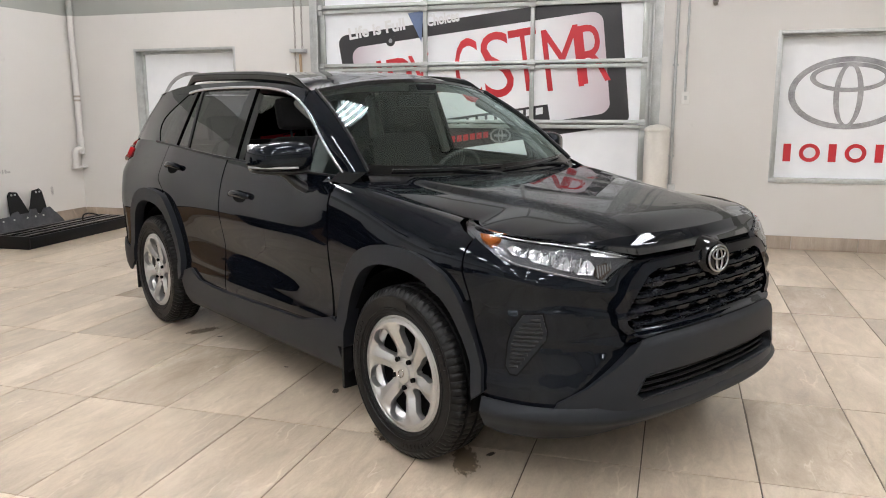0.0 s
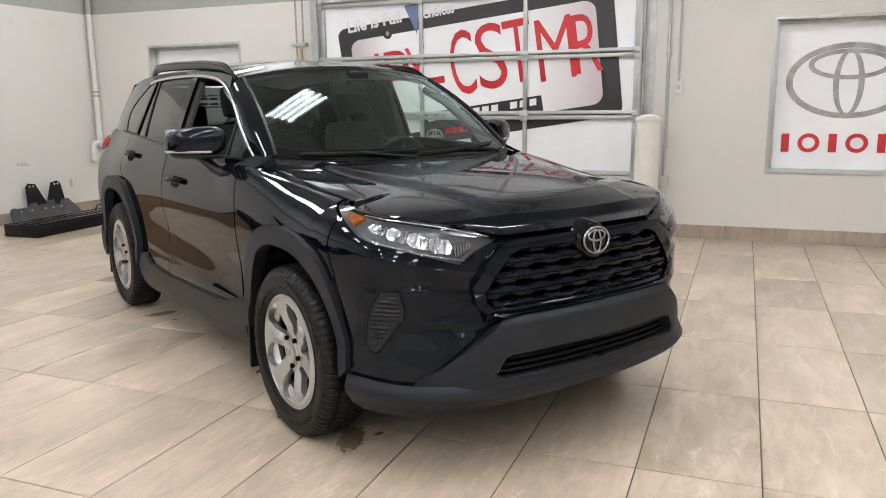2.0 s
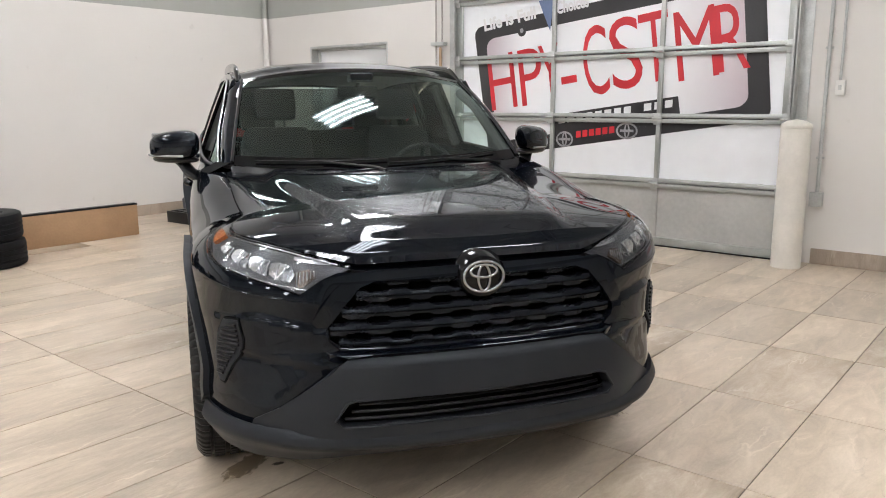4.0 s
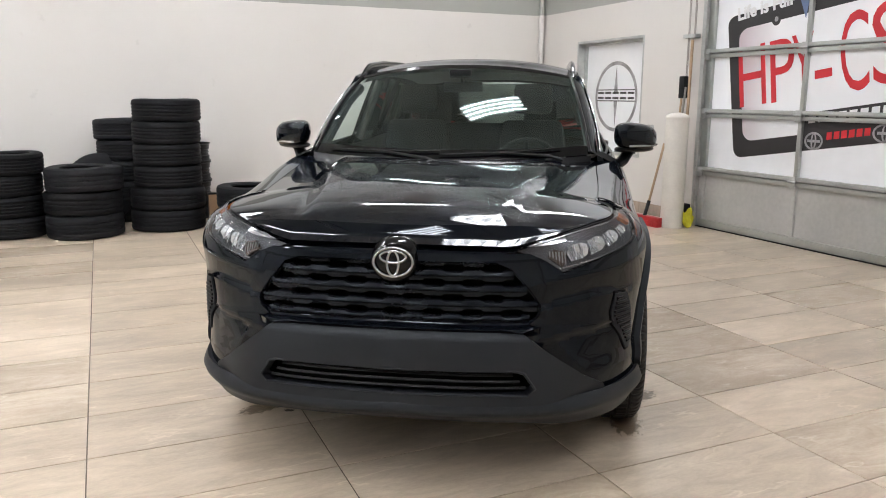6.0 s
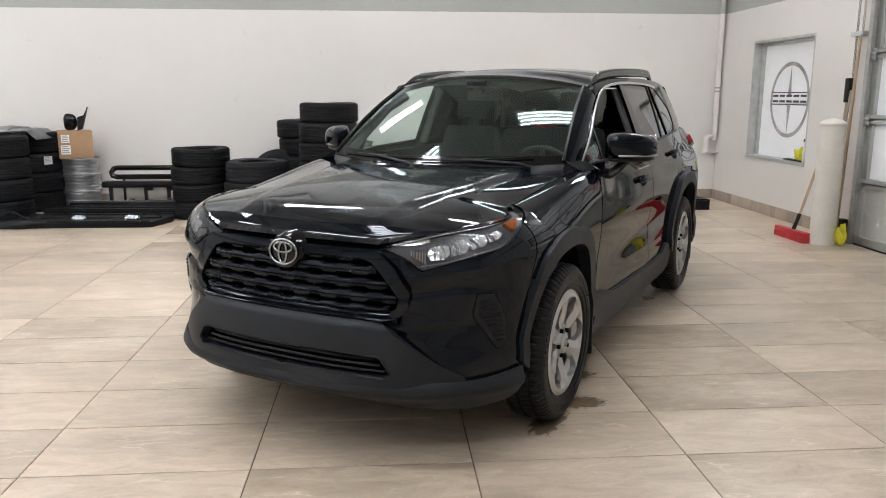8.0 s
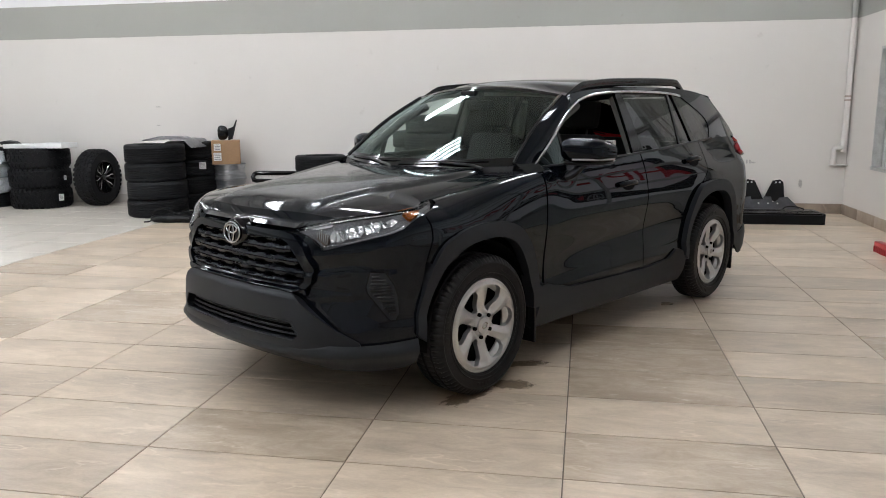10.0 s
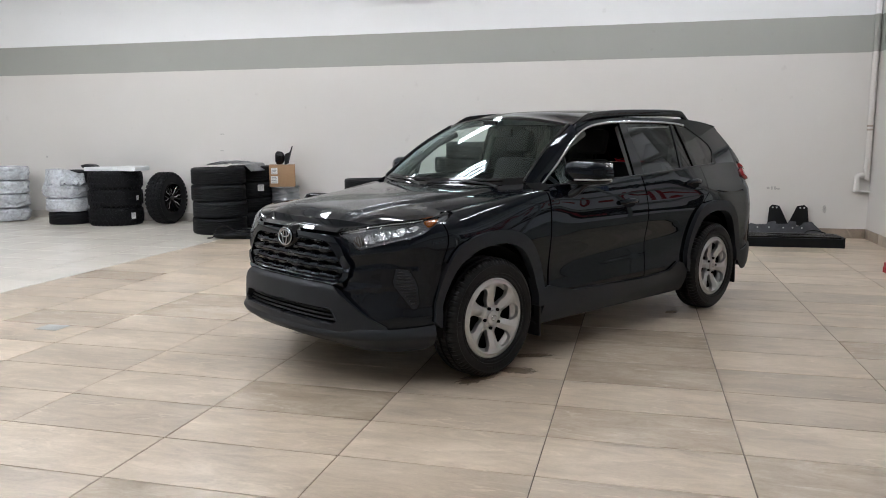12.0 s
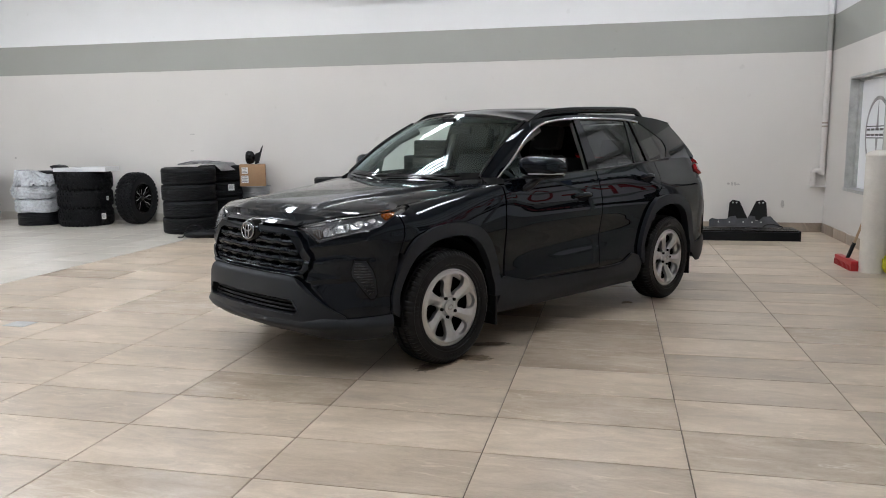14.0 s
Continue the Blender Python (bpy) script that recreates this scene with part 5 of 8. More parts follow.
bm = bmesh.new()
for sd in (1, -1):
    rows = []
    for (xf, yf), (xn, yn, zn) in zip(FOLD, NOSE):
        a, b = hood_pt(xf, yf), Vector((xn, yn, zn))
        b.z = min(b.z, a.z - 0.002)
        rows.append([bm.verts.new((sd * q.x, q.y, q.z)) for q in (a, a.lerp(b, 0.5) + Vector((0, -0.002, 0.002)), b, b + Vector((0, 0.004, -0.02)))])
    for r0, r1 in zip(rows, rows[1:]):
        for k in range(3):
            f = (r0[k], r0[k + 1], r1[k + 1], r1[k])
            bm.faces.new(f if sd > 0 else f[::-1])
bm.normal_update()
for f in bm.faces:
    if f.normal.z < 0 and abs(f.normal.z) > 0.2:
        f.normal_flip()
sheet(bm, HOOD, hood_pt, d=0.019, depth=0.0)
outward(bm, (0, 0, 0.2))
part("bonnet", bm, WET, car, "gloss black bonnet, wet with drops", angle=14)

# ---- windscreen, pillars, roof ----
WS_B = lambda u: Vector((0.70 * u, 0.235 + 0.205 * u * u, 1.092 + 0.023 * u * u))
WS_T = lambda u: Vector((0.595 * u, 0.955 + 0.095 * u * u, 1.562 - 0.060 * u * u))


def screen_pt(u, v, lift=0.0):
    p = WS_B(u).lerp(WS_T(u), v)
    b = 0.028 * math.sin(math.pi * v)
    return p + Vector((0, -0.55 * b, 0.83 * b)) + Vector((0, -0.55, 0.83)) * lift


def strip_grid(bm, fn, nu, nv):
    g = [[bm.verts.new(fn(i / nu, j / nv)) for i in range(nu + 1)] for j in range(nv + 1)]
    for j in range(nv):
        for i in range(nu):
            bm.faces.new((g[j][i], g[j][i + 1], g[j + 1][i + 1], g[j + 1][i]))


bm = bmesh.new()
strip_grid(bm, lambda a, b: screen_pt(2 * a - 1, b), 28, 18)
outward(bm, (0, 1.3, 0.9))
ws = part("windscreen", bm, SCREEN, car, "tinted windscreen glass")
ws.visible_shadow = False
bm = bmesh.new()
strip_grid(bm, lambda a, b: screen_pt(2 * a - 1, 0.0 + 0.085 * b, 0.0015), 28, 2)
strip_grid(bm, lambda a, b: screen_pt((2 * a - 1), 0.955 + 0.045 * b, 0.0015), 28, 2)
outward(bm, (0, 1.3, 0.9))
part("screen_band", bm, SHINY, car, "black ceramic band")
bm = bmesh.new()
strip_grid(bm, lambda a, b: WS_B(2 * a - 1) + Vector((0, -0.10 * (1 - b) * (1 - 0.7 * abs(2 * a - 1) ** 3), -(0.035 + 0.03 * abs(2 * a - 1) ** 3) * (1 - b) - 0.004)), 24, 3)
outward(bm, (0, 1.3, 0.2))
part("cowl", bm, BLACK_P, car, "black cowl panel")

roof_c = hermite([(0.93, 1.556), (1.05, 1.582), (1.4, 1.616), (1.9, 1.632), (2.5, 1.622), (3.0, 1.592), (3.4, 1.548)])
edge_z = hermite([(0.9, 1.44), (1.05, 1.502), (1.3, 1.532), (1.7, 1.553), (2.2, 1.558), (2.6, 1.550), (2.8, 1.536), (3.05, 1.505), (3.2, 1.488), (3.45, 1.455)])


def edge_x(y):
    return green_pt(y, edge_z(y)).x


def roof_fn(a, b):
    y = (WS_T(2 * a - 1).y) * (1 - b) + (3.27 - 0.19 * (2 * a - 1) ** 2) * b
    u = 2 * a - 1
    k = step(0.0, 0.12, b)
    xe = 0.595 * (1 - k) + edge_x(y) * k
    ze = WS_T(1).z * (1 - k) + edge_z(y) * k
    zc = roof_c(y)
    if b < 0.12:
        zc = WS_T(0).z * (1 - k) + zc * k
    return Vector((xe * u, y, zc - (zc - ze) * abs(u) ** 2.4))


bm = bmesh.new()
strip_grid(bm, roof_fn, 36, 40)
outward(bm, (0, 1.3, 0.9))
part("roof", bm, PAINT, car, "gloss black roof")
bm = bmesh.new()
strip_grid(bm, lambda a, b: roof_fn(a, b) * 1.0 + Vector((0, 0.02, -0.035)), 16, 16)
part("headliner", bm, LINER, car, "pale grey headliner")

# side frame above the belt: window line
TOPLINE = [(0.565, 1.108), (0.75, 1.245), (0.95, 1.385), (1.12, 1.465), (1.30, 1.502), (1.60, 1.522), (2.0, 1.525), (2.30, 1.518), (2.48, 1.502)]
topline = [tuple(p) for p in smooth_line(TOPLINE, 5)]


def top_at(y):
    return float(np.interp(y, [p[0] for p in topline], [p[1] for p in topline]))


band = [p for p in topline if p[0] > 1.0] + [(2.62, 1.50), (2.85, 1.497), (3.0, 1.496), (3.08, 1.494)] + [(float(y), edge_z(float(y)) + 0.002) for y in np.linspace(3.04, 1.06, 24)]
car_sheet("roof_side", band, green_pt, PAINT, car, "gloss black roof side frame", d=0.025, depth=0.02)
BPIL = [(1.555, belt_z(1.56) - 0.01), (1.685, belt_z(1.69) - 0.01), (1.66, 1.35), (1.635, 1.523), (1.56, 1.521), (1.557, 1.35)]
car_sheet("pillar", BPIL, green_pt, SHINY, car, "black pillar trim", d=0.03, lift=0.003, depth=0.02)
CPIL = [(2.44, belt_z(2.44) - 0.01), (2.505, belt_z(2.5) - 0.01), (2.445, 1.33), (2.395, 1.508), (2.345, 1.514), (2.395, 1.33)]
car_sheet("pillar", CPIL, green_pt, SHINY, car, "black pillar trim", d=0.03, lift=0.003, depth=0.02)
DPIL = [(2.77, 1.185), (3.10, 1.19), (3.45, 1.17), (3.50, 1.195), (3.42, 1.265), (3.28, 1.36), (3.16, 1.44), (3.06, 1.494), (2.9, 1.498), (2.70, 1.498), (2.50, 1.500), (2.62, 1.448), (2.74, 1.395), (2.83, 1.345), (2.862, 1.295), (2.845, 1.25), (2.80, 1.205)]
car_sheet("rear_pillar", DPIL, green_pt, PAINT, car, "gloss black rear pillar", d=0.03, depth=0.02)
RGLASS = [(1.68, belt_z(1.68) - 0.005), (2.45, belt_z(2.45) - 0.005), (2.40, 1.33), (2.35, 1.516), (1.645, 1.525)]
for sd in (1, -1):
    o = car_sheet("window_glass", RGLASS, green_pt, PRIVACY, doors["r"][sd], "dark tinted glass", sides=(sd,), d=0.06, lift=-0.006, depth=0)
for sd in (1, -1):
    bar = [(2.225, belt_z(2.22) - 0.005), (2.250, belt_z(2.25) - 0.005), (2.278, 1.35), (2.305, 1.518), (2.282, 1.519), (2.256, 1.35)]
    car_sheet("glass_bar", bar, green_pt, BLACK_P, doors["r"][sd], sides=(sd,), d=0.05, lift=0.0, depth=0.02)
QGLASS = [(2.50, belt_z(2.5) - 0.003), (2.775, 1.185), (2.80, 1.205), (2.845, 1.25), (2.862, 1.295), (2.83, 1.345), (2.74, 1.395), (2.62, 1.448), (2.50, 1.501), (2.39, 1.51), (2.44, 1.33)]
car_sheet("quarter_glass", QGLASS, green_pt, PRIVACY, car, "dark tinted quarter glass", d=0.06, lift=-0.004, depth=0)
TRI = [(0.575, 1.098), (0.83, 1.108), (0.825, 1.29), (0.75, 1.245)]
car_sheet("front_quarter_glass", TRI, green_pt, SCREEN, car, "small fixed front quarter glass", d=0.05, lift=-0.004, depth=0)
car_sheet("quarter_bar", [(0.822, 1.105), (0.838, 1.105), (0.838, 1.305), (0.822, 1.295)], green_pt, BLACK_P, car, d=0.05, lift=0.0, depth=0.02)
for sd in (1, -1):
    # bright strip round the top of the side windows
    bm = bmesh.new()
    line = [p for p in topline] + [tuple(p) for p in smooth_line([(2.58, 1.478), (2.70, 1.363), (2.80, 1.24), (2.825, 1.20)], 5)][1:]
    pts = [green_pt(y, z, 0.006) for y, z in topline]
    sweep(bm, [(sd * p.x, p.y, p.z) for p in pts], 0.0062, 14, flat=1.4)
    part("bright_trim", bm, CHROME, car, "chrome window trim")
    bm = bmesh.new()
    pts = [green_pt(y, belt_z(y) - 0.004, 0.008) for y in np.linspace(0.57, 2.82, 30)]
    sweep(bm, [(sd * p.x, p.y, p.z) for p in pts], 0.008, 6)
    part("belt_seal", bm, BLACK_P, car)
    # windscreen pillar between the glass and the side window
    bm = bmesh.new()

    def apil(a, b):
        e1 = screen_pt(1.0, b)
        yb = 0.565 + (1.075 - 0.565) * b
        e2 = green_pt(yb, top_at(yb) if b > 0.02 else 1.10, 0.0)
        p = e1.lerp(e2, a)
        bul = math.sin(math.pi * a) * 0.012
        return Vector((sd * (p.x + 0.8 * bul), p.y - 0.3 * bul, p.z + 0.55 * bul))

    strip_grid(bm, apil, 6, 20)
    outward(bm, (0, 1.4, 1.0))
    part("windscreen_pillar", bm, PAINT, car, "gloss black windscreen pillar")
    bm = bmesh.new()
    sweep(bm, [(sd * p.x, p.y, p.z) for p in (screen_pt(0.995, t, 0.006) for t in np.linspace(0.02, 0.99, 16))], 0.008, 6)
    part("screen_seal", bm, BLACK_P, car)
    # filler at the foot of the pillar
    bm = bmesh.new()
    A, Bq, C, D = skin(0.43, hood_z(0.43) - 0.004, 0.0), skin(0.56, 1.085, 0.0), green_pt(0.60, 1.13), WS_B(1.0) + Vector((0.0, 0.01, 0.012))
    v = [bm.verts.new((sd * p.x, p.y, p.z)) for p in (A, Bq, C, D)]
    bm.faces.new(v if sd > 0 else v[::-1])
    outward(bm)
    part("pillar_foot", bm, MATTE, car, "black trim at the pillar foot", smooth=False)
    # roof rail
    bm = bmesh.new()
    ys = np.linspace(1.07, 2.70, 30)
    line = []
    for y in ys:
        t = (y - 1.07) / 1.63
        up = -0.040 + (0.046 + 0.022 * t) * step(-0.02, 0.13, t) * (1 - step(0.88, 1.0, t))
        line.append((sd * (edge_x(float(y)) - 0.030), float(y), edge_z(float(y)) + 0.022 + up))
    sweep(bm, line, [0.008, 0.011, 0.014] + [0.0155] * 24 + [0.014, 0.011, 0.008], 12, flat=1.75)
    part("roof_rail", bm, SHINY, car, "black roof rail")
    # tail lamp
    bm = bmesh.new()
    sheet(bm, [(3.24, 1.075), (3.40, 1.03), (3.75, 1.03), (3.85, 1.05), (3.85, 1.12), (3.45, 1.135), (3.28, 1.125)], skin, side=sd, d=0.03, lift=0.026, depth=0.05)
    outward(bm)
    part("tail_lamp", bm, TAIL, car, "red tail lamp")
    # outer handles, each over a flat near-black patch that paints its hollow's shade
    for dk, yh, zh in (("f", 1.365, 0.955), ("r", 2.305, 1.050)):
        bm = bmesh.new()
        shade_oval = [(yh + 0.075 * math.cos(2 * math.pi * k / 20) + 0.02, zh - 0.006 + 0.032 * math.sin(2 * math.pi * k / 20)) for k in range(20)]
        sheet(bm, shade_oval, skin, side=sd, d=0.02, lift=0.0015, depth=0.003)
        outward(bm)
        part("handle_shade", bm, MATTE, doors[dk][sd], "near-black patch painting the shade behind the handle")
        bm = bmesh.new()
        pts = []
        for t in np.linspace(0, 1, 12):
            q = skin(yh - 0.10 + 0.21 * t, zh + 0.006 * math.sin(math.pi * t), 0.006 + 0.028 * math.sin(math.pi * t) ** 0.5)
            pts.append((sd * q.x, q.y, q.z))
        sweep(bm, pts, [0.010] + [0.0145] * 10 + [0.010], 10, flat=1.2)
        part("door_handle", bm, PAINT, doors[dk][sd], "gloss black handle")
    # mud flaps
    for yc, w in ((0.39, 0.0), (ARCH_R + 0.41, 0.0)):
        bm = bmesh.new()
        box(bm, 0.68, 0.895, yc - 0.006, yc + 0.012, 0.165, 0.42, 0.004, Matrix.Diagonal((sd, 1, 1, 1)))
        bmesh.ops.recalc_face_normals(bm, faces=bm.faces)
        part("mud_flap", bm, BLACK_P, car, "black mud flap")
    # door mirror
    bm = bmesh.new()
    bmesh.ops.create_uvsphere(bm, u_segments=28, v_segments=18, radius=1)

    def ex(v, p):
        return math.copysign(abs(v) ** p, v)

    for v in bm.verts:
        c = v.co
        x, y, z = ex(c.x, 0.62), ex(c.y, 0.7), ex(c.z, 0.62)
        if y > 0.35:
            y = 0.35
        wide = 1 - 0.12 * max(0, x) ** 2
        v.co = Vector((sd * (0.942 + 0.116 * x), 0.815 + 0.098 * y + 0.075 * x, 1.187 + 0.070 * z * wide + 0.012 * x * (-1)))
    bmesh.ops.recalc_face_normals(bm, faces=bm.faces)
    mir = part("door_mirror", bm, PAINT, car, "gloss black door mirror", angle=50)
    bm = bmesh.new()
    box(bm, 0.865, 1.045, 0.855, 0.875, 1.125, 1.245, 0.006)
    for v in bm.verts:
        v.co = Vector((sd * v.co.x, v.co.y - 0.015 + 0.075 * (v.co.x - 0.942) / 0.116, v.co.z))
    bmesh.ops.recalc_face_normals(bm, faces=bm.faces)
    part("mirror_glass", bm, CHROME, mir, "mirror glass")
    bm = bmesh.new()
    line = [(sd * (0.942 + 0.120 * math.cos(a)), 0.815 - 0.094 * math.sin(a) + 0.075 * math.cos(a), 1.142) for a in np.linspace(0.05, 1.9, 14)]
    sweep(bm, line, 0.0042, 10, flat=1.3)
    part("indicator", bm, PALE_P, mir, "pale indicator strip")
    bm = bmesh.new()
    bmesh.ops.create_uvsphere(bm, u_segments=20, v_segments=12, radius=1)
    for v in bm.verts:
        c = v.co
        v.co = Vector((sd * (0.938 + 0.108 * ex(c.x, 0.6)), 0.82 + 0.080 * min(0.4, ex(c.y, 0.7)) + 0.070 * ex(c.x, 0.6), 1.122 + 0.018 * c.z))
    bmesh.ops.recalc_face_normals(bm, faces=bm.faces)
    part("lower_shell", bm, BLACK_P, mir)
    bm = bmesh.new()
    q = skin(0.74, 1.045, 0.0)
    sweep(bm, [(sd * (q.x - 0.02), 0.74, 1.035), (sd * (q.x + 0.02), 0.765, 1.06), (sd * (q.x + 0.05), 0.80, 1.10), (sd * 0.93, 0.83, 1.125)], [0.045, 0.042, 0.036, 0.04], 12, flat=0.6)
    part("mirror_arm", bm, BLACK_P, mir)

# tailgate glass and spoiler
bm = bmesh.new()


def gate(a, b):
    u = 2 * a - 1
    z = 1.12 + (1.50 - 1.12) * b
    e = green_pt(3.49 - 0.42 * b, min(z, 1.49))
    xe = (base_pt(3.45, 1.12).x * (1 - b) + e.x * b) if b < 0.15 else e.x
    return Vector((xe * u, 3.60 - 0.28 * b - (0.11 + 0.13 * b) * u * u, z))


strip_grid(bm, gate, 16, 10)
outward(bm)
part("tailgate_glass", bm, PRIVACY, car, "dark tailgate glass")
bm = bmesh.new()


def spoil(a, b):
    u = 2 * a - 1
    y = 3.20 - 0.19 * u * u + 0.17 * b - 0.08 * u * u * b
    z = roof_c(min(3.4, y)) - (roof_c(min(3.4, y)) - edge_z(min(3.45, y))) * abs(u) ** 2.4 + 0.004
    return Vector(((edge_x(min(y, 3.3)) + 0.005) * u, y, z))


strip_grid(bm, spoil, 20, 6)
strip_grid(bm, lambda a, b: spoil(a, 1.0) + Vector((0, -0.10 * b, -0.045 * b)), 20, 3)
outward(bm)
part("spoiler", bm, PAINT, car, "gloss black roof spoiler")

# wipers
for k, (x0, x1_) in enumerate(((-0.60, -0.02), (-0.02, 0.56))):
    bm = bmesh.new()
    pts = [screen_pt(x / 0.70, 0.03 + 0.004 * i, 0.012) for i, x in enumerate(np.linspace(x0, x1_, 9))]
    sweep(bm, pts, 0.0045, 6)
    sweep(bm, [screen_pt(x1_ / 0.70, -0.03, 0.004), screen_pt((x1_ - 0.06) / 0.70, 0.0, 0.012), screen_pt((x0 + x1_) / 2 / 0.70, 0.04, 0.014)], [0.010, 0.008, 0.005], 6)
    part("wiper", bm, BLACK_P, car, "black wiper")

# underbody, wheel housings
bm = bmesh.new()
box(bm, -0.60, 0.60, -0.72, 3.45, 0.27, 0.80, 0.03)
box(bm, -0.80, 0.80, 0.44, 2.13, 0.23, 0.60, 0.02)
box(bm, -0.78, 0.78, 3.06, 3.50, 0.30, 0.80, 0.02)
box(bm, -0.76, 0.76, -0.62, -0.47, 0.28, 0.62, 0.02)
part("underbody", bm, MATTE, car, "dark underbody", smooth=False)
for yc in (ARCH_F, ARCH_R):
    for sd in (1, -1):
        bm = bmesh.new()
        ring = []
        for k in range(13):
            a = radians(-10 + 200 * k / 12)
            ring.append((yc + 0.40 * math.cos(a), 0.36 + 0.42 * math.sin(a)))
        for (ya, za), (yb, zb) in zip(ring, ring[1:]):
            v = [bm.verts.new(p) for p in ((sd * 0.60, ya, za), (sd * 0.855, ya, za), (sd * 0.855, yb, zb), (sd * 0.60, yb, zb))]
            bm.faces.new(v)
        bmesh.ops.remove_doubles(bm, verts=bm.verts, dist=1e-5)
        part("wheel_housing", bm, MATTE, car, "dark wheel housing liner")

# cabin
bm = bmesh.new()
strip_grid(bm, lambda a, b: Vector(((2 * a - 1) * 0.72, 0.30 + 0.62 * b, 1.055 - 0.05 * b - 0.02 * (2 * a - 1) ** 2 + 0.035 * math.exp(-(((2 * a - 1) - 0.52) / 0.3) ** 2) * b)), 24, 10)
strip_grid(bm, lambda a, b: Vector(((2 * a - 1) * 0.72, 0.92 + 0.06 * math.sin(math.pi * b), 1.005 - 0.02 * (2 * a - 1) ** 2 + 0.035 * math.exp(-(((2 * a - 1) - 0.52) / 0.3) ** 2) - 0.35 * b)), 24, 6)
part("dashboard", bm, DASH, car, "dark grey dashboard")
bm = bmesh.new()
box(bm, -0.12, 0.12, 0.86, 0.885, 1.0, 1.10, 0.01)
part("display", bm, SHINY, car, "black display screen")
bm = bmesh.new()
wc = Matrix.Translation((0.37, 1.06, 0.985)) @ Matrix.Rotation(radians(-66), 4, "X")
sweep(bm, [wc @ Vector((0.185 * math.cos(t), 0.185 * math.sin(t), 0)) for t in np.linspace(0, 2 * math.pi, 33)], 0.015, 8, caps=False)
for t in (0, math.pi, -math.pi / 2):
    sweep(bm, [wc @ Vector((0.06 * math.cos(t), 0.06 * math.sin(t), -0.01)), wc @ Vector((0.18 * math.cos(t), 0.18 * math.sin(t), 0))], 0.016, 6)
lathe(bm, [(0.001, 0.012), (0.06, 0.008), (0.07, -0.02)], 20, wc)
part("steering_wheel", bm, DASH, car, "dark steering wheel")


def seat(bm, cx, y0, w, top=1.20, head=True):
    box(bm, cx - w, cx + w, y0 - 0.50, y0, 0.62, 0.80, 0.05)
    m = Matrix.Translation((cx, y0 - 0.04, 0.75)) @ Matrix.Rotation(radians(-14), 4, "X")
    for v in set(box(bm, -w, w, -0.06, 0.06, 0.0, top - 0.72, 0.055)):
        k = v.co.z / (top - 0.72)
        v.co = m @ Vector((v.co.x * (1 - 0.22 * k * k), v.co.y, v.co.z))
    if head:
        box(bm, -0.125, 0.125, -0.05, 0.04, top - 0.68, top - 0.49, 0.042, m)
        for s in (-0.05, 0.05):
            cyl(bm, m @ Vector((s, 0, top - 0.74)), m @ Vector((s, 0, top - 0.66)), 0.007, 6)


for cx in (-0.37, 0.37):
    bm = bmesh.new()
    seat(bm, cx, 1.52, 0.24, 1.23)
    part("front_seat", bm, SEAT, car, "dark fabric front seat with headrest")
bm = bmesh.new()
seat(bm, 0, 2.42, 0.62, 1.18, False)
for cx in (-0.40, 0.40):
    m = Matrix.Translation((cx, 2.40, 0.75)) @ Matrix.Rotation(radians(-14), 4, "X")
    box(bm, -0.12, 0.12, -0.05, 0.04, 0.46, 0.62, 0.03, m)
part("rear_bench", bm, SEAT, car, "dark fabric rear bench")
bm = bmesh.new()
box(bm, -0.11, 0.11, 0.98, 1.005, 1.415, 1.475, 0.012)
cyl(bm, (0, 0.98, 1.47), (0, 0.93, 1.52), 0.012, 8)
box(bm, -0.06, 0.06, 0.86, 0.96, 1.49, 1.535, 0.01)
part("inner_mirror", bm, BLACK_P, car, "inner mirror")
for sd in (1, -1):
    for pts in ([(0.58, 1.12), (0.95, 1.375), (1.14, 1.45)], [(1.60, 1.13), (1.595, 1.5)], [(2.40, 1.2), (2.30, 1.49)], [(2.9, 1.2), (2.75, 1.46)]):
        bm = bmesh.new()
        sweep(bm, [(sd * q.x, q.y, q.z) for q in (green_pt(y, z, -0.035) for y, z in pts)], 0.028, 8)
        part("pillar_lining", bm, LINING, car, "grey pillar lining")
    bm = bmesh.new()
    sheet(bm, [(0.6, 0.62), (2.5, 0.62), (2.5, 1.15), (1.6, 1.12), (0.6, 1.085)], lambda s, z, l: skin(s, z, -0.06), side=sd, d=0.1, depth=0)
    part("door_lining", bm, DASH, car, "dark door lining")


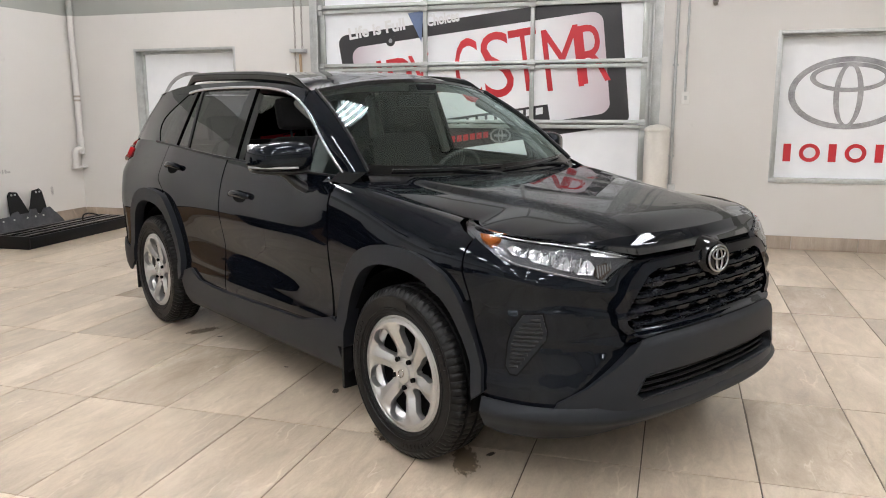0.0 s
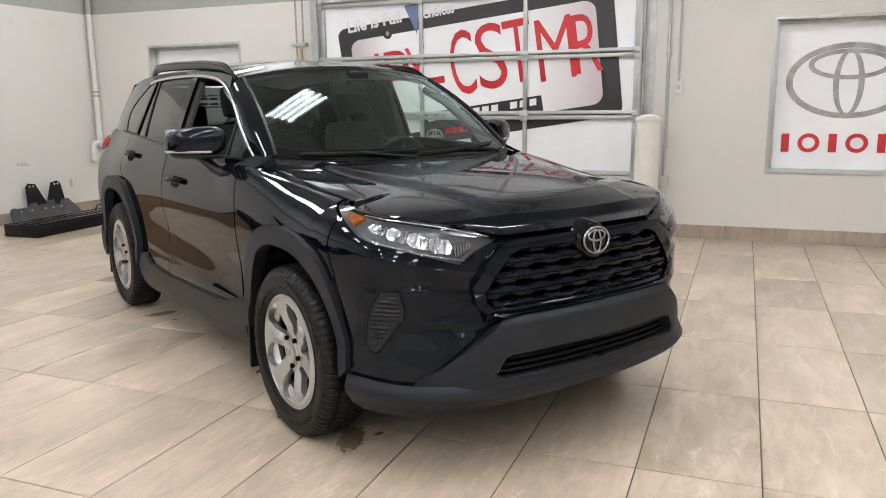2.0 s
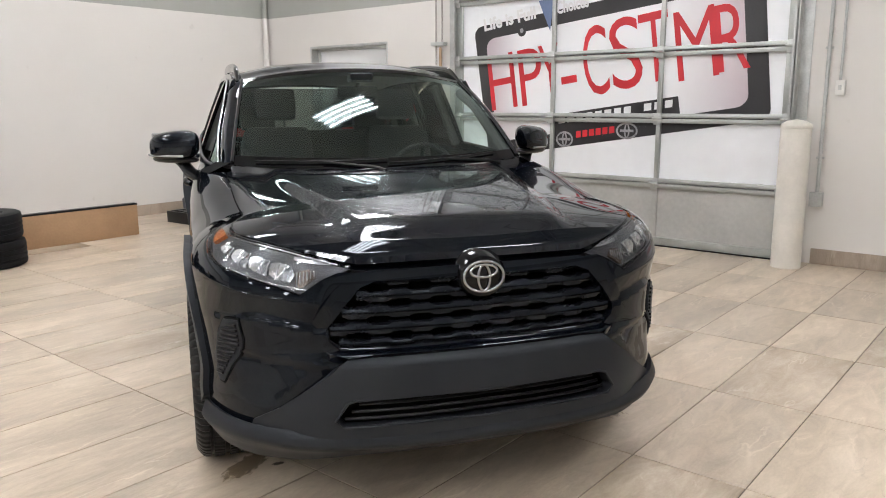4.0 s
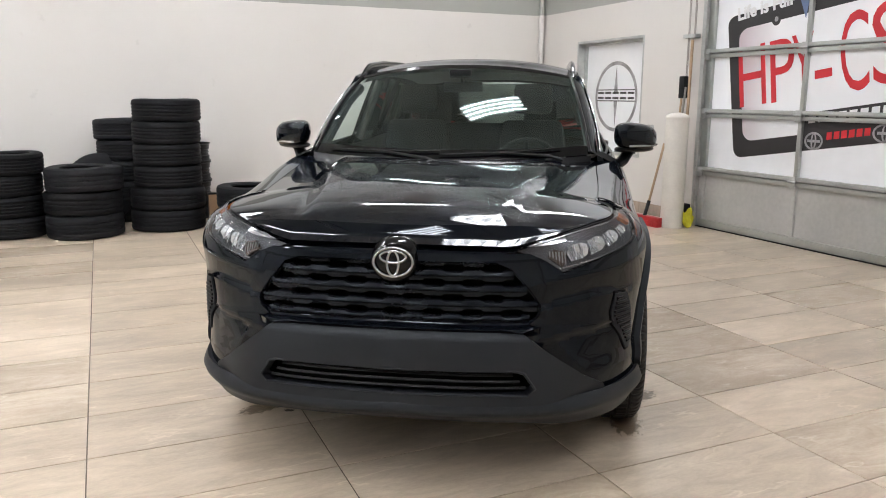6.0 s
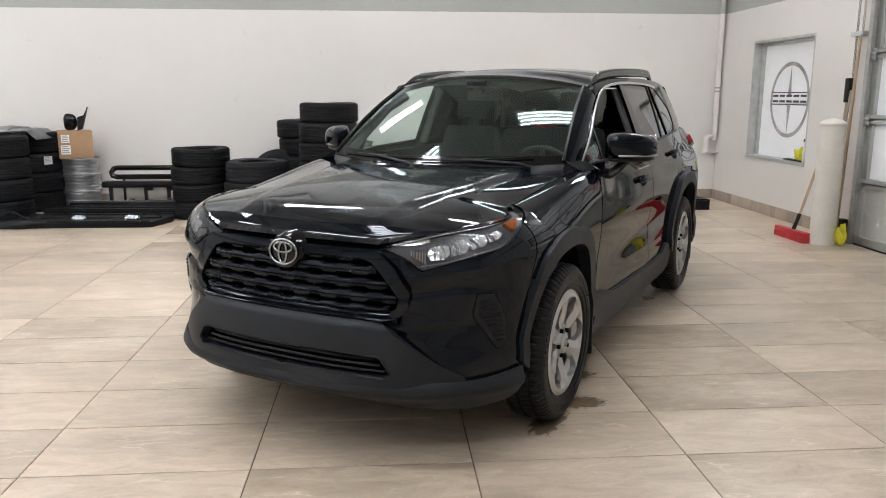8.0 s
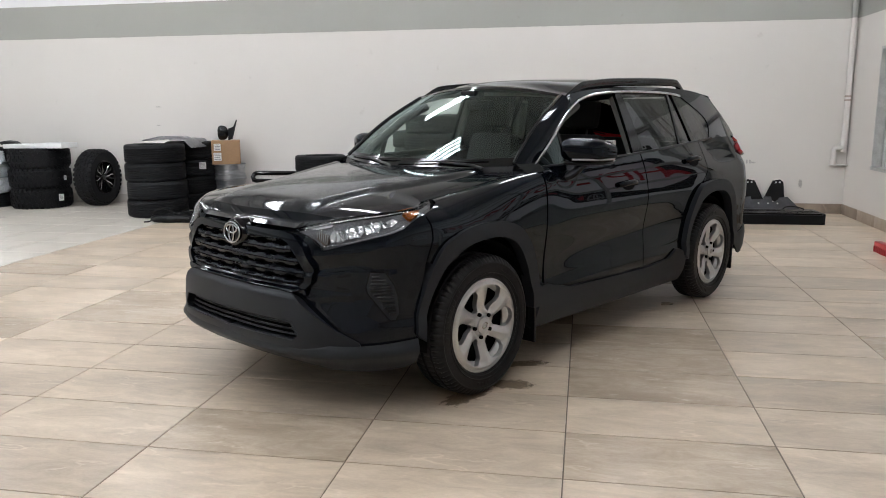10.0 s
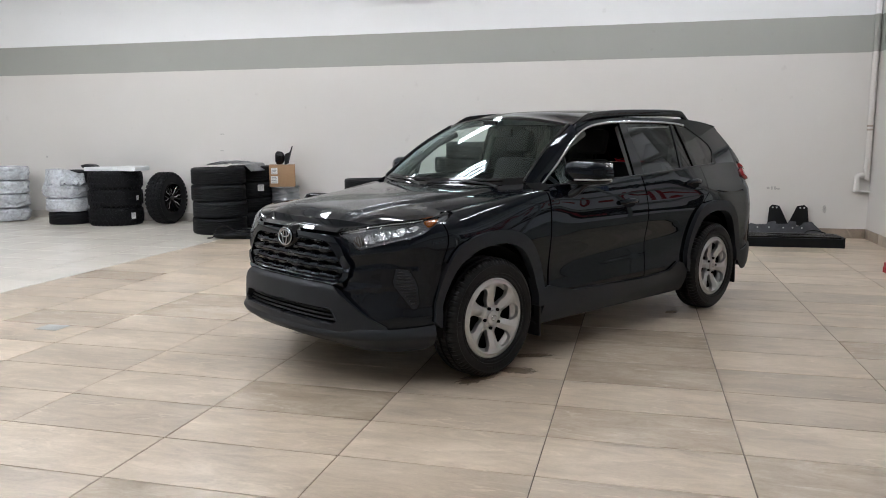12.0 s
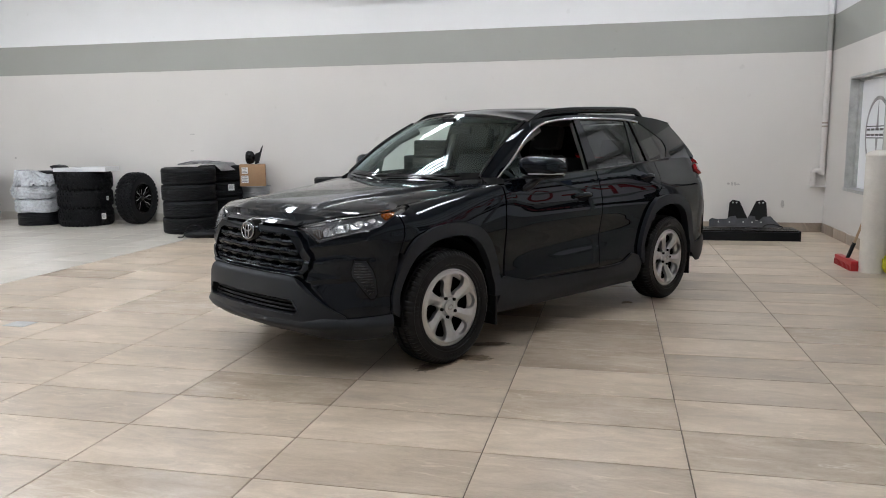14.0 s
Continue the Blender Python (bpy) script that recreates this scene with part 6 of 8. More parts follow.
# wheels
def make_wheel():
    R, wide, rim = 0.358, 0.225, 0.236
    h = wide / 2
    w = new("wheel")
    bm = bmesh.new()
    RX = Matrix.Rotation(radians(90), 4, "Y")
    half = [(rim, h * 0.78), (rim + 0.008, h * 0.90), (rim + 0.016, h * 0.95), (rim + 0.020, h * 0.93), (rim + 0.05, h * 1.0), (rim + 0.078, h * 0.985), (rim + 0.082, h * 1.0), (rim + 0.088, h * 0.985),
            (R - 0.020, h * 0.90), (R - 0.009, h * 0.82), (R - 0.003, h * 0.72), (R - 0.001, h * 0.56), (R - 0.009, h * 0.54), (R - 0.009, h * 0.46), (R, h * 0.44), (R, h * 0.10), (R - 0.009, h * 0.08)]
    prof = half + [(r, -0.80 * z) for r, z in half[::-1]]
    seg = 288
    rings = lathe(bm, prof, seg, RX, closed=True)
    # notches cut across the shoulders
    n = len(prof)
    for i, ring in enumerate(rings):
        j = min(i, n - 1 - i)
        if j in (8, 9, 10, 11, 14):
            for k, v in enumerate(ring):
                if k % 4 < 1:
                    v.co.y *= 1 - (0.006 if j != 14 else 0.005) / R
                    v.co.z *= 1 - (0.006 if j != 14 else 0.005) / R
    bmesh.ops.recalc_face_normals(bm, faces=bm.faces)
    part("tyre", bm, RUBBER_CAR, w, "black all-season tyre", angle=24)
    # moulded bars and rings on the sidewall
    bm = bmesh.new()
    for a0, a1, r0 in ((0.3, 1.25, 0.296), (2.5, 3.3, 0.296), (4.3, 5.5, 0.298)):
        n_ = int((a1 - a0) / 0.085)
        for k in range(n_):
            t = a0 + (a1 - a0) * k / n_
            q = Matrix.Rotation(t, 4, "X") @ Matrix.Translation((h * 0.995, 0, r0))
            box(bm, -0.002, 0.0022, -0.009, 0.009, -0.009, 0.009, 0, q)
    lathe(bm, [(0.268, h * 0.975), (0.270, h * 1.008), (0.273, h * 0.985)], 72, RX)
    part("sidewall_mark", bm, RUBBER_CAR, w, "raised moulded marks", smooth=False)
    bm = bmesh.new()
    lathe(bm, [(rim + 0.004, 0.098), (rim - 0.004, 0.101), (rim - 0.014, 0.092), (rim - 0.022, 0.02), (rim - 0.03, -0.09)], 72, RX)
    part("rim", bm, COVER, w, "silver rim")
    # near-black disc behind the cover, added so its windows look deep in shade
    bm = bmesh.new()
    lathe(bm, [(0.001, 0.02), (0.06, 0.02), (0.14, 0.005), (0.165, 0.0), (0.19, 0.01), (0.216, 0.03)], 40, RX)
    part("wheel_backing", bm, MATTE, w, "near-black disc in place of brake parts, shading the wheel windows")

    # cover: six swept spokes between teardrop windows
    def cover_x(r):
        return float(np.interp(r, [0.0, 0.045, 0.062, 0.085, 0.12, 0.17, 0.212, 0.228], [0.088, 0.087, 0.078, 0.084, 0.094, 0.104, 0.107, 0.100]))

    def cover_pt(f, r, lift):
        a = f + 0.15 * (r - 0.06) / 0.15
        return Vector((cover_x(r) + lift, r * math.cos(a), r * math.sin(a)))

    S = math.pi / 3
    hi = [(0.076, 0.10), (0.086, 0.25), (0.108, 0.34), (0.145, 0.385), (0.178, 0.37), (0.198, 0.28), (0.209, 0.13), (0.212, 0.0)]
    lo = [(0.076, 0.04), (0.092, 0.12), (0.12, 0.20), (0.15, 0.27), (0.178, 0.285), (0.199, 0.215), (0.209, 0.10), (0.212, 0.0)]
    hi, lo = [(p[0], 0.92 * p[1]) for p in smooth_line(hi, 3)], [(p[0], 0.92 * p[1]) for p in smooth_line(lo, 3)]
    for k in range(6):
        c = S * k
        out = [(-S / 2, 0.04), (S / 2, 0.04), (S / 2, 0.082)] + [(S / 2 - w_, r) for r, w_ in lo] + [(S / 2, 0.228), (0, 0.228), (-S / 2, 0.228)] + [(-S / 2 + w_, r) for r, w_ in hi[::-1]] + [(-S / 2, 0.082)]
        bm = bmesh.new()

        def fn(a, r5, lift, c=c):
            r = r5 / 5.0
            fold = -0.017 * min(1.0, abs(a - 0.05) / 0.26) ** 1.3 * step(0.065, 0.11, r) * (1 - step(0.185, 0.214, r))
            return cover_pt(a + c, r, lift + fold)

        sheet(bm, [(a, r * 5.0) for a, r in out], fn, d=0.03, depth=0.022, sink=(-0.028, 0, 0))
        bm.normal_update()
        if sum(f.normal.x * f.calc_area() for f in bm.faces) < 0:
            turn_over(bm)
        part("spoke", bm, COVER, w, angle=40)
        # sloping silver floor in the outer half of each window
        bm = bmesh.new()
        sheet(bm, [(S / 2 - 0.22, 0.955), (S / 2 + 0.36, 0.945), (S / 2 + 0.36, 1.06), (S / 2 - 0.22, 1.06)], lambda a, r5, l, c=c: cover_pt(a + c, r5 / 5, -0.026 - 1.2 * max(0.0, 0.207 - r5 / 5)), d=0.05, depth=0)
        bm.normal_update()
        if sum(f.normal.x * f.calc_area() for f in bm.faces) < 0:
            turn_over(bm)
        part("spoke_pocket", bm, COVER, w)
    bm = bmesh.new()
    lathe(bm, [(0.001, 0.099), (0.03, 0.098), (0.043, 0.094), (0.046, 0.084)], 28, RX)
    part("centre_cap", bm, COVER, w, "silver centre cap")
    for k in range(5):
        bm = bmesh.new()
        a = 2 * math.pi * k / 5 + 0.3
        cyl(bm, (0.06, 0.062 * math.cos(a), 0.062 * math.sin(a)), (0.0925, 0.062 * math.cos(a), 0.062 * math.sin(a)), 0.010, 12)
        part("wheel_nut", bm, MATTE, w)
    bm = bmesh.new()
    sweep(bm, [(0.100, 0.020 * math.cos(t), 0.014 * math.sin(t)) for t in np.linspace(0, 2 * math.pi, 21)], 0.0025, 6, caps=False)
    part("cap_badge", bm, CHROME, w)
    return w


wheel = make_wheel()
wheel.parent = car
wheel["label"] = "black tyre with a silver six-spoke wheel cover"
wheel.matrix_basis = pose(0.806, HUB_F, 0.356, 25, 0, 0)
for x, y, rz, rx in ((0.796, HUB_R, 0, -20), (-0.804, HUB_F, 180, 40), (-0.796, HUB_R, 180, 5)):
    o = copy_thing(wheel, pose(x, y, 0.356, 0, 0, rz) @ pose(0, 0, 0, rx, 0, 0))
    o.parent = car


# ---- loose things along the walls ----
def tyre_mesh(name, R, wide, rim, grooves, material, seg=56, sag=0.0):
    """A tyre lying flat, its middle at half its width."""
    bm = bmesh.new()
    h = wide / 2
    prof = [(rim + 0.02, -h * 0.70), (rim, -h * 0.80), (rim + 0.012, -h * 0.93), (rim + (R - rim) * 0.45, -h), (R - 0.034, -h * 0.98), (R - 0.010, -h * 0.88)]
    gw = wide * 0.74 / grooves
    z = -wide * 0.37
    for k in range(grooves):
        prof += [(R - 0.002, z + 0.003), (R, z + gw * 0.5), (R - 0.002, z + gw - 0.011)]
        if k < grooves - 1:
            prof += [(R - 0.008, z + gw - 0.009), (R - 0.008, z + gw + 0.001)]
        z += gw
    prof += [(R - 0.010, h * 0.88), (R - 0.034, h * 0.98), (rim + (R - rim) * 0.45, h), (rim + 0.012, h * 0.93), (rim, h * 0.80), (rim + 0.02, h * 0.70)]
    lathe(bm, prof, seg)
    for v in bm.verts:
        a = math.atan2(v.co.y, v.co.x)
        v.co.z += 0.004 * math.sin(2 * a + R * 50) * sag
    bmesh.ops.recalc_face_normals(bm, faces=bm.faces)
    return mesh_of(bm, name, material, angle=28)


def mud_tyre_mesh(R, wide, rim):
    bm = bmesh.new()
    h = wide / 2
    lathe(bm, [(rim + 0.02, -h * 0.7), (rim, -h * 0.8), (rim + 0.012, -h * 0.93), (rim + (R - rim) * 0.5, -h), (R - 0.075, -h * 0.97), (R - 0.030, -h * 0.82), (R - 0.016, -h * 0.55), (R - 0.014, 0), (R - 0.016, h * 0.55), (R - 0.030, h * 0.82), (R - 0.075, h * 0.97), (rim + (R - rim) * 0.5, h), (rim + 0.012, h * 0.93), (rim, h * 0.8), (rim + 0.02, h * 0.7)], 60)
    rng = random.Random(4)
    for row, zz in enumerate((-0.28, -0.095, 0.095, 0.28)):
        n = 34
        for k in range(n):
            a = 2 * math.pi * (k + 0.5 * (row % 2)) / n
            tw = 0.35 * (1 if row % 2 else -1) + rng.uniform(-0.1, 0.1)
            m = Matrix.Rotation(a, 4, "Z") @ Matrix.Translation((R - 0.010, 0, zz * wide)) @ Matrix.Rotation(tw, 4, "X")
            box(bm, -0.012, 0.008 - 0.004 * (abs(zz) > 0.2), -0.027, 0.027, -wide * 0.078, wide * 0.078, 0, m)
    for k in range(34):
        a = 2 * math.pi * k / 34
        for s in (-1, 1):
            m = Matrix.Rotation(a, 4, "Z") @ Matrix.Translation((R - 0.036, 0, s * h * 0.80)) @ Matrix.Rotation(-0.5 * s, 4, "Y")
            box(bm, -0.02, 0.014, -0.022, 0.022, -0.026, 0.026, 0, m)
    bmesh.ops.recalc_face_normals(bm, faces=bm.faces)
    return mesh_of(bm, "mud_tyre", RUBBER, angle=30)


def put_mesh(name, me, m, label, category, group=""):
    ob = new(name, me)
    ob.matrix_basis = m
    return tagged(ob, label, category, group)


rng = random.Random(11)
ROAD = {k: tyre_mesh("tyre", *v, RUBBER, sag=1.0) for k, v in {
    "a": (0.335, 0.212, 0.205, 5), "b": (0.365, 0.236, 0.21, 4), "t": (0.345, 0.230, 0.205, 5), "u": (0.378, 0.228, 0.215, 4), "s": (0.40, 0.248, 0.215, 6), "v": (0.385, 0.248, 0.21, 5)}.items()}
HEIGHT = {"a": 0.212, "b": 0.236, "t": 0.230, "u": 0.228, "s": 0.248, "v": 0.248}


def stack(x, y, kinds, label, group, shift=0.012):
    z = 0.0
    for k in kinds:
        h = HEIGHT[k]
        put_mesh("tyre", ROAD[k], pose(x + rng.uniform(-shift, shift), y + rng.uniform(-shift, shift), z + h / 2, 0, 0, rng.uniform(0, 360)), label, "tyre", group)
        z += h - 0.004
    return z


stack(1.70, 6.50, "aaaa", "used black road tyre lying in a stack of four", "stack of four used tyres", 0.02)
stack(2.40, 6.24, "bbb", "used black road tyre lying in a stack of three", "stack of three used tyres", 0.02)
stack(3.215, 6.42, "uutttt", "worn black road tyre lying in a tall stack of six", "stack of six used tyres", 0.022)
stack(2.86, 7.28, "ttttt", "worn black road tyre in a stack against the wall", "stack of five used tyres", 0.015)
stack(4.01, 6.03, "bb", "brownish worn tyre lying in a stack of two", "stack of two used tyres", 0.015)
stack(-0.65, 6.45, "ssss", "black road tyre with fine ribs in a stack of four", "stack of four ribbed tyres", 0.012)
stack(-0.58, 7.33, "vvvv", "black road tyre in a stack beside the wall", "second stack of four tyres", 0.012)
put_mesh("tyre", ROAD["u"], pose(2.55, 7.04, 0.388, 76, 0, 12), "worn tyre standing upright behind the stacks", "tyre")

MUD = mud_tyre_mesh(0.432, 0.300, 0.25)
for k in range(3):
    put_mesh("mud_tyre", MUD, pose(-2.97 + rng.uniform(-0.015, 0.015), 7.10, 0.15 + 0.297 * k, 0, 0, 37 * k), "chunky off-road tyre lying in a stack of three", "tyre", "stack of off-road tyres")


def sticker(m, w=0.07, h=0.09):
    bm = bmesh.new()
    box(bm, -w / 2, w / 2, -0.002, 0.002, -h / 2, h / 2)
    o = solo("sticker", bm, WHITE_INK, "white paper label stuck on a tyre tread", "sticker", "tyre stickers", m=m)
    bm = bmesh.new()
    for k in range(4):
        box(bm, -w * 0.4, w * 0.3, -0.0045, -0.002, h * (0.3 - 0.18 * k), h * (0.36 - 0.18 * k))
    part("print", bm, GREY_INK, o, "grey printed bars", smooth=False)


def on_tread(cx, cy, R, deg, z):
    a = radians(deg)
    return pose(cx + (R + 0.003) * math.cos(a), cy + (R + 0.003) * math.sin(a), z, 0, 0, deg + 90)


sticker(on_tread(-2.97, 7.10, 0.442, -18, 0.16), 0.08, 0.10)
sticker(on_tread(-2.97, 7.10, 0.442, -5, 0.45), 0.05, 0.07)
sticker(on_tread(-0.58, 7.33, 0.392, -42, 0.64), 0.10, 0.10)

# off-road wheel leaning on the wall
lw = thing("wheel", pose(-2.15, 7.31, 0.434, 0, 0, 0) @ pose(0, 0, 0, 0, 0, 90), "chunky off-road tyre on a black alloy wheel, standing upright", "wheel")
lay = Matrix.Rotation(radians(90), 4, "X")
o = new("tyre", MUD)
o.parent = lw
o.matrix_basis = lay @ Matrix.Diagonal((1.0, 1.0, 0.95, 1))
bm = bmesh.new()
lathe(bm, [(0.245, 0.13), (0.236, 0.135), (0.228, 0.12), (0.215, 0.02), (0.10, 0.02), (0.001, 0.03)], 44, lay)
part("rim", bm, SHINY, lw, "gloss black alloy rim")
for k in range(8):
    a = 2 * math.pi * k / 8
    for s in (-1, 1):
        bm = bmesh.new()
        pts = [lay @ Vector((r * math.cos(a + s * t), r * math.sin(a + s * t), z)) for r, t, z in ((0.06, 0.05, 0.085), (0.12, 0.10, 0.10), (0.17, 0.20, 0.105), (0.222, 0.14, 0.115))]
        sweep(bm, pts, [0.010, 0.008, 0.007, 0.007] if s > 0 else [0.016, 0.016, 0.014, 0.014], 6)
        part("spoke", bm, CHROME if s > 0 else SHINY, lw)
bm = bmesh.new()
lathe(bm, [(0.001, 0.115), (0.04, 0.112), (0.06, 0.08), (0.065, 0.03)], 24, lay)
part("centre_cap", bm, SHINY, lw, "black centre cap")


# bagged tyres
def bagged(R, h, seed, torn):
    """A tyre in a crumpled plastic bag, lying flat."""
    bm = bmesh.new()
    prof = [(0.02, 0.98 * h), (R * 0.55, h), (R * 0.85, 0.98 * h), (R, 0.84 * h), (R * 1.02, 0.5 * h), (R, 0.16 * h), (R * 0.86, 0.02 * h), (R * 0.5, 0.0)]
    pts = smooth_line(prof, 6)
    lathe(bm, [tuple(p) for p in pts], 84)
    for v in bm.verts:
        p = v.co
        q = Vector((p.x * 7 + seed, p.y * 7, p.z * 11))
        n = 0.55 * noise.fractal(q, 1.0, 2.1, 5) + 1.1 * (0.5 - abs(noise.noise(q * 1.3))) + 0.6 * abs(noise.noise(Vector((p.x * 3 + seed, p.y * 3, p.z * 22))))
        d = Vector((p.x, p.y, 0))
        if d.length > 0.05:
            v.co += d.normalized() * (0.040 * n)
        v.co.z += 0.020 * noise.noise(q * 0.7)
        v.co.z = max(0.0, v.co.z)
    bmesh.ops.recalc_face_normals(bm, faces=bm.faces)
    return bm


z = 0.0
put_mesh("tyre", ROAD["a"], pose(-3.82, 7.02, 0.106), "bare black tyre under two bagged tyres", "tyre", "bagged tyre stack")
bm = bagged(0.335, 0.24, 1.0, False)
solo("bagged_tyre", bm, BAG, "tyre wrapped in a crumpled white plastic bag", "bagged tyre", "bagged tyres", m=pose(-3.82, 7.02, 0.210), angle=80)
bm = bagged(0.35, 0.235, 5.0, False)
solo("bagged_tyre", bm, BAG, "tyre wrapped in a crumpled white plastic bag", "bagged tyre", "bagged tyres", m=pose(-3.84, 7.02, 0.448), angle=80)
put_mesh("tyre", ROAD["a"], pose(-3.79, 7.03, 0.785), "black tyre half out of its white bag on a stack", "tyre", "bagged tyre stack")
bm = bmesh.new()


def drape(a, b):
    """The bag hangs over the left of the tyre with torn, flared edges."""
    t = 2.75 + 3.3 * a
    tear = 1 - 0.80 * step(0.48, 0.98, a)
    rag = 0.05 * noise.noise(Vector((a * 17, 0.0, 3.0))) + 0.03 * noise.noise(Vector((a * 41, 1.0, 3.0)))
    s_ = b * (0.235 + 0.20 * tear) * (1 if tear > 0.9 else 0.55 + 0.45 * tear)
    fold = 0.022 * (1 - abs(2 * noise.noise(Vector((a * 13 + 2 * b, b * 3, 5.0))))) + 0.012 * noise.noise(Vector((a * 33, b * 11, 9.0)))
    if s_ < 0.235:
        k = 1 - s_ / 0.235
        r = 0.345 + fold + 0.055 * k * k * step(-0.2, 0.6, noise.noise(Vector((a * 7, 4.0, 1.0))) + 0.3)
        return Vector((r * math.cos(t), r * math.sin(t), s_ - 0.02 * k + (rag + 0.02) * k))
    r = 0.345 + fold - (s_ - 0.235) * (1 + 0.5 * rag)
    return Vector((r * math.cos(t), r * math.sin(t), 0.237 + 0.4 * fold))


strip_grid(bm, drape, 90, 26)
solo("plastic_bag", bm, BAG, "crumpled white plastic bag slipping off a tyre", "plastic bag", m=pose(-3.79, 7.03, 0.672), angle=80)
z = 0.0
for k in range(4):
    bm = bagged(0.35, 0.24, 11.0 + 3 * k, False)
    solo("bagged_tyre", bm, BAG, "tyre wrapped in a crumpled white plastic bag", "bagged tyre", "bagged tyres", m=pose(-5.25 + 0.01 * k, 7.15, 0.236 * k), angle=80)

# foam box and mirror shell on the off-road tyres
fb = thing("foam_box", pose(-2.84, 7.02, 0.893, 0, 0, 4), "flat white foam packing box on a tyre stack", "foam box")
bm = bmesh.new()
box(bm, -0.48, 0.02, -0.20, 0.20, 0.0, 0.06, 0.006)
part("tray", bm, FOAM, fb)
bm = bmesh.new()
box(bm, 0.024, 0.44, -0.20, 0.22, 0.0, 0.075, 0.006)
part("lid", bm, FOAM, fb)


def mirror_shell(m, label):
    """A loose door-mirror housing: hollow shell with a pointed foot."""
    bm = bmesh.new()
    bmesh.ops.create_uvsphere(bm, u_segments=24, v_segments=16, radius=1)
    for v in bm.verts:
        c = v.co
        v.co = Vector((0.085 * math.copysign(abs(c.x) ** 0.7, c.x), 0.055 * min(0.3, c.y), 0.11 + 0.105 * math.copysign(abs(c.z) ** 0.75, c.z) * (1 - 0.15 * c.x)))
    bmesh.ops.recalc_face_normals(bm, faces=bm.faces)
    ob = solo("mirror_housing", bm, SHINY, label, "car mirror", m=m, angle=50)
    bm = bmesh.new()
    prism(bm, [(0.09, -0.012, 0.0), (0.15, -0.012, 0.02), (0.24, -0.012, 0.30), (0.19, -0.012, 0.20), (0.10, -0.012, 0.17)], (0, 0.03, 0))
    part("foot", bm, BLACK_P, ob)
    return ob


bm = bmesh.new()
prism(bm, [(-0.21, -0.03, 0.085), (-0.17, -0.05, 0.05), (0.0, -0.06, 0.0), (0.13, -0.05, 0.0), (0.14, -0.03, 0.045), (0.06, -0.02, 0.085), (-0.10, -0.02, 0.10)], (0, 0.10, 0.01))
bmesh.ops.bevel(bm, geom=list(bm.edges), offset=0.01, segments=2, affect="EDGES")
solo("mirror_housing", bm, BLACK_P, "pointed black car mirror housing lying on tyres beside white foam", "car mirror", m=pose(-3.37, 7.05, 0.893, 0, 0, -6), angle=50)
# silver bumper trim across the ribbed stacks
bm = bmesh.new()


def trim_pt(a, b):
    x = -0.80 + 0.86 * a
    n = 0.012 * noise.noise(Vector((a * 7, b * 6, 3)))
    return Vector((x, -0.34 + 0.62 * b - 0.06 * math.sin(3 * a), 0.060 * step(0.0, 0.4, a) * math.sin(math.pi * min(1, a * 0.72 + 0.25)) * (0.5 + 0.5 * math.sin(math.pi * b)) + 0.018 * (1 if int(a * 6) % 2 else 0) + n + 0.0 - 0.09 * step(0.86, 1.0, a)))


strip_grid(bm, trim_pt, 60, 18)
r = bmesh.ops.solidify(bm, geom=bm.faces[:], thickness=0.006)
solo("bumper_trim", bm, mat("silver_trim_film", (0.42, 0.43, 0.45), 0.33, 0.5, big=5, fine=20, vary=0.3, bump=0.4, dist=0.01), "silver car bumper trim in loose film, lying on tyre stacks", "bumper trim", m=pose(-0.30, 7.03, 0.998))

# silver steel rims with a cardboard box on top
RIM_PROF = [(0.10, 0.09), (0.19, 0.10), (0.205, 0.06), (0.205, 0.02), (0.225, 0.004), (0.240, 0.0), (0.242, 0.012), (0.230, 0.018), (0.224, 0.035), (0.226, 0.060), (0.226, 0.068), (0.216, 0.076), (0.214, 0.10), (0.220, 0.104), (0.220, 0.112), (0.214, 0.116), (0.214, 0.135), (0.224, 0.145), (0.226, 0.185), (0.230, 0.198), (0.242, 0.203), (0.240, 0.215), (0.226, 0.212)]
bm = bmesh.new()
lathe(bm, RIM_PROF, 48)
bmesh.ops.recalc_face_normals(bm, faces=bm.faces)
RIM_ME = mesh_of(bm, "steel_rim", RIM_S, angle=30)
for k in range(3):
    put_mesh("steel_rim", RIM_ME, pose(-0.05, 7.44, 0.215 * k), "bare silver steel wheel rim in a stack of three", "wheel rim", "stack of rims")
bm = bmesh.new()
lathe(bm, [(r * 1.02, z) for r, z in RIM_PROF], 48)
bmesh.ops.recalc_face_normals(bm, faces=bm.faces)
RIM_DK = mesh_of(bm, "steel_rim", BLACK_P, angle=30)
for k in range(4):
    put_mesh("steel_rim", RIM_DK, pose(3.50, 7.12, 0.215 * k), "dark steel wheel rim in a stack by the wall", "wheel rim", "stack of dark rims")

cb = thing("cardboard_box", pose(-0.08, 7.42, 0.646, 0, 0, 24), "brown cardboard box with white labels on a stack of rims", "cardboard box")
bm = bmesh.new()
box(bm, -0.20, 0.20, -0.17, 0.17, 0.0, 0.345, 0.004)
part("box", bm, CARD, cb)
for x0_, z0_, w_, h_ in ((-0.175, 0.055, 0.11, 0.115), (-0.165, 0.20, 0.095, 0.10)):
    bm = bmesh.new()
    box(bm, x0_, x0_ + w_, -0.173, -0.170, z0_, z0_ + h_)
    lb = part("label", bm, WHITE_INK, cb, "white paper label", smooth=False)
    bm = bmesh.new()
    for k in range(4):
        box(bm, x0_ + 0.01, x0_ + w_ * (0.9 - 0.12 * (k % 2)), -0.1745, -0.173, z0_ + h_ * (0.14 + 0.22 * k), z0_ + h_ * (0.24 + 0.22 * k))
    part("print", bm, GREY_INK, lb, smooth=False)
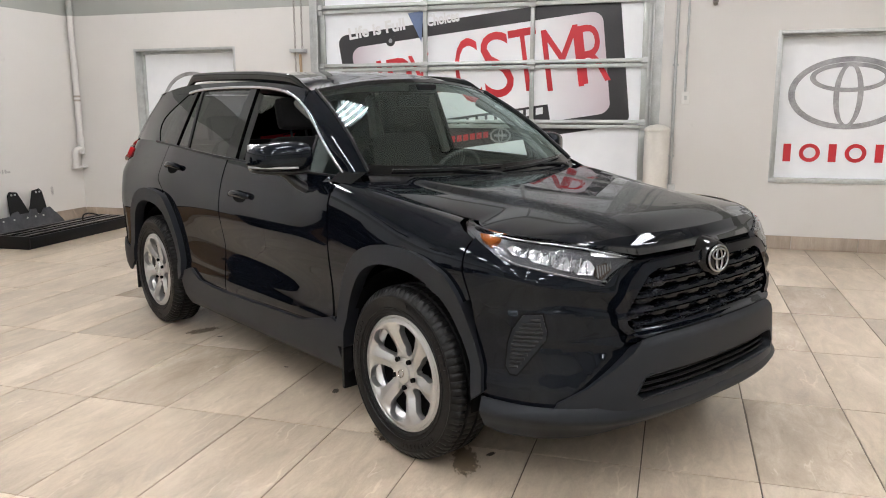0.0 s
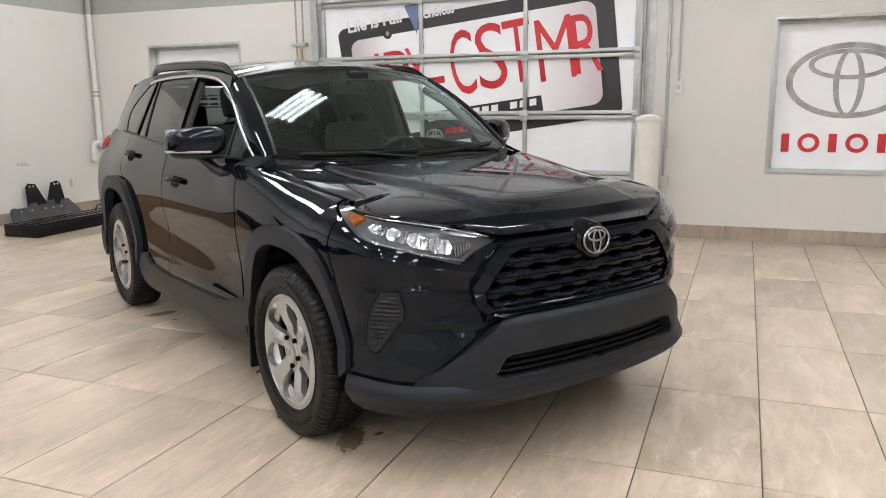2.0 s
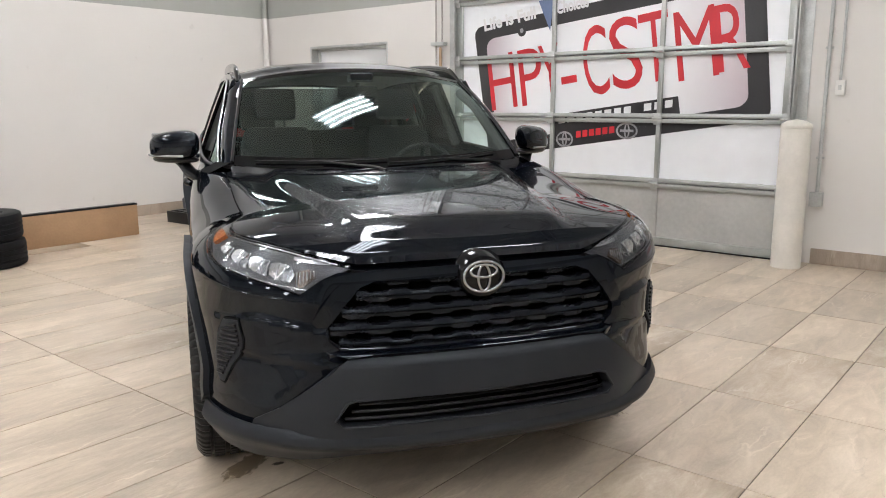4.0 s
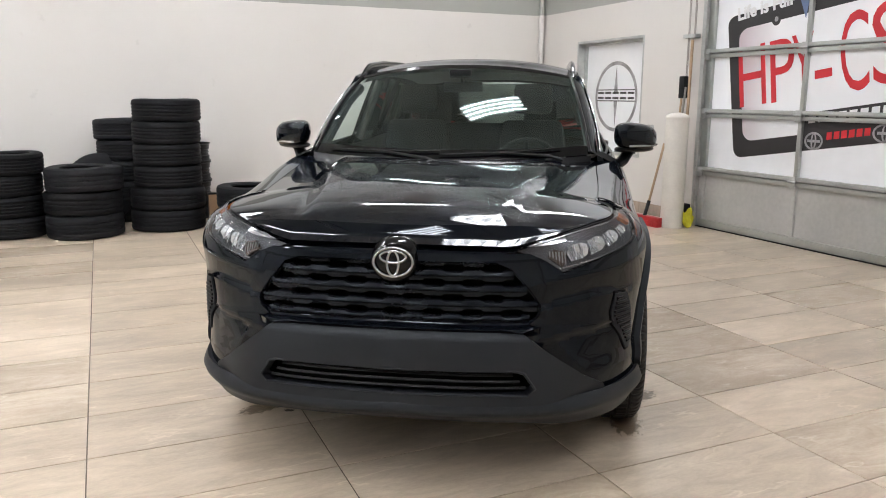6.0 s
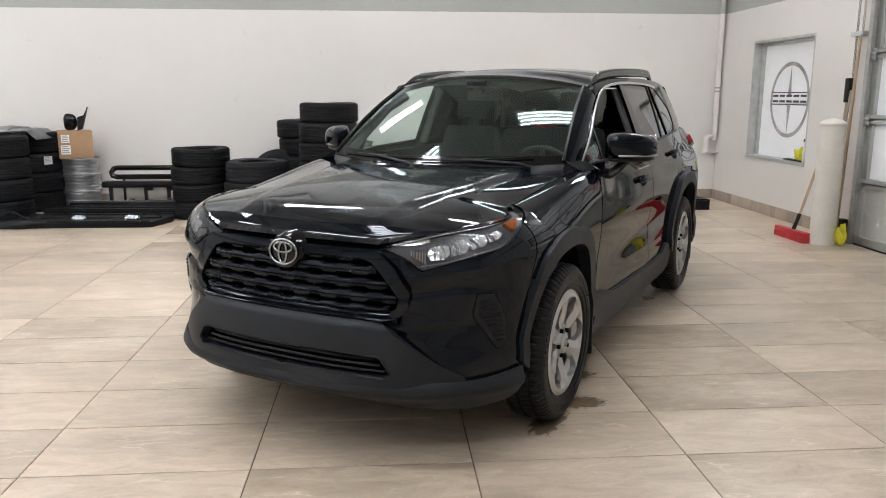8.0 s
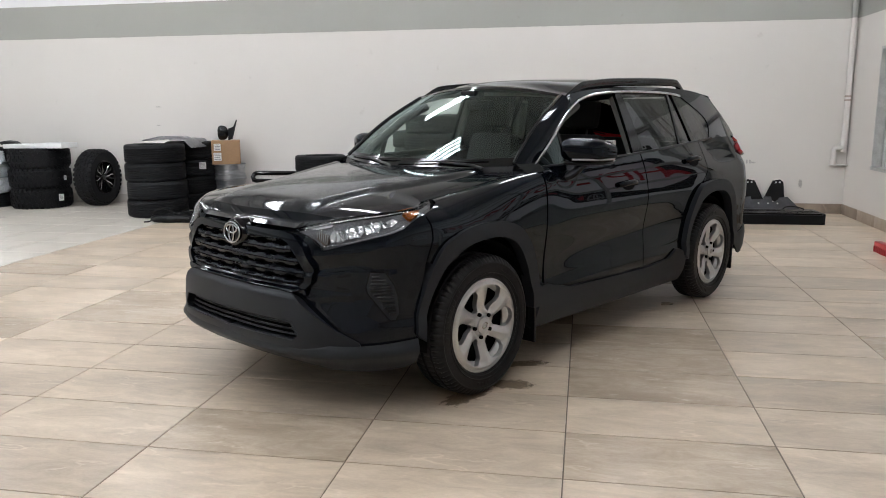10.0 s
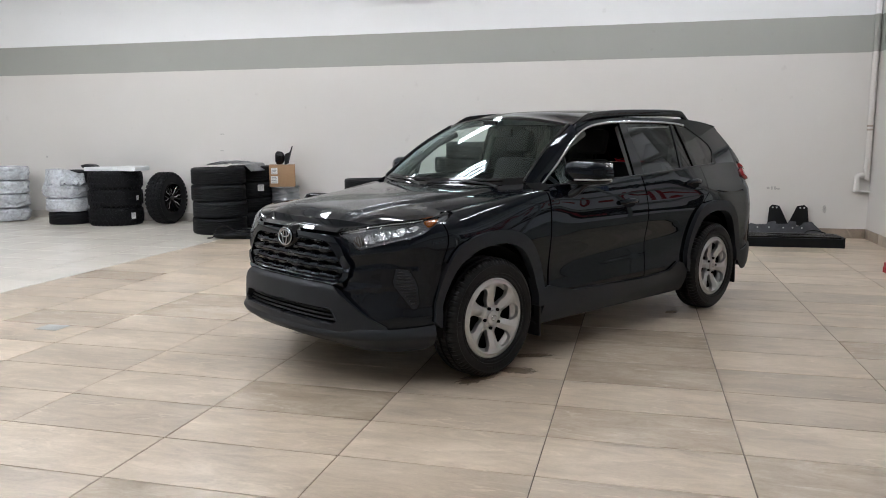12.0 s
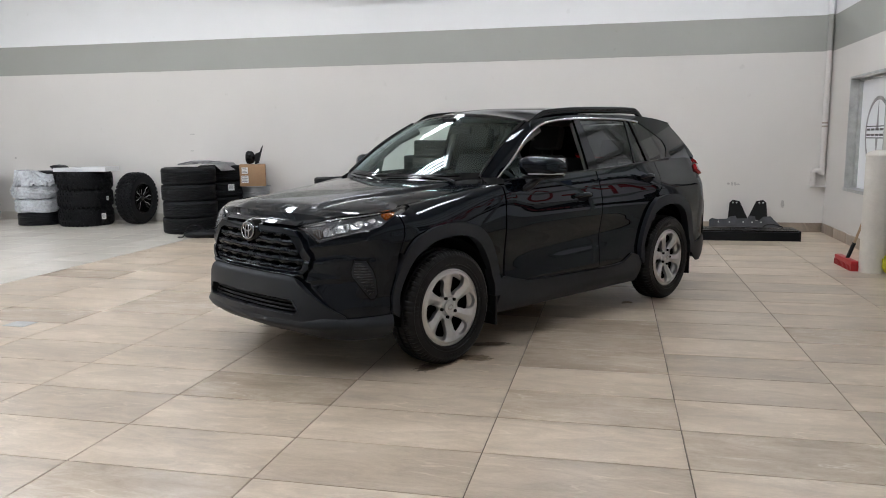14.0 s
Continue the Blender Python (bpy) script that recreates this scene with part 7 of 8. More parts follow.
bm = bmesh.new()
for k in range(3):
    box(bm, 0.200, 0.2025, -0.06, 0.10, 0.14 + 0.045 * k, 0.165 + 0.045 * k)
part("print", bm, mat("red_brown_print", (0.30, 0.06, 0.03), 0.6), cb, "red-brown printed bars", smooth=False)
mirror_shell(pose(-0.11, 7.41, 0.99, 0, 0, -8), "black car mirror housing on a cardboard box")

# folded truck-bed covers on the floor
def bed_cover(name, x0, x1, y0, y1, z0, h, rz, label, extra=True):
    ob = thing(name, pose((x0 + x1) / 2, (y0 + y1) / 2, z0, 0, 0, rz), label, "bed cover", "folded bed covers")
    w, d = (x1 - x0) / 2, (y1 - y0) / 2
    bm = bmesh.new()
    prism(bm, [(-w, -d, 0), (w - 0.10, -d, 0), (w + 0.03, d * 0.3, 0), (w, d, 0), (-w, d, 0)], (0, 0, h))
    bmesh.ops.bevel(bm, geom=list(bm.edges), offset=0.006, segments=2, affect="EDGES")
    part("panel", bm, BLACK_F, ob)
    for k in range(3):
        yy = -d + 0.01 + k * (2 * d - 0.04) / 2
        bm = bmesh.new()
        box(bm, -w + 0.01, w - 0.12 + 0.05 * k, yy, yy + 0.035, h - 0.002, h + 0.016, 0.004)
        part("rail", bm, BLACK_P, ob)
    if extra:
        for xx in (-w * 0.15, w * 0.55):
            bm = bmesh.new()
            bmesh.ops.create_uvsphere(bm, u_segments=14, v_segments=8, radius=1)
            for v in bm.verts:
                v.co = Vector((0.085 * v.co.x, 0.05 * v.co.y, 0.035 * abs(v.co.z))) + Vector((xx, -d * 0.3, h + 0.01)) + 0.02 * noise.noise_vector(v.co * 4)
            part("packet", bm, BAG, ob, "small clear packet of fittings")
        bm = bmesh.new()
        sweep(bm, [Vector(p) for p in smooth_line([(w - 0.25, -d + 0.1, h + 0.01), (w - 0.22, -d + 0.15, h + 0.09), (w - 0.12, -d + 0.2, h + 0.10), (w - 0.05, -d + 0.24, h + 0.02)], 6)], 0.008, 6)
        part("strap", bm, BLACK_P, ob)
    return ob


bed_cover("bed_cover", -0.26, 1.40, 5.76, 6.34, 0.0, 0.062, -1, "black folding truck-bed cover lying flat on the floor")
bed_cover("bed_cover", -0.12, 1.60, 6.38, 6.72, 0.0, 0.105, -2, "black rolled truck-bed cover lying on the floor", False)
# step bars and rails behind
rk = thing("step_bar", pose(0.98, 7.22, 0.0), "black tubular running board leaning on a low pile", "running board")
bm = bmesh.new()
sweep(bm, [(x, 0.0 + 0.03 * math.sin(t), 0.47 + 0.055 * math.sin(t)) for t, x in ((math.pi / 2, 0.6), (math.pi / 2, -0.50), (2.2, -0.545), (math.pi, -0.57), (4.0, -0.545), (-math.pi / 2, -0.50), (-math.pi / 2, 0.6))], 0.034, 10)
part("tube", bm, SHINY, rk)
for x in (-0.42, 0.44):
    bm = bmesh.new()
    box(bm, x - 0.014, x + 0.014, -0.012, 0.012, 0.0, 0.44, 0.003)
    box(bm, x - 0.05, x + 0.05, -0.04, 0.04, 0.0, 0.02, 0.004)
    part("bracket", bm, BLACK_P, rk, "black steel bracket")
bm = bmesh.new()
box(bm, -0.62, 0.62, -0.07, 0.07, 0.30, 0.375, 0.012, Matrix.Translation((0, -0.16, 0)))
part("board", bm, BLACK_P, rk, "black step board")
for x in (-0.55, -0.12, 0.16, 0.36):
    bm = bmesh.new()
    box(bm, x, x + 0.028, -0.20, -0.12, 0.10 if x > -0.5 else 0.0, 0.305, 0.005)
    if x > -0.5:
        box(bm, x - 0.035, x + 0.09, -0.21, -0.11, 0.10, 0.135, 0.01)
        box(bm, x - 0.01, x + 0.10, -0.19, -0.13, 0.255, 0.305, 0.012)
    part("bracket", bm, BLACK_P, rk)
for k, (x, w, z) in enumerate(((-0.25, 0.14, 0.06), (0.22, 0.11, 0.07), (0.42, 0.08, 0.05))):
    bm = bmesh.new()
    box(bm, x - w, x + w, -0.30, -0.26, 0.0, 0.09, 0.02)
    box(bm, x - 0.03, x + 0.03, -0.32, -0.24, 0.0, 0.17, 0.006)
    part("bracket", bm, BLACK_P if k else CHARCOAL, rk)
sb = thing("step_board", pose(0.75, 6.86, 0.0, 0, 0, 1), "long black aluminium rail lying on the floor", "rail")
bm = bmesh.new()
box(bm, -0.72, 0.66, -0.06, 0.06, 0.0, 0.145, 0.012)
part("rail", bm, BLACK_P, sb)
bm = bmesh.new()
box(bm, -0.70, 0.64, -0.04, 0.0, 0.145, 0.16, 0.004)
part("tread", bm, CHARCOAL, sb)
bm = bmesh.new()
box(bm, 0.30, 1.35, -0.006, 0.006, 0.06, 0.34, 0.002)
solo("cardboard_sheet", bm, mat("grey_board", (0.42, 0.40, 0.36), 0.7), "grey card sheet standing behind the bars", "cardboard", m=pose(0, 7.38, -0.06))
bm = bmesh.new()
box(bm, 3.62, 5.75, -0.035, 0.035, 0.0, 0.325, 0.003)
ob = solo("cardboard", bm, CARD, "long narrow brown cardboard box standing behind the tyres", "cardboard", m=pose(0, 6.515, 0.0))
bm = bmesh.new()
box(bm, 3.618, 5.752, -0.038, 0.038, 0.323, 0.342, 0.002)
part("edge", bm, BLACK_P, ob, "black edge strip")
# dark parts bag by the ribbed stack
bm = bmesh.new()
bmesh.ops.create_uvsphere(bm, u_segments=24, v_segments=12, radius=1)
for v in bm.verts:
    v.co = Vector((0.30 * v.co.x, 0.11 * v.co.y, max(0, 0.05 + 0.06 * v.co.z))) + 0.02 * noise.noise_vector(v.co * 3)
    v.co.z = max(0.0, v.co.z)
ob = solo("parts_bag", bm, BLACK_F, "flat black vinyl bag with a cord lying on the floor", "bag", m=pose(-0.08, 5.80, 0.0, 0, 0, 8), angle=60)
bm = bmesh.new()
sweep(bm, [Vector(p) for p in smooth_line([(-0.36, -0.06, 0.012), (-0.30, 0.0, 0.02), (-0.24, 0.02, 0.14), (-0.12, 0.02, 0.18), (0.02, 0.0, 0.12), (0.12, 0.0, 0.10)], 6)], 0.009, 6)
part("cord", bm, BLACK_P, ob)

# long black case and skid plate in the corner
lb = thing("bed_cover", pose(7.235, 6.835, 0.0, 0, 0, 2.3), "long black rolled bed cover with ribbed top lying on the floor", "bed cover", "folded bed covers")
bm = bmesh.new()
box(bm, -0.79, 0.79, -0.225, 0.225, 0.0, 0.12, 0.008)
part("case", bm, BLACK_F, lb)
for k in range(4):
    bm = bmesh.new()
    yy = -0.20 + 0.115 * k
    box(bm, -0.77, 0.77, yy, yy + 0.05, 0.118, 0.140, 0.005)
    part("rail", bm, SHINY if k in (0, 2) else BLACK_P, lb)
for x in (-0.795, 0.795):
    bm = bmesh.new()
    box(bm, x - 0.012, x + 0.012, -0.23, 0.23, 0.0, 0.135, 0.006)
    part("end_cap", bm, BLACK_P, lb)
bm = bmesh.new()
sweep(bm, [Vector(p) for p in smooth_line([(0.40, 0.12, 0.145), (0.45, 0.14, 0.175), (0.55, 0.15, 0.18), (0.66, 0.12, 0.15)], 5)], 0.009, 6)
part("strap", bm, BLACK_P, lb)
sp = thing("skid_plate", pose(7.45, 7.60, 0.0, -9, 0, 0), "charcoal steel skid plate with two ears leaning on the wall", "skid plate")
bm = bmesh.new()
OUT = [(-0.44, 0.0), (0.60, 0.0), (0.55, 0.08), (0.44, 0.19), (0.40, 0.235), (0.30, 0.225), (0.255, 0.175), (0.20, 0.17), (0.19, 0.235), (0.10, 0.24), (0.085, 0.20), (-0.06, 0.195), (-0.075, 0.235), (-0.15, 0.225), (-0.20, 0.19), (-0.33, 0.185), (-0.40, 0.20), (-0.44, 0.175)]
prism(bm, [(x, 0, z) for x, z in OUT], (0, 0.02, 0))
bmesh.ops.bevel(bm, geom=list(bm.edges), offset=0.004, segments=1, affect="EDGES")
part("plate", bm, CHARCOAL, sp)
for cx in (-0.10, 0.28):
    bm = bmesh.new()
    s = 1 if cx < 0 else -1
    prism(bm, [(cx - s * 0.085, 0.012, 0.15), (cx + s * 0.19, 0.012, 0.20), (cx + s * 0.075, 0.012, 0.452), (cx - s * 0.02, 0.012, 0.468), (cx - s * 0.06, 0.012, 0.43)][::s], (0, 0.016, 0))
    part("ear", bm, BLACK_P, sp, "black bolted ear")
    bm = bmesh.new()
    for dx in (-0.015, 0.035):
        bm = bmesh.new()
        cyl(bm, (cx + s * dx, 0.004, 0.428), (cx + s * dx, 0.014, 0.428), 0.012, 10)
        part("hole_ring", bm, GALV, sp)
for x in (-0.31, -0.16, 0.03, 0.15, 0.27):
    bm = bmesh.new()
    cyl(bm, (x, -0.006, 0.145), (x, 0.002, 0.145), 0.011, 10)
    part("bolt", bm, GALV, sp, "steel bolt")

# drain pipe in the corner, painted with the wall
bm = bmesh.new()
sweep(bm, [Vector(p) for p in smooth_line([(8.505, 7.685, CEILING), (8.505, 7.685, 3.0), (8.505, 7.685, 1.0), (8.50, 7.685, 0.92), (8.475, 7.685, 0.885), (8.425, 7.685, 0.883), (8.398, 7.685, 0.865), (8.391, 7.685, 0.83), (8.391, 7.685, 0.665)], 5)], 0.036, 14)
for p0, p1 in (((8.505, 7.685, 0.96), (8.505, 7.685, 1.03)), ((8.465, 7.685, 0.883), (8.43, 7.685, 0.883)), ((8.391, 7.685, 0.665), (8.391, 7.685, 0.71))):
    cyl(bm, p0, p1, 0.042, 14)
pipe = solo("drain_pipe", bm, WALL, "painted plastic drain pipe in the wall corner", "pipe")
bm = bmesh.new()
box(bm, 8.365, 8.569, 7.66, 7.749, 0.65, 0.665, 0.003)
part("bracket", bm, PLASTIC_W, pipe)
bm = bmesh.new()
for z in (1.5, 1.55):
    lathe(bm, [(0.038, -0.012), (0.041, 0), (0.038, 0.012)], 14, Matrix.Translation((8.505, 7.685, z)))
part("rust_mark", bm, mat("rust", (0.42, 0.37, 0.32), 0.8, vary=0.3), pipe, "rusty clamp")

# unit heater high on the long wall
hu = thing("wall_heater", pose(2.12, 7.52, 3.62), "beige wall-hung unit heater with louvres", "heater")
bm = bmesh.new()
box(bm, -0.41, 0.41, -0.22, 0.228, 0.0, 0.55, 0.012)
part("case", bm, PLASTIC_W, hu)
for k in range(6):
    bm = bmesh.new()
    box(bm, -0.36, 0.36, -0.235, -0.222, 0.08 + 0.07 * k, 0.11 + 0.07 * k, 0.002)
    part("louvre", bm, GALV, hu)
bm = bmesh.new()
box(bm, -0.36, 0.36, -0.18, 0.18, -0.012, -0.0005, 0.002)
part("grille", bm, mat("brown_grey_metal", (0.20, 0.18, 0.16), 0.6), hu)


# bollards
def bollard(x, y, label):
    bm = bmesh.new()
    lathe(bm, [(0.001, 0.0), (0.119, 0.0), (0.119, 1.167)], 40)
    ob = solo("bollard", bm, BOLLARD, label, "bollard", "door bollards", m=pose(x, y, 0))
    bm = bmesh.new()
    lathe(bm, [(0.118, 1.16), (0.124, 1.168), (0.124, 1.185), (0.112, 1.20), (0.07, 1.222), (0.001, 1.235)], 40)
    part("cap", bm, BOLLARD, ob, "domed plastic cap")
    return ob


bollard(8.215, 4.345, "cream plastic-sleeved bollard beside the overhead door with scuffs")
bollard(8.30, 0.567, "cream plastic-sleeved bollard beside the overhead door")

# brooms and poles
broom_in = pose(8.05, 4.62, 0.0, 0, 0, -88).inverted()
br = thing("push_broom", pose(8.05, 4.62, 0.0, 0, 0, -88), "red push broom with a wooden handle leaning behind a bollard", "broom")
bm = bmesh.new()
box(bm, -0.27, 0.27, -0.035, 0.035, 0.055, 0.105, 0.008)
part("head", bm, RED_P, br, "red plastic broom head")
bm = bmesh.new()
for k in range(26):
    x = -0.255 + 0.0204 * k
    box(bm, x - 0.009, x + 0.009, -0.04 + 0.006 * (k % 2), 0.038, 0.0, 0.06)
part("bristles", bm, RED_P, br, "red bristles", smooth=False)
bm = bmesh.new()
sweep(bm, [broom_in @ Vector((8.06, 4.60, 0.09)), broom_in @ Vector((8.32, 4.66, 0.885))], 0.013, 10)
part("handle", bm, WOOD, br, "wooden handle")
bm = bmesh.new()
cyl(bm, broom_in @ Vector((8.05, 4.60, 0.085)), broom_in @ Vector((8.115, 4.613, 0.26)), 0.02, 10)
part("socket", bm, BLACK_P, br)
for name, a, b, r, material, label in (
    ("squeegee_pole", (8.47, 4.70, 0.0), (8.53, 4.66, 1.55), 0.012, WOOD, "thin wooden pole leaning in the corner by the door"),
    ("mop_pole", (8.40, 4.62, 0.0), (8.52, 4.60, 1.50), 0.012, mat("grey_pole", (0.33, 0.31, 0.28), 0.5), "grey metal pole leaning in the corner by the door"),
    ("wooden_pole", (8.40, 4.42, 0.30), (8.52, 4.54, 2.0), 0.016, WOOD, "pale wooden pole leaning beside the door track")):
    bm = bmesh.new()
    if name == "wooden_pole":
        a = (8.39, 4.41, 0.0)
    sweep(bm, [a, b], r, 10)
    solo(name, bm, material, label, "pole")
bm = bmesh.new()
box(bm, 8.505, 8.566, 4.615, 4.70, 1.38, 1.62, 0.01)
solo("tool_holder", bm, BLACK_P, "black plastic tool clip on the wall", "tool holder")
bm = bmesh.new()
box(bm, 8.49, 8.566, 4.47, 4.66, 2.02, 2.06, 0.004)
solo("wall_bracket", bm, GALV, "grey steel angle bracket on the wall", "bracket")


def chain(y, z0, z1, x=8.52):
    bm = bmesh.new()
    z, k = z0, 0
    while z < z1:
        pts = []
        for t in np.linspace(0, 2 * math.pi, 13):
            dx, dz = 0.010 * math.cos(t), 0.021 * math.sin(t)
            pts.append((x + (dx if k % 2 else 0), y + (0 if k % 2 else dx), z + dz))
        sweep(bm, pts, 0.0035, 5, caps=False)
        z += 0.033
        k += 1
    return bm


ch = thing("door_chain", pose(0, 0, 0), "hanging steel hoist chain of the overhead door", "chain")
for y, z0 in ((4.60, 1.64), (4.51, 2.08)):
    part("chain_run", chain(y, z0, 4.3), CHAIN, ch)
bm = bmesh.new()
cyl(bm, (8.50, 4.45, 4.32), (8.569, 4.45, 4.32), 0.20, 28)
part("chain_wheel", bm, GALV, ch)
# cloths and a spray bottle
def cloth(m, label, size):
    bm = bmesh.new()
    bmesh.ops.create_icosphere(bm, subdivisions=4, radius=1)
    for v in bm.verts:
        n = noise.fractal(v.co * 1.7, 1.0, 2.0, 4)
        v.co = Vector((v.co.x * size[0], v.co.y * size[1], max(0, (v.co.z * 0.5 + 0.5) * size[2]))) * (1 + 0.35 * n)
        v.co.z = max(0.0, v.co.z)
    return solo("cloth", bm, YELLOW, label, "cloth", "yellow cloths", m=m, angle=70)


cloth(pose(8.64, 5.62, WZ0 + 0.033), "crumpled yellow cleaning cloth on the window sill", (0.055, 0.11, 0.15))
cloth(pose(8.33, 4.22, 0.0), "crumpled yellow-green cloth at the foot of the bollard", (0.05, 0.055, 0.20))
bm = bmesh.new()
box(bm, 8.60, 8.68, 5.50, 5.95, WZ0 + 0.0285, WZ0 + 0.045, 0.004)
solo("tray", bm, BLACK_P, "flat black tray on the window sill", "tray")
sb = thing("spray_bottle", pose(8.62, 5.475, WZ0 + 0.029), "white spray bottle with a dark trigger on the sill", "spray bottle")
bm = bmesh.new()
lathe(bm, [(0.001, 0.0), (0.042, 0.0), (0.045, 0.01), (0.045, 0.15), (0.035, 0.185), (0.016, 0.21), (0.016, 0.23)], 24)
part("bottle", bm, PLASTIC_W, sb)
bm = bmesh.new()
box(bm, -0.018, 0.018, -0.03, 0.06, 0.23, 0.262, 0.006)
box(bm, -0.01, 0.01, 0.03, 0.045, 0.17, 0.235, 0.004)
part("trigger", bm, BLACK_P, sb, "dark trigger head")
bm = bmesh.new()
box(bm, -0.06, 0.06, -0.09, 0.09, 0.0, 0.34, 0.02)
solo("door_motor_box", bm, BLACK_P, "small black latch box at the foot of the door track", "latch box", m=pose(8.45, 4.31 + 0.10, 0.0) @ pose(0, 0.0, 0) @ Matrix.Diagonal((0.6, 0.5, 0.7, 1)))

# conduits and switch by the door
el = thing("switch_box", pose(8.57, 0.317, 1.488), "white switch box with steel conduit on the wall", "switch box")
bm = bmesh.new()
box(bm, -0.045, -0.001, -0.036, 0.036, -0.06, 0.06, 0.004)
part("box", bm, PLASTIC_W, el)
bm = bmesh.new()
box(bm, -0.052, -0.045, -0.012, 0.012, -0.02, 0.02, 0.002)
part("toggle", bm, GALV, el)
bm = bmesh.new()
cyl(bm, (-0.022, 0.005, 0.06), (-0.022, 0.005, CEILING - 1.49), 0.011, 10)
part("conduit", bm, GALV, el)
cn = thing("conduit", pose(8.55, 0.425, 0.0), "painted steel conduit running up the wall", "conduit")
bm = bmesh.new()
cyl(bm, (0, 0, 0.62), (0, 0, CEILING), 0.016, 12)
part("tube", bm, GALV, cn)
bm = bmesh.new()
for z in (0.9, 1.8, 2.7):
    box(bm, -0.005, 0.0195, -0.03, 0.03, z, z + 0.02, 0.002)
part("clip", bm, GALV, cn)
bm = bmesh.new()
box(bm, -0.05, 0.0195, -0.05, 0.05, 0.5, 0.62, 0.004)
part("junction_box", bm, GALV, cn, "grey junction box")
bm = bmesh.new()
cyl(bm, (8.565, 0.085, 2.40), (8.50, 0.085, 2.40), 0.028, 14)
cyl(bm, (8.50, 0.085, 2.40), (8.47, 0.085, 2.37), 0.02, 12)
solo("wall_spigot", bm, CHAIN, "small grey metal sensor on the wall", "sensor")

# floor plate and spills
bm = bmesh.new()
box(bm, -0.095, 0.095, -0.075, 0.075, 0.0, 0.003, 0.001)
solo("floor_box_lid", bm, GALV, "small steel floor box lid set in the tiles", "floor lid", m=pose(1.225, 0.80, 0.001))


# ---- marks on the floor and walls ----
def wet_stain(name, col, lo, hi):
    """A thin irregular film: brown and glossy inside, nothing outside its ragged edge."""
    m, N, L, b = shader(name)
    co, nz, ramp = N.new("ShaderNodeTexCoord"), N.new("ShaderNodeTexNoise"), N.new("ShaderNodeValToRGB")
    ln, ad = N.new("ShaderNodeVectorMath"), N.new("ShaderNodeMath")
    ln.operation, ad.operation = "LENGTH", "MULTIPLY_ADD"
    nz.inputs["Scale"].default_value, nz.inputs["Detail"].default_value = 3.0, 6
    L.new(co.outputs["Object"], nz.inputs["Vector"])
    L.new(co.outputs["Object"], ln.inputs[0])
    L.new(nz.outputs["Fac"], ad.inputs[0])
    ad.inputs[1].default_value = -1.6
    L.new(ln.outputs["Value"], ad.inputs[2])
    ramp.color_ramp.elements[0].position, ramp.color_ramp.elements[1].position = 0.0, 0.22
    ramp.color_ramp.elements[0].color, ramp.color_ramp.elements[1].color = (hi, hi, hi, 1), (0, 0, 0, 1)
    L.new(ad.outputs[0], ramp.inputs["Fac"])
    b.inputs["Base Color"].default_value = (*col, 1)
    b.inputs["Roughness"].default_value = lo
    L.new(ramp.outputs["Color"], b.inputs["Alpha"])
    return m


STAIN = wet_stain("brown_water_film", (0.17, 0.105, 0.045), 0.12, 0.55)
SPOT = wet_stain("dark_spot_film", (0.07, 0.05, 0.03), 0.3, 0.7)


def stain(x, y, a, b, rz, material, label):
    bm = bmesh.new()
    bmesh.ops.create_circle(bm, cap_ends=True, segments=40, radius=1.3)
    o = solo("floor_stain", bm, material, label, "stain", "floor stains", m=pose(x, y, 0.0022, 0, 0, rz) @ Matrix.Diagonal((a, b, 1, 1)), smooth=False)
    return o


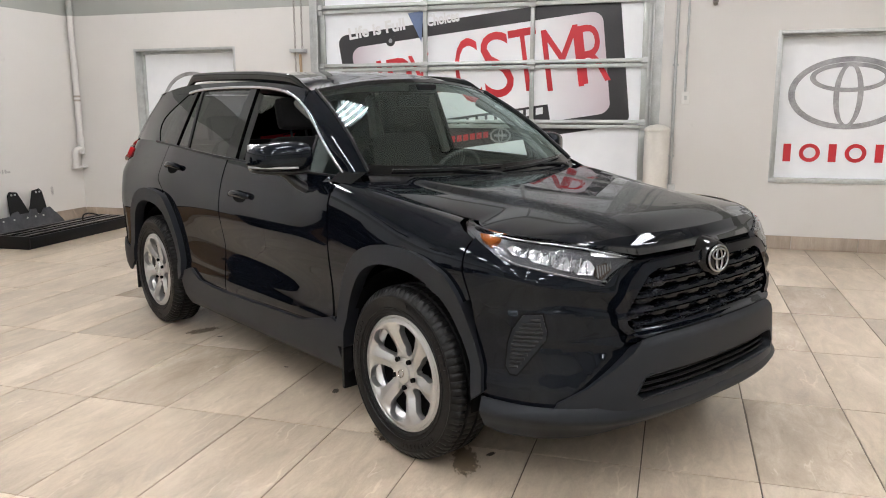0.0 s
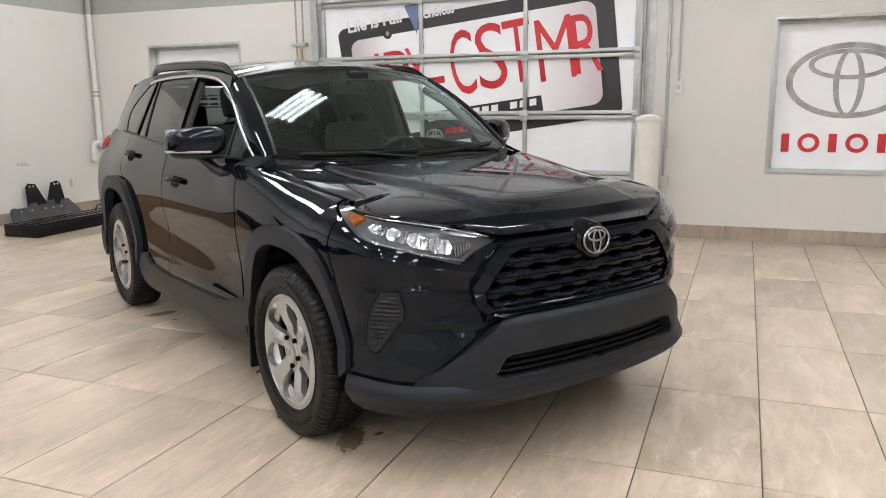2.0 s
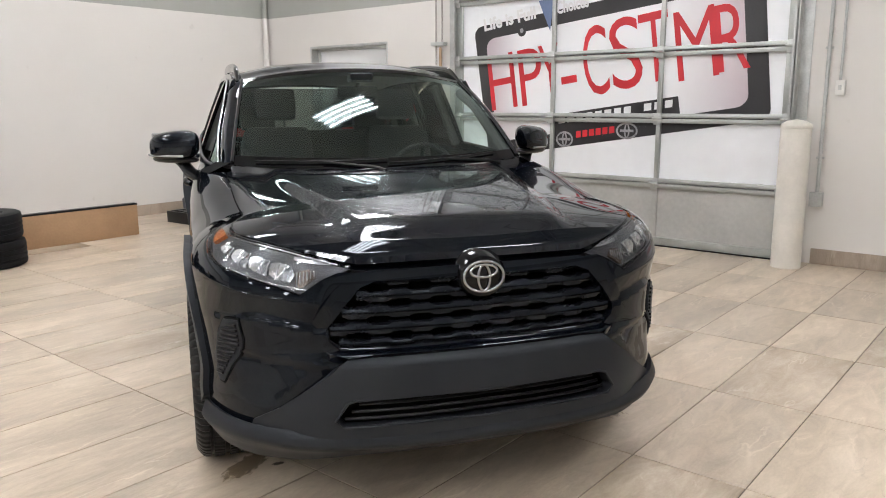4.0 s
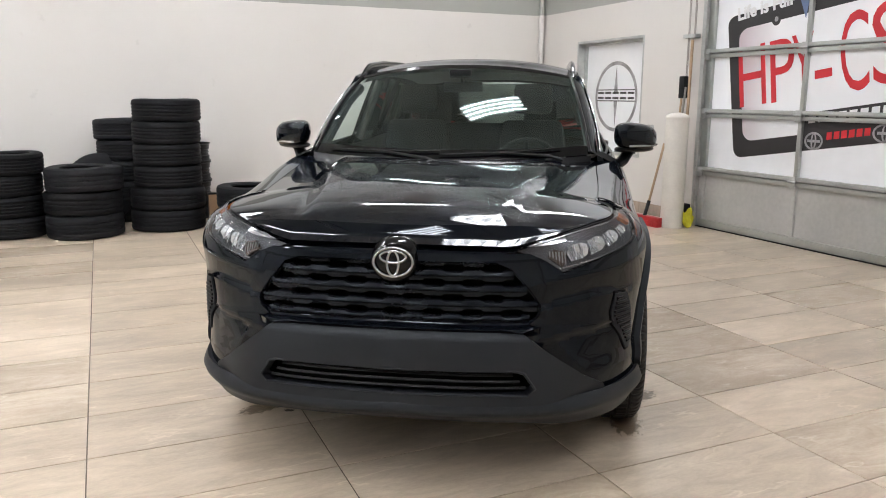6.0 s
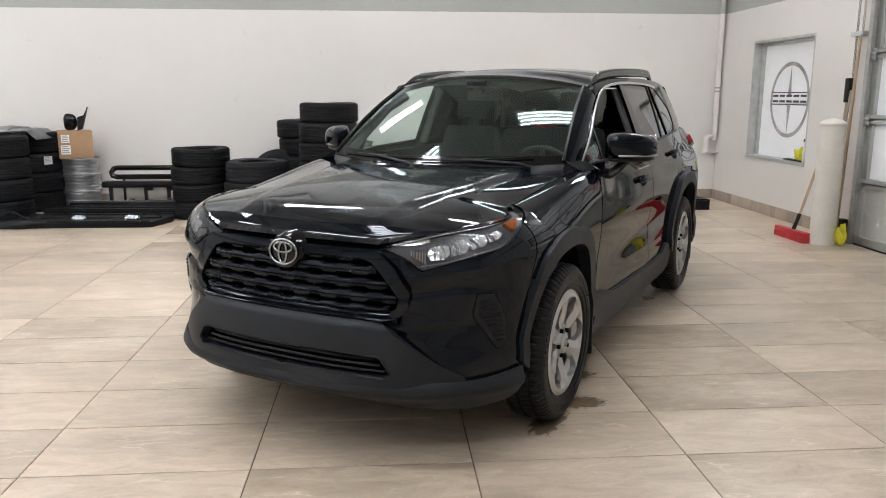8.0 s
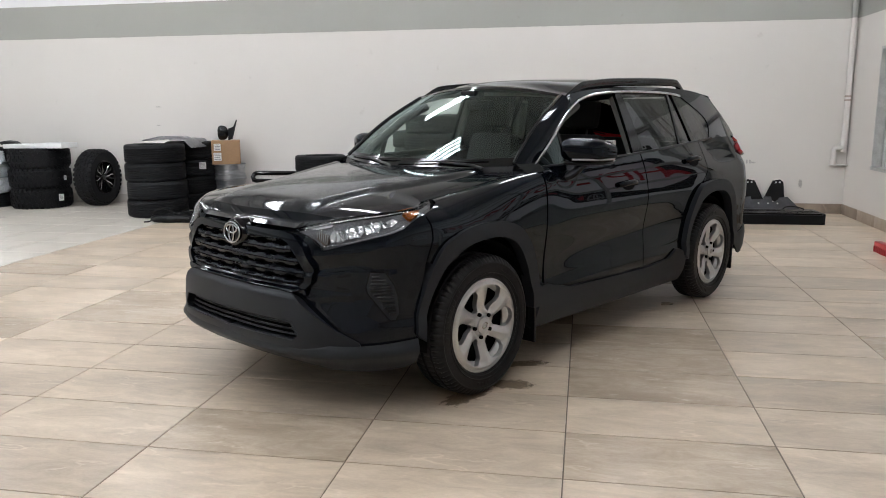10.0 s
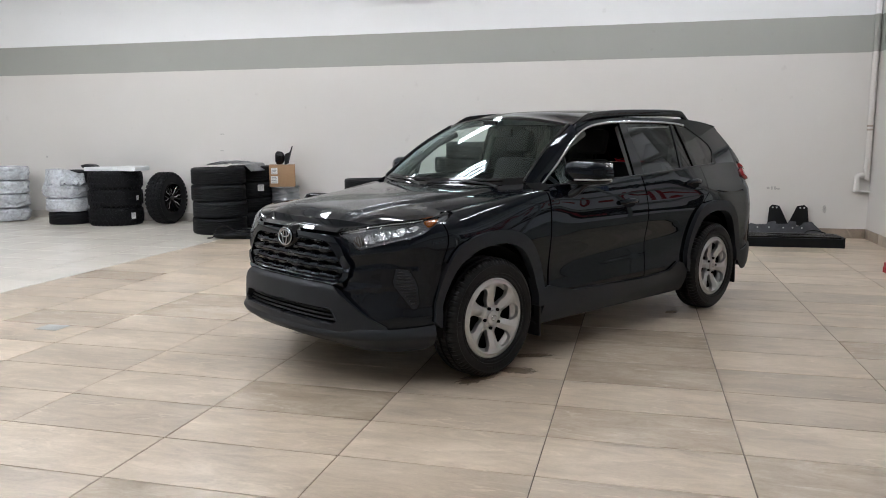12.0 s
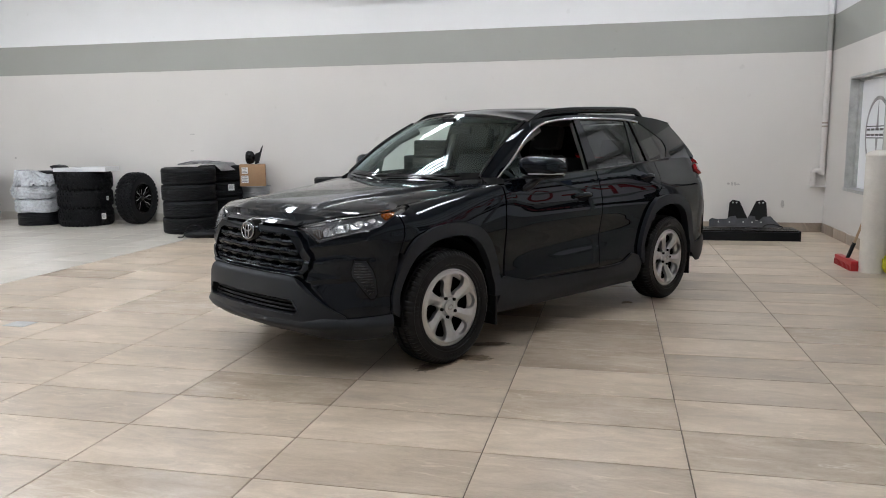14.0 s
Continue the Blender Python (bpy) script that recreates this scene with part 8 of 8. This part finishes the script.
for x, y, a, b, rz in ((3.19, 1.13, 0.13, 0.055, 200), (3.34, 1.52, 0.10, 0.06, 40), (4.60, 0.36, 0.17, 0.07, 60), (4.80, 0.56, 0.12, 0.07, 10), (4.83, 0.90, 0.16, 0.05, 20), (4.48, 3.23, 0.11, 0.05, 150)):
    stain(x, y, a, b, rz, STAIN, "brown water stain on the floor tiles by a wheel")
for x, y, a in ((3.747, 1.961, 0.032), (4.002, 2.375, 0.015), (3.293, 1.527, 0.03), (3.273, 1.041, 0.025), (4.40, 3.05, 0.02), (5.78, 2.43, 0.05)):
    stain(x, y, a, a * 0.55, 63 * a * 100, SPOT, "small dark spot on the floor tiles")
# a dry leaf under the car
bm = bmesh.new()
prism(bm, [(-0.05, -0.012, 0), (0.0, -0.03, 0.004), (0.06, -0.008, 0.001), (0.03, 0.022, 0.006), (-0.02, 0.026, 0.002)], (0, 0, 0.004))
solo("dry_leaf", bm, mat("dry_leaf_brown", (0.32, 0.26, 0.18), 0.7, big=20, vary=0.3), "dry pale leaf on the floor tiles", "leaf", m=pose(5.767, 2.404, 0.002, 0, 0, 30), smooth=False)

# faint scuffs on the long wall
SCUFF = wet_stain("grey_scuff_film", (0.20, 0.195, 0.19), 0.6, 0.30)
for x, z, a, b in ((7.27, 0.69, 0.022, 0.018), (7.32, 0.69, 0.013, 0.03), (7.36, 0.69, 0.016, 0.028), (7.40, 0.68, 0.03, 0.012), (-1.32, 1.484, 0.05, 0.008), (-1.336, 1.206, 0.04, 0.008), (-4.846, 1.096, 0.022, 0.02), (8.02, 0.40, 0.025, 0.06)):
    bm = bmesh.new()
    bmesh.ops.create_circle(bm, cap_ends=True, segments=32, radius=1.3)
    solo("wall_scuff", bm, SCUFF, "faint grey scuff mark on the painted wall", "scuff", "wall scuffs", m=pose(x, 7.7478, z, 90, 0, 0) @ Matrix.Diagonal((a, b, 1, 1)), smooth=False)


# ---- the floor tiles nearest to the camera, one by one ----
bm = bmesh.new()
tile_into(bm, 0, 0, TX, TY)
TILE_ME = mesh_of(bm, "tile", TILE, smooth=False)
trng = random.Random(3)
for i in range(10):
    for j in range(-12, 18):
        o = new("tile", TILE_ME)
        o.parent = floor
        o.location = (-0.21 + TX * (i + 0.5), TY * (j + 0.5), trng.uniform(-0.0006, 0.0))
        if trng.random() < 0.5:
            o.rotation_euler = (0, 0, math.pi)
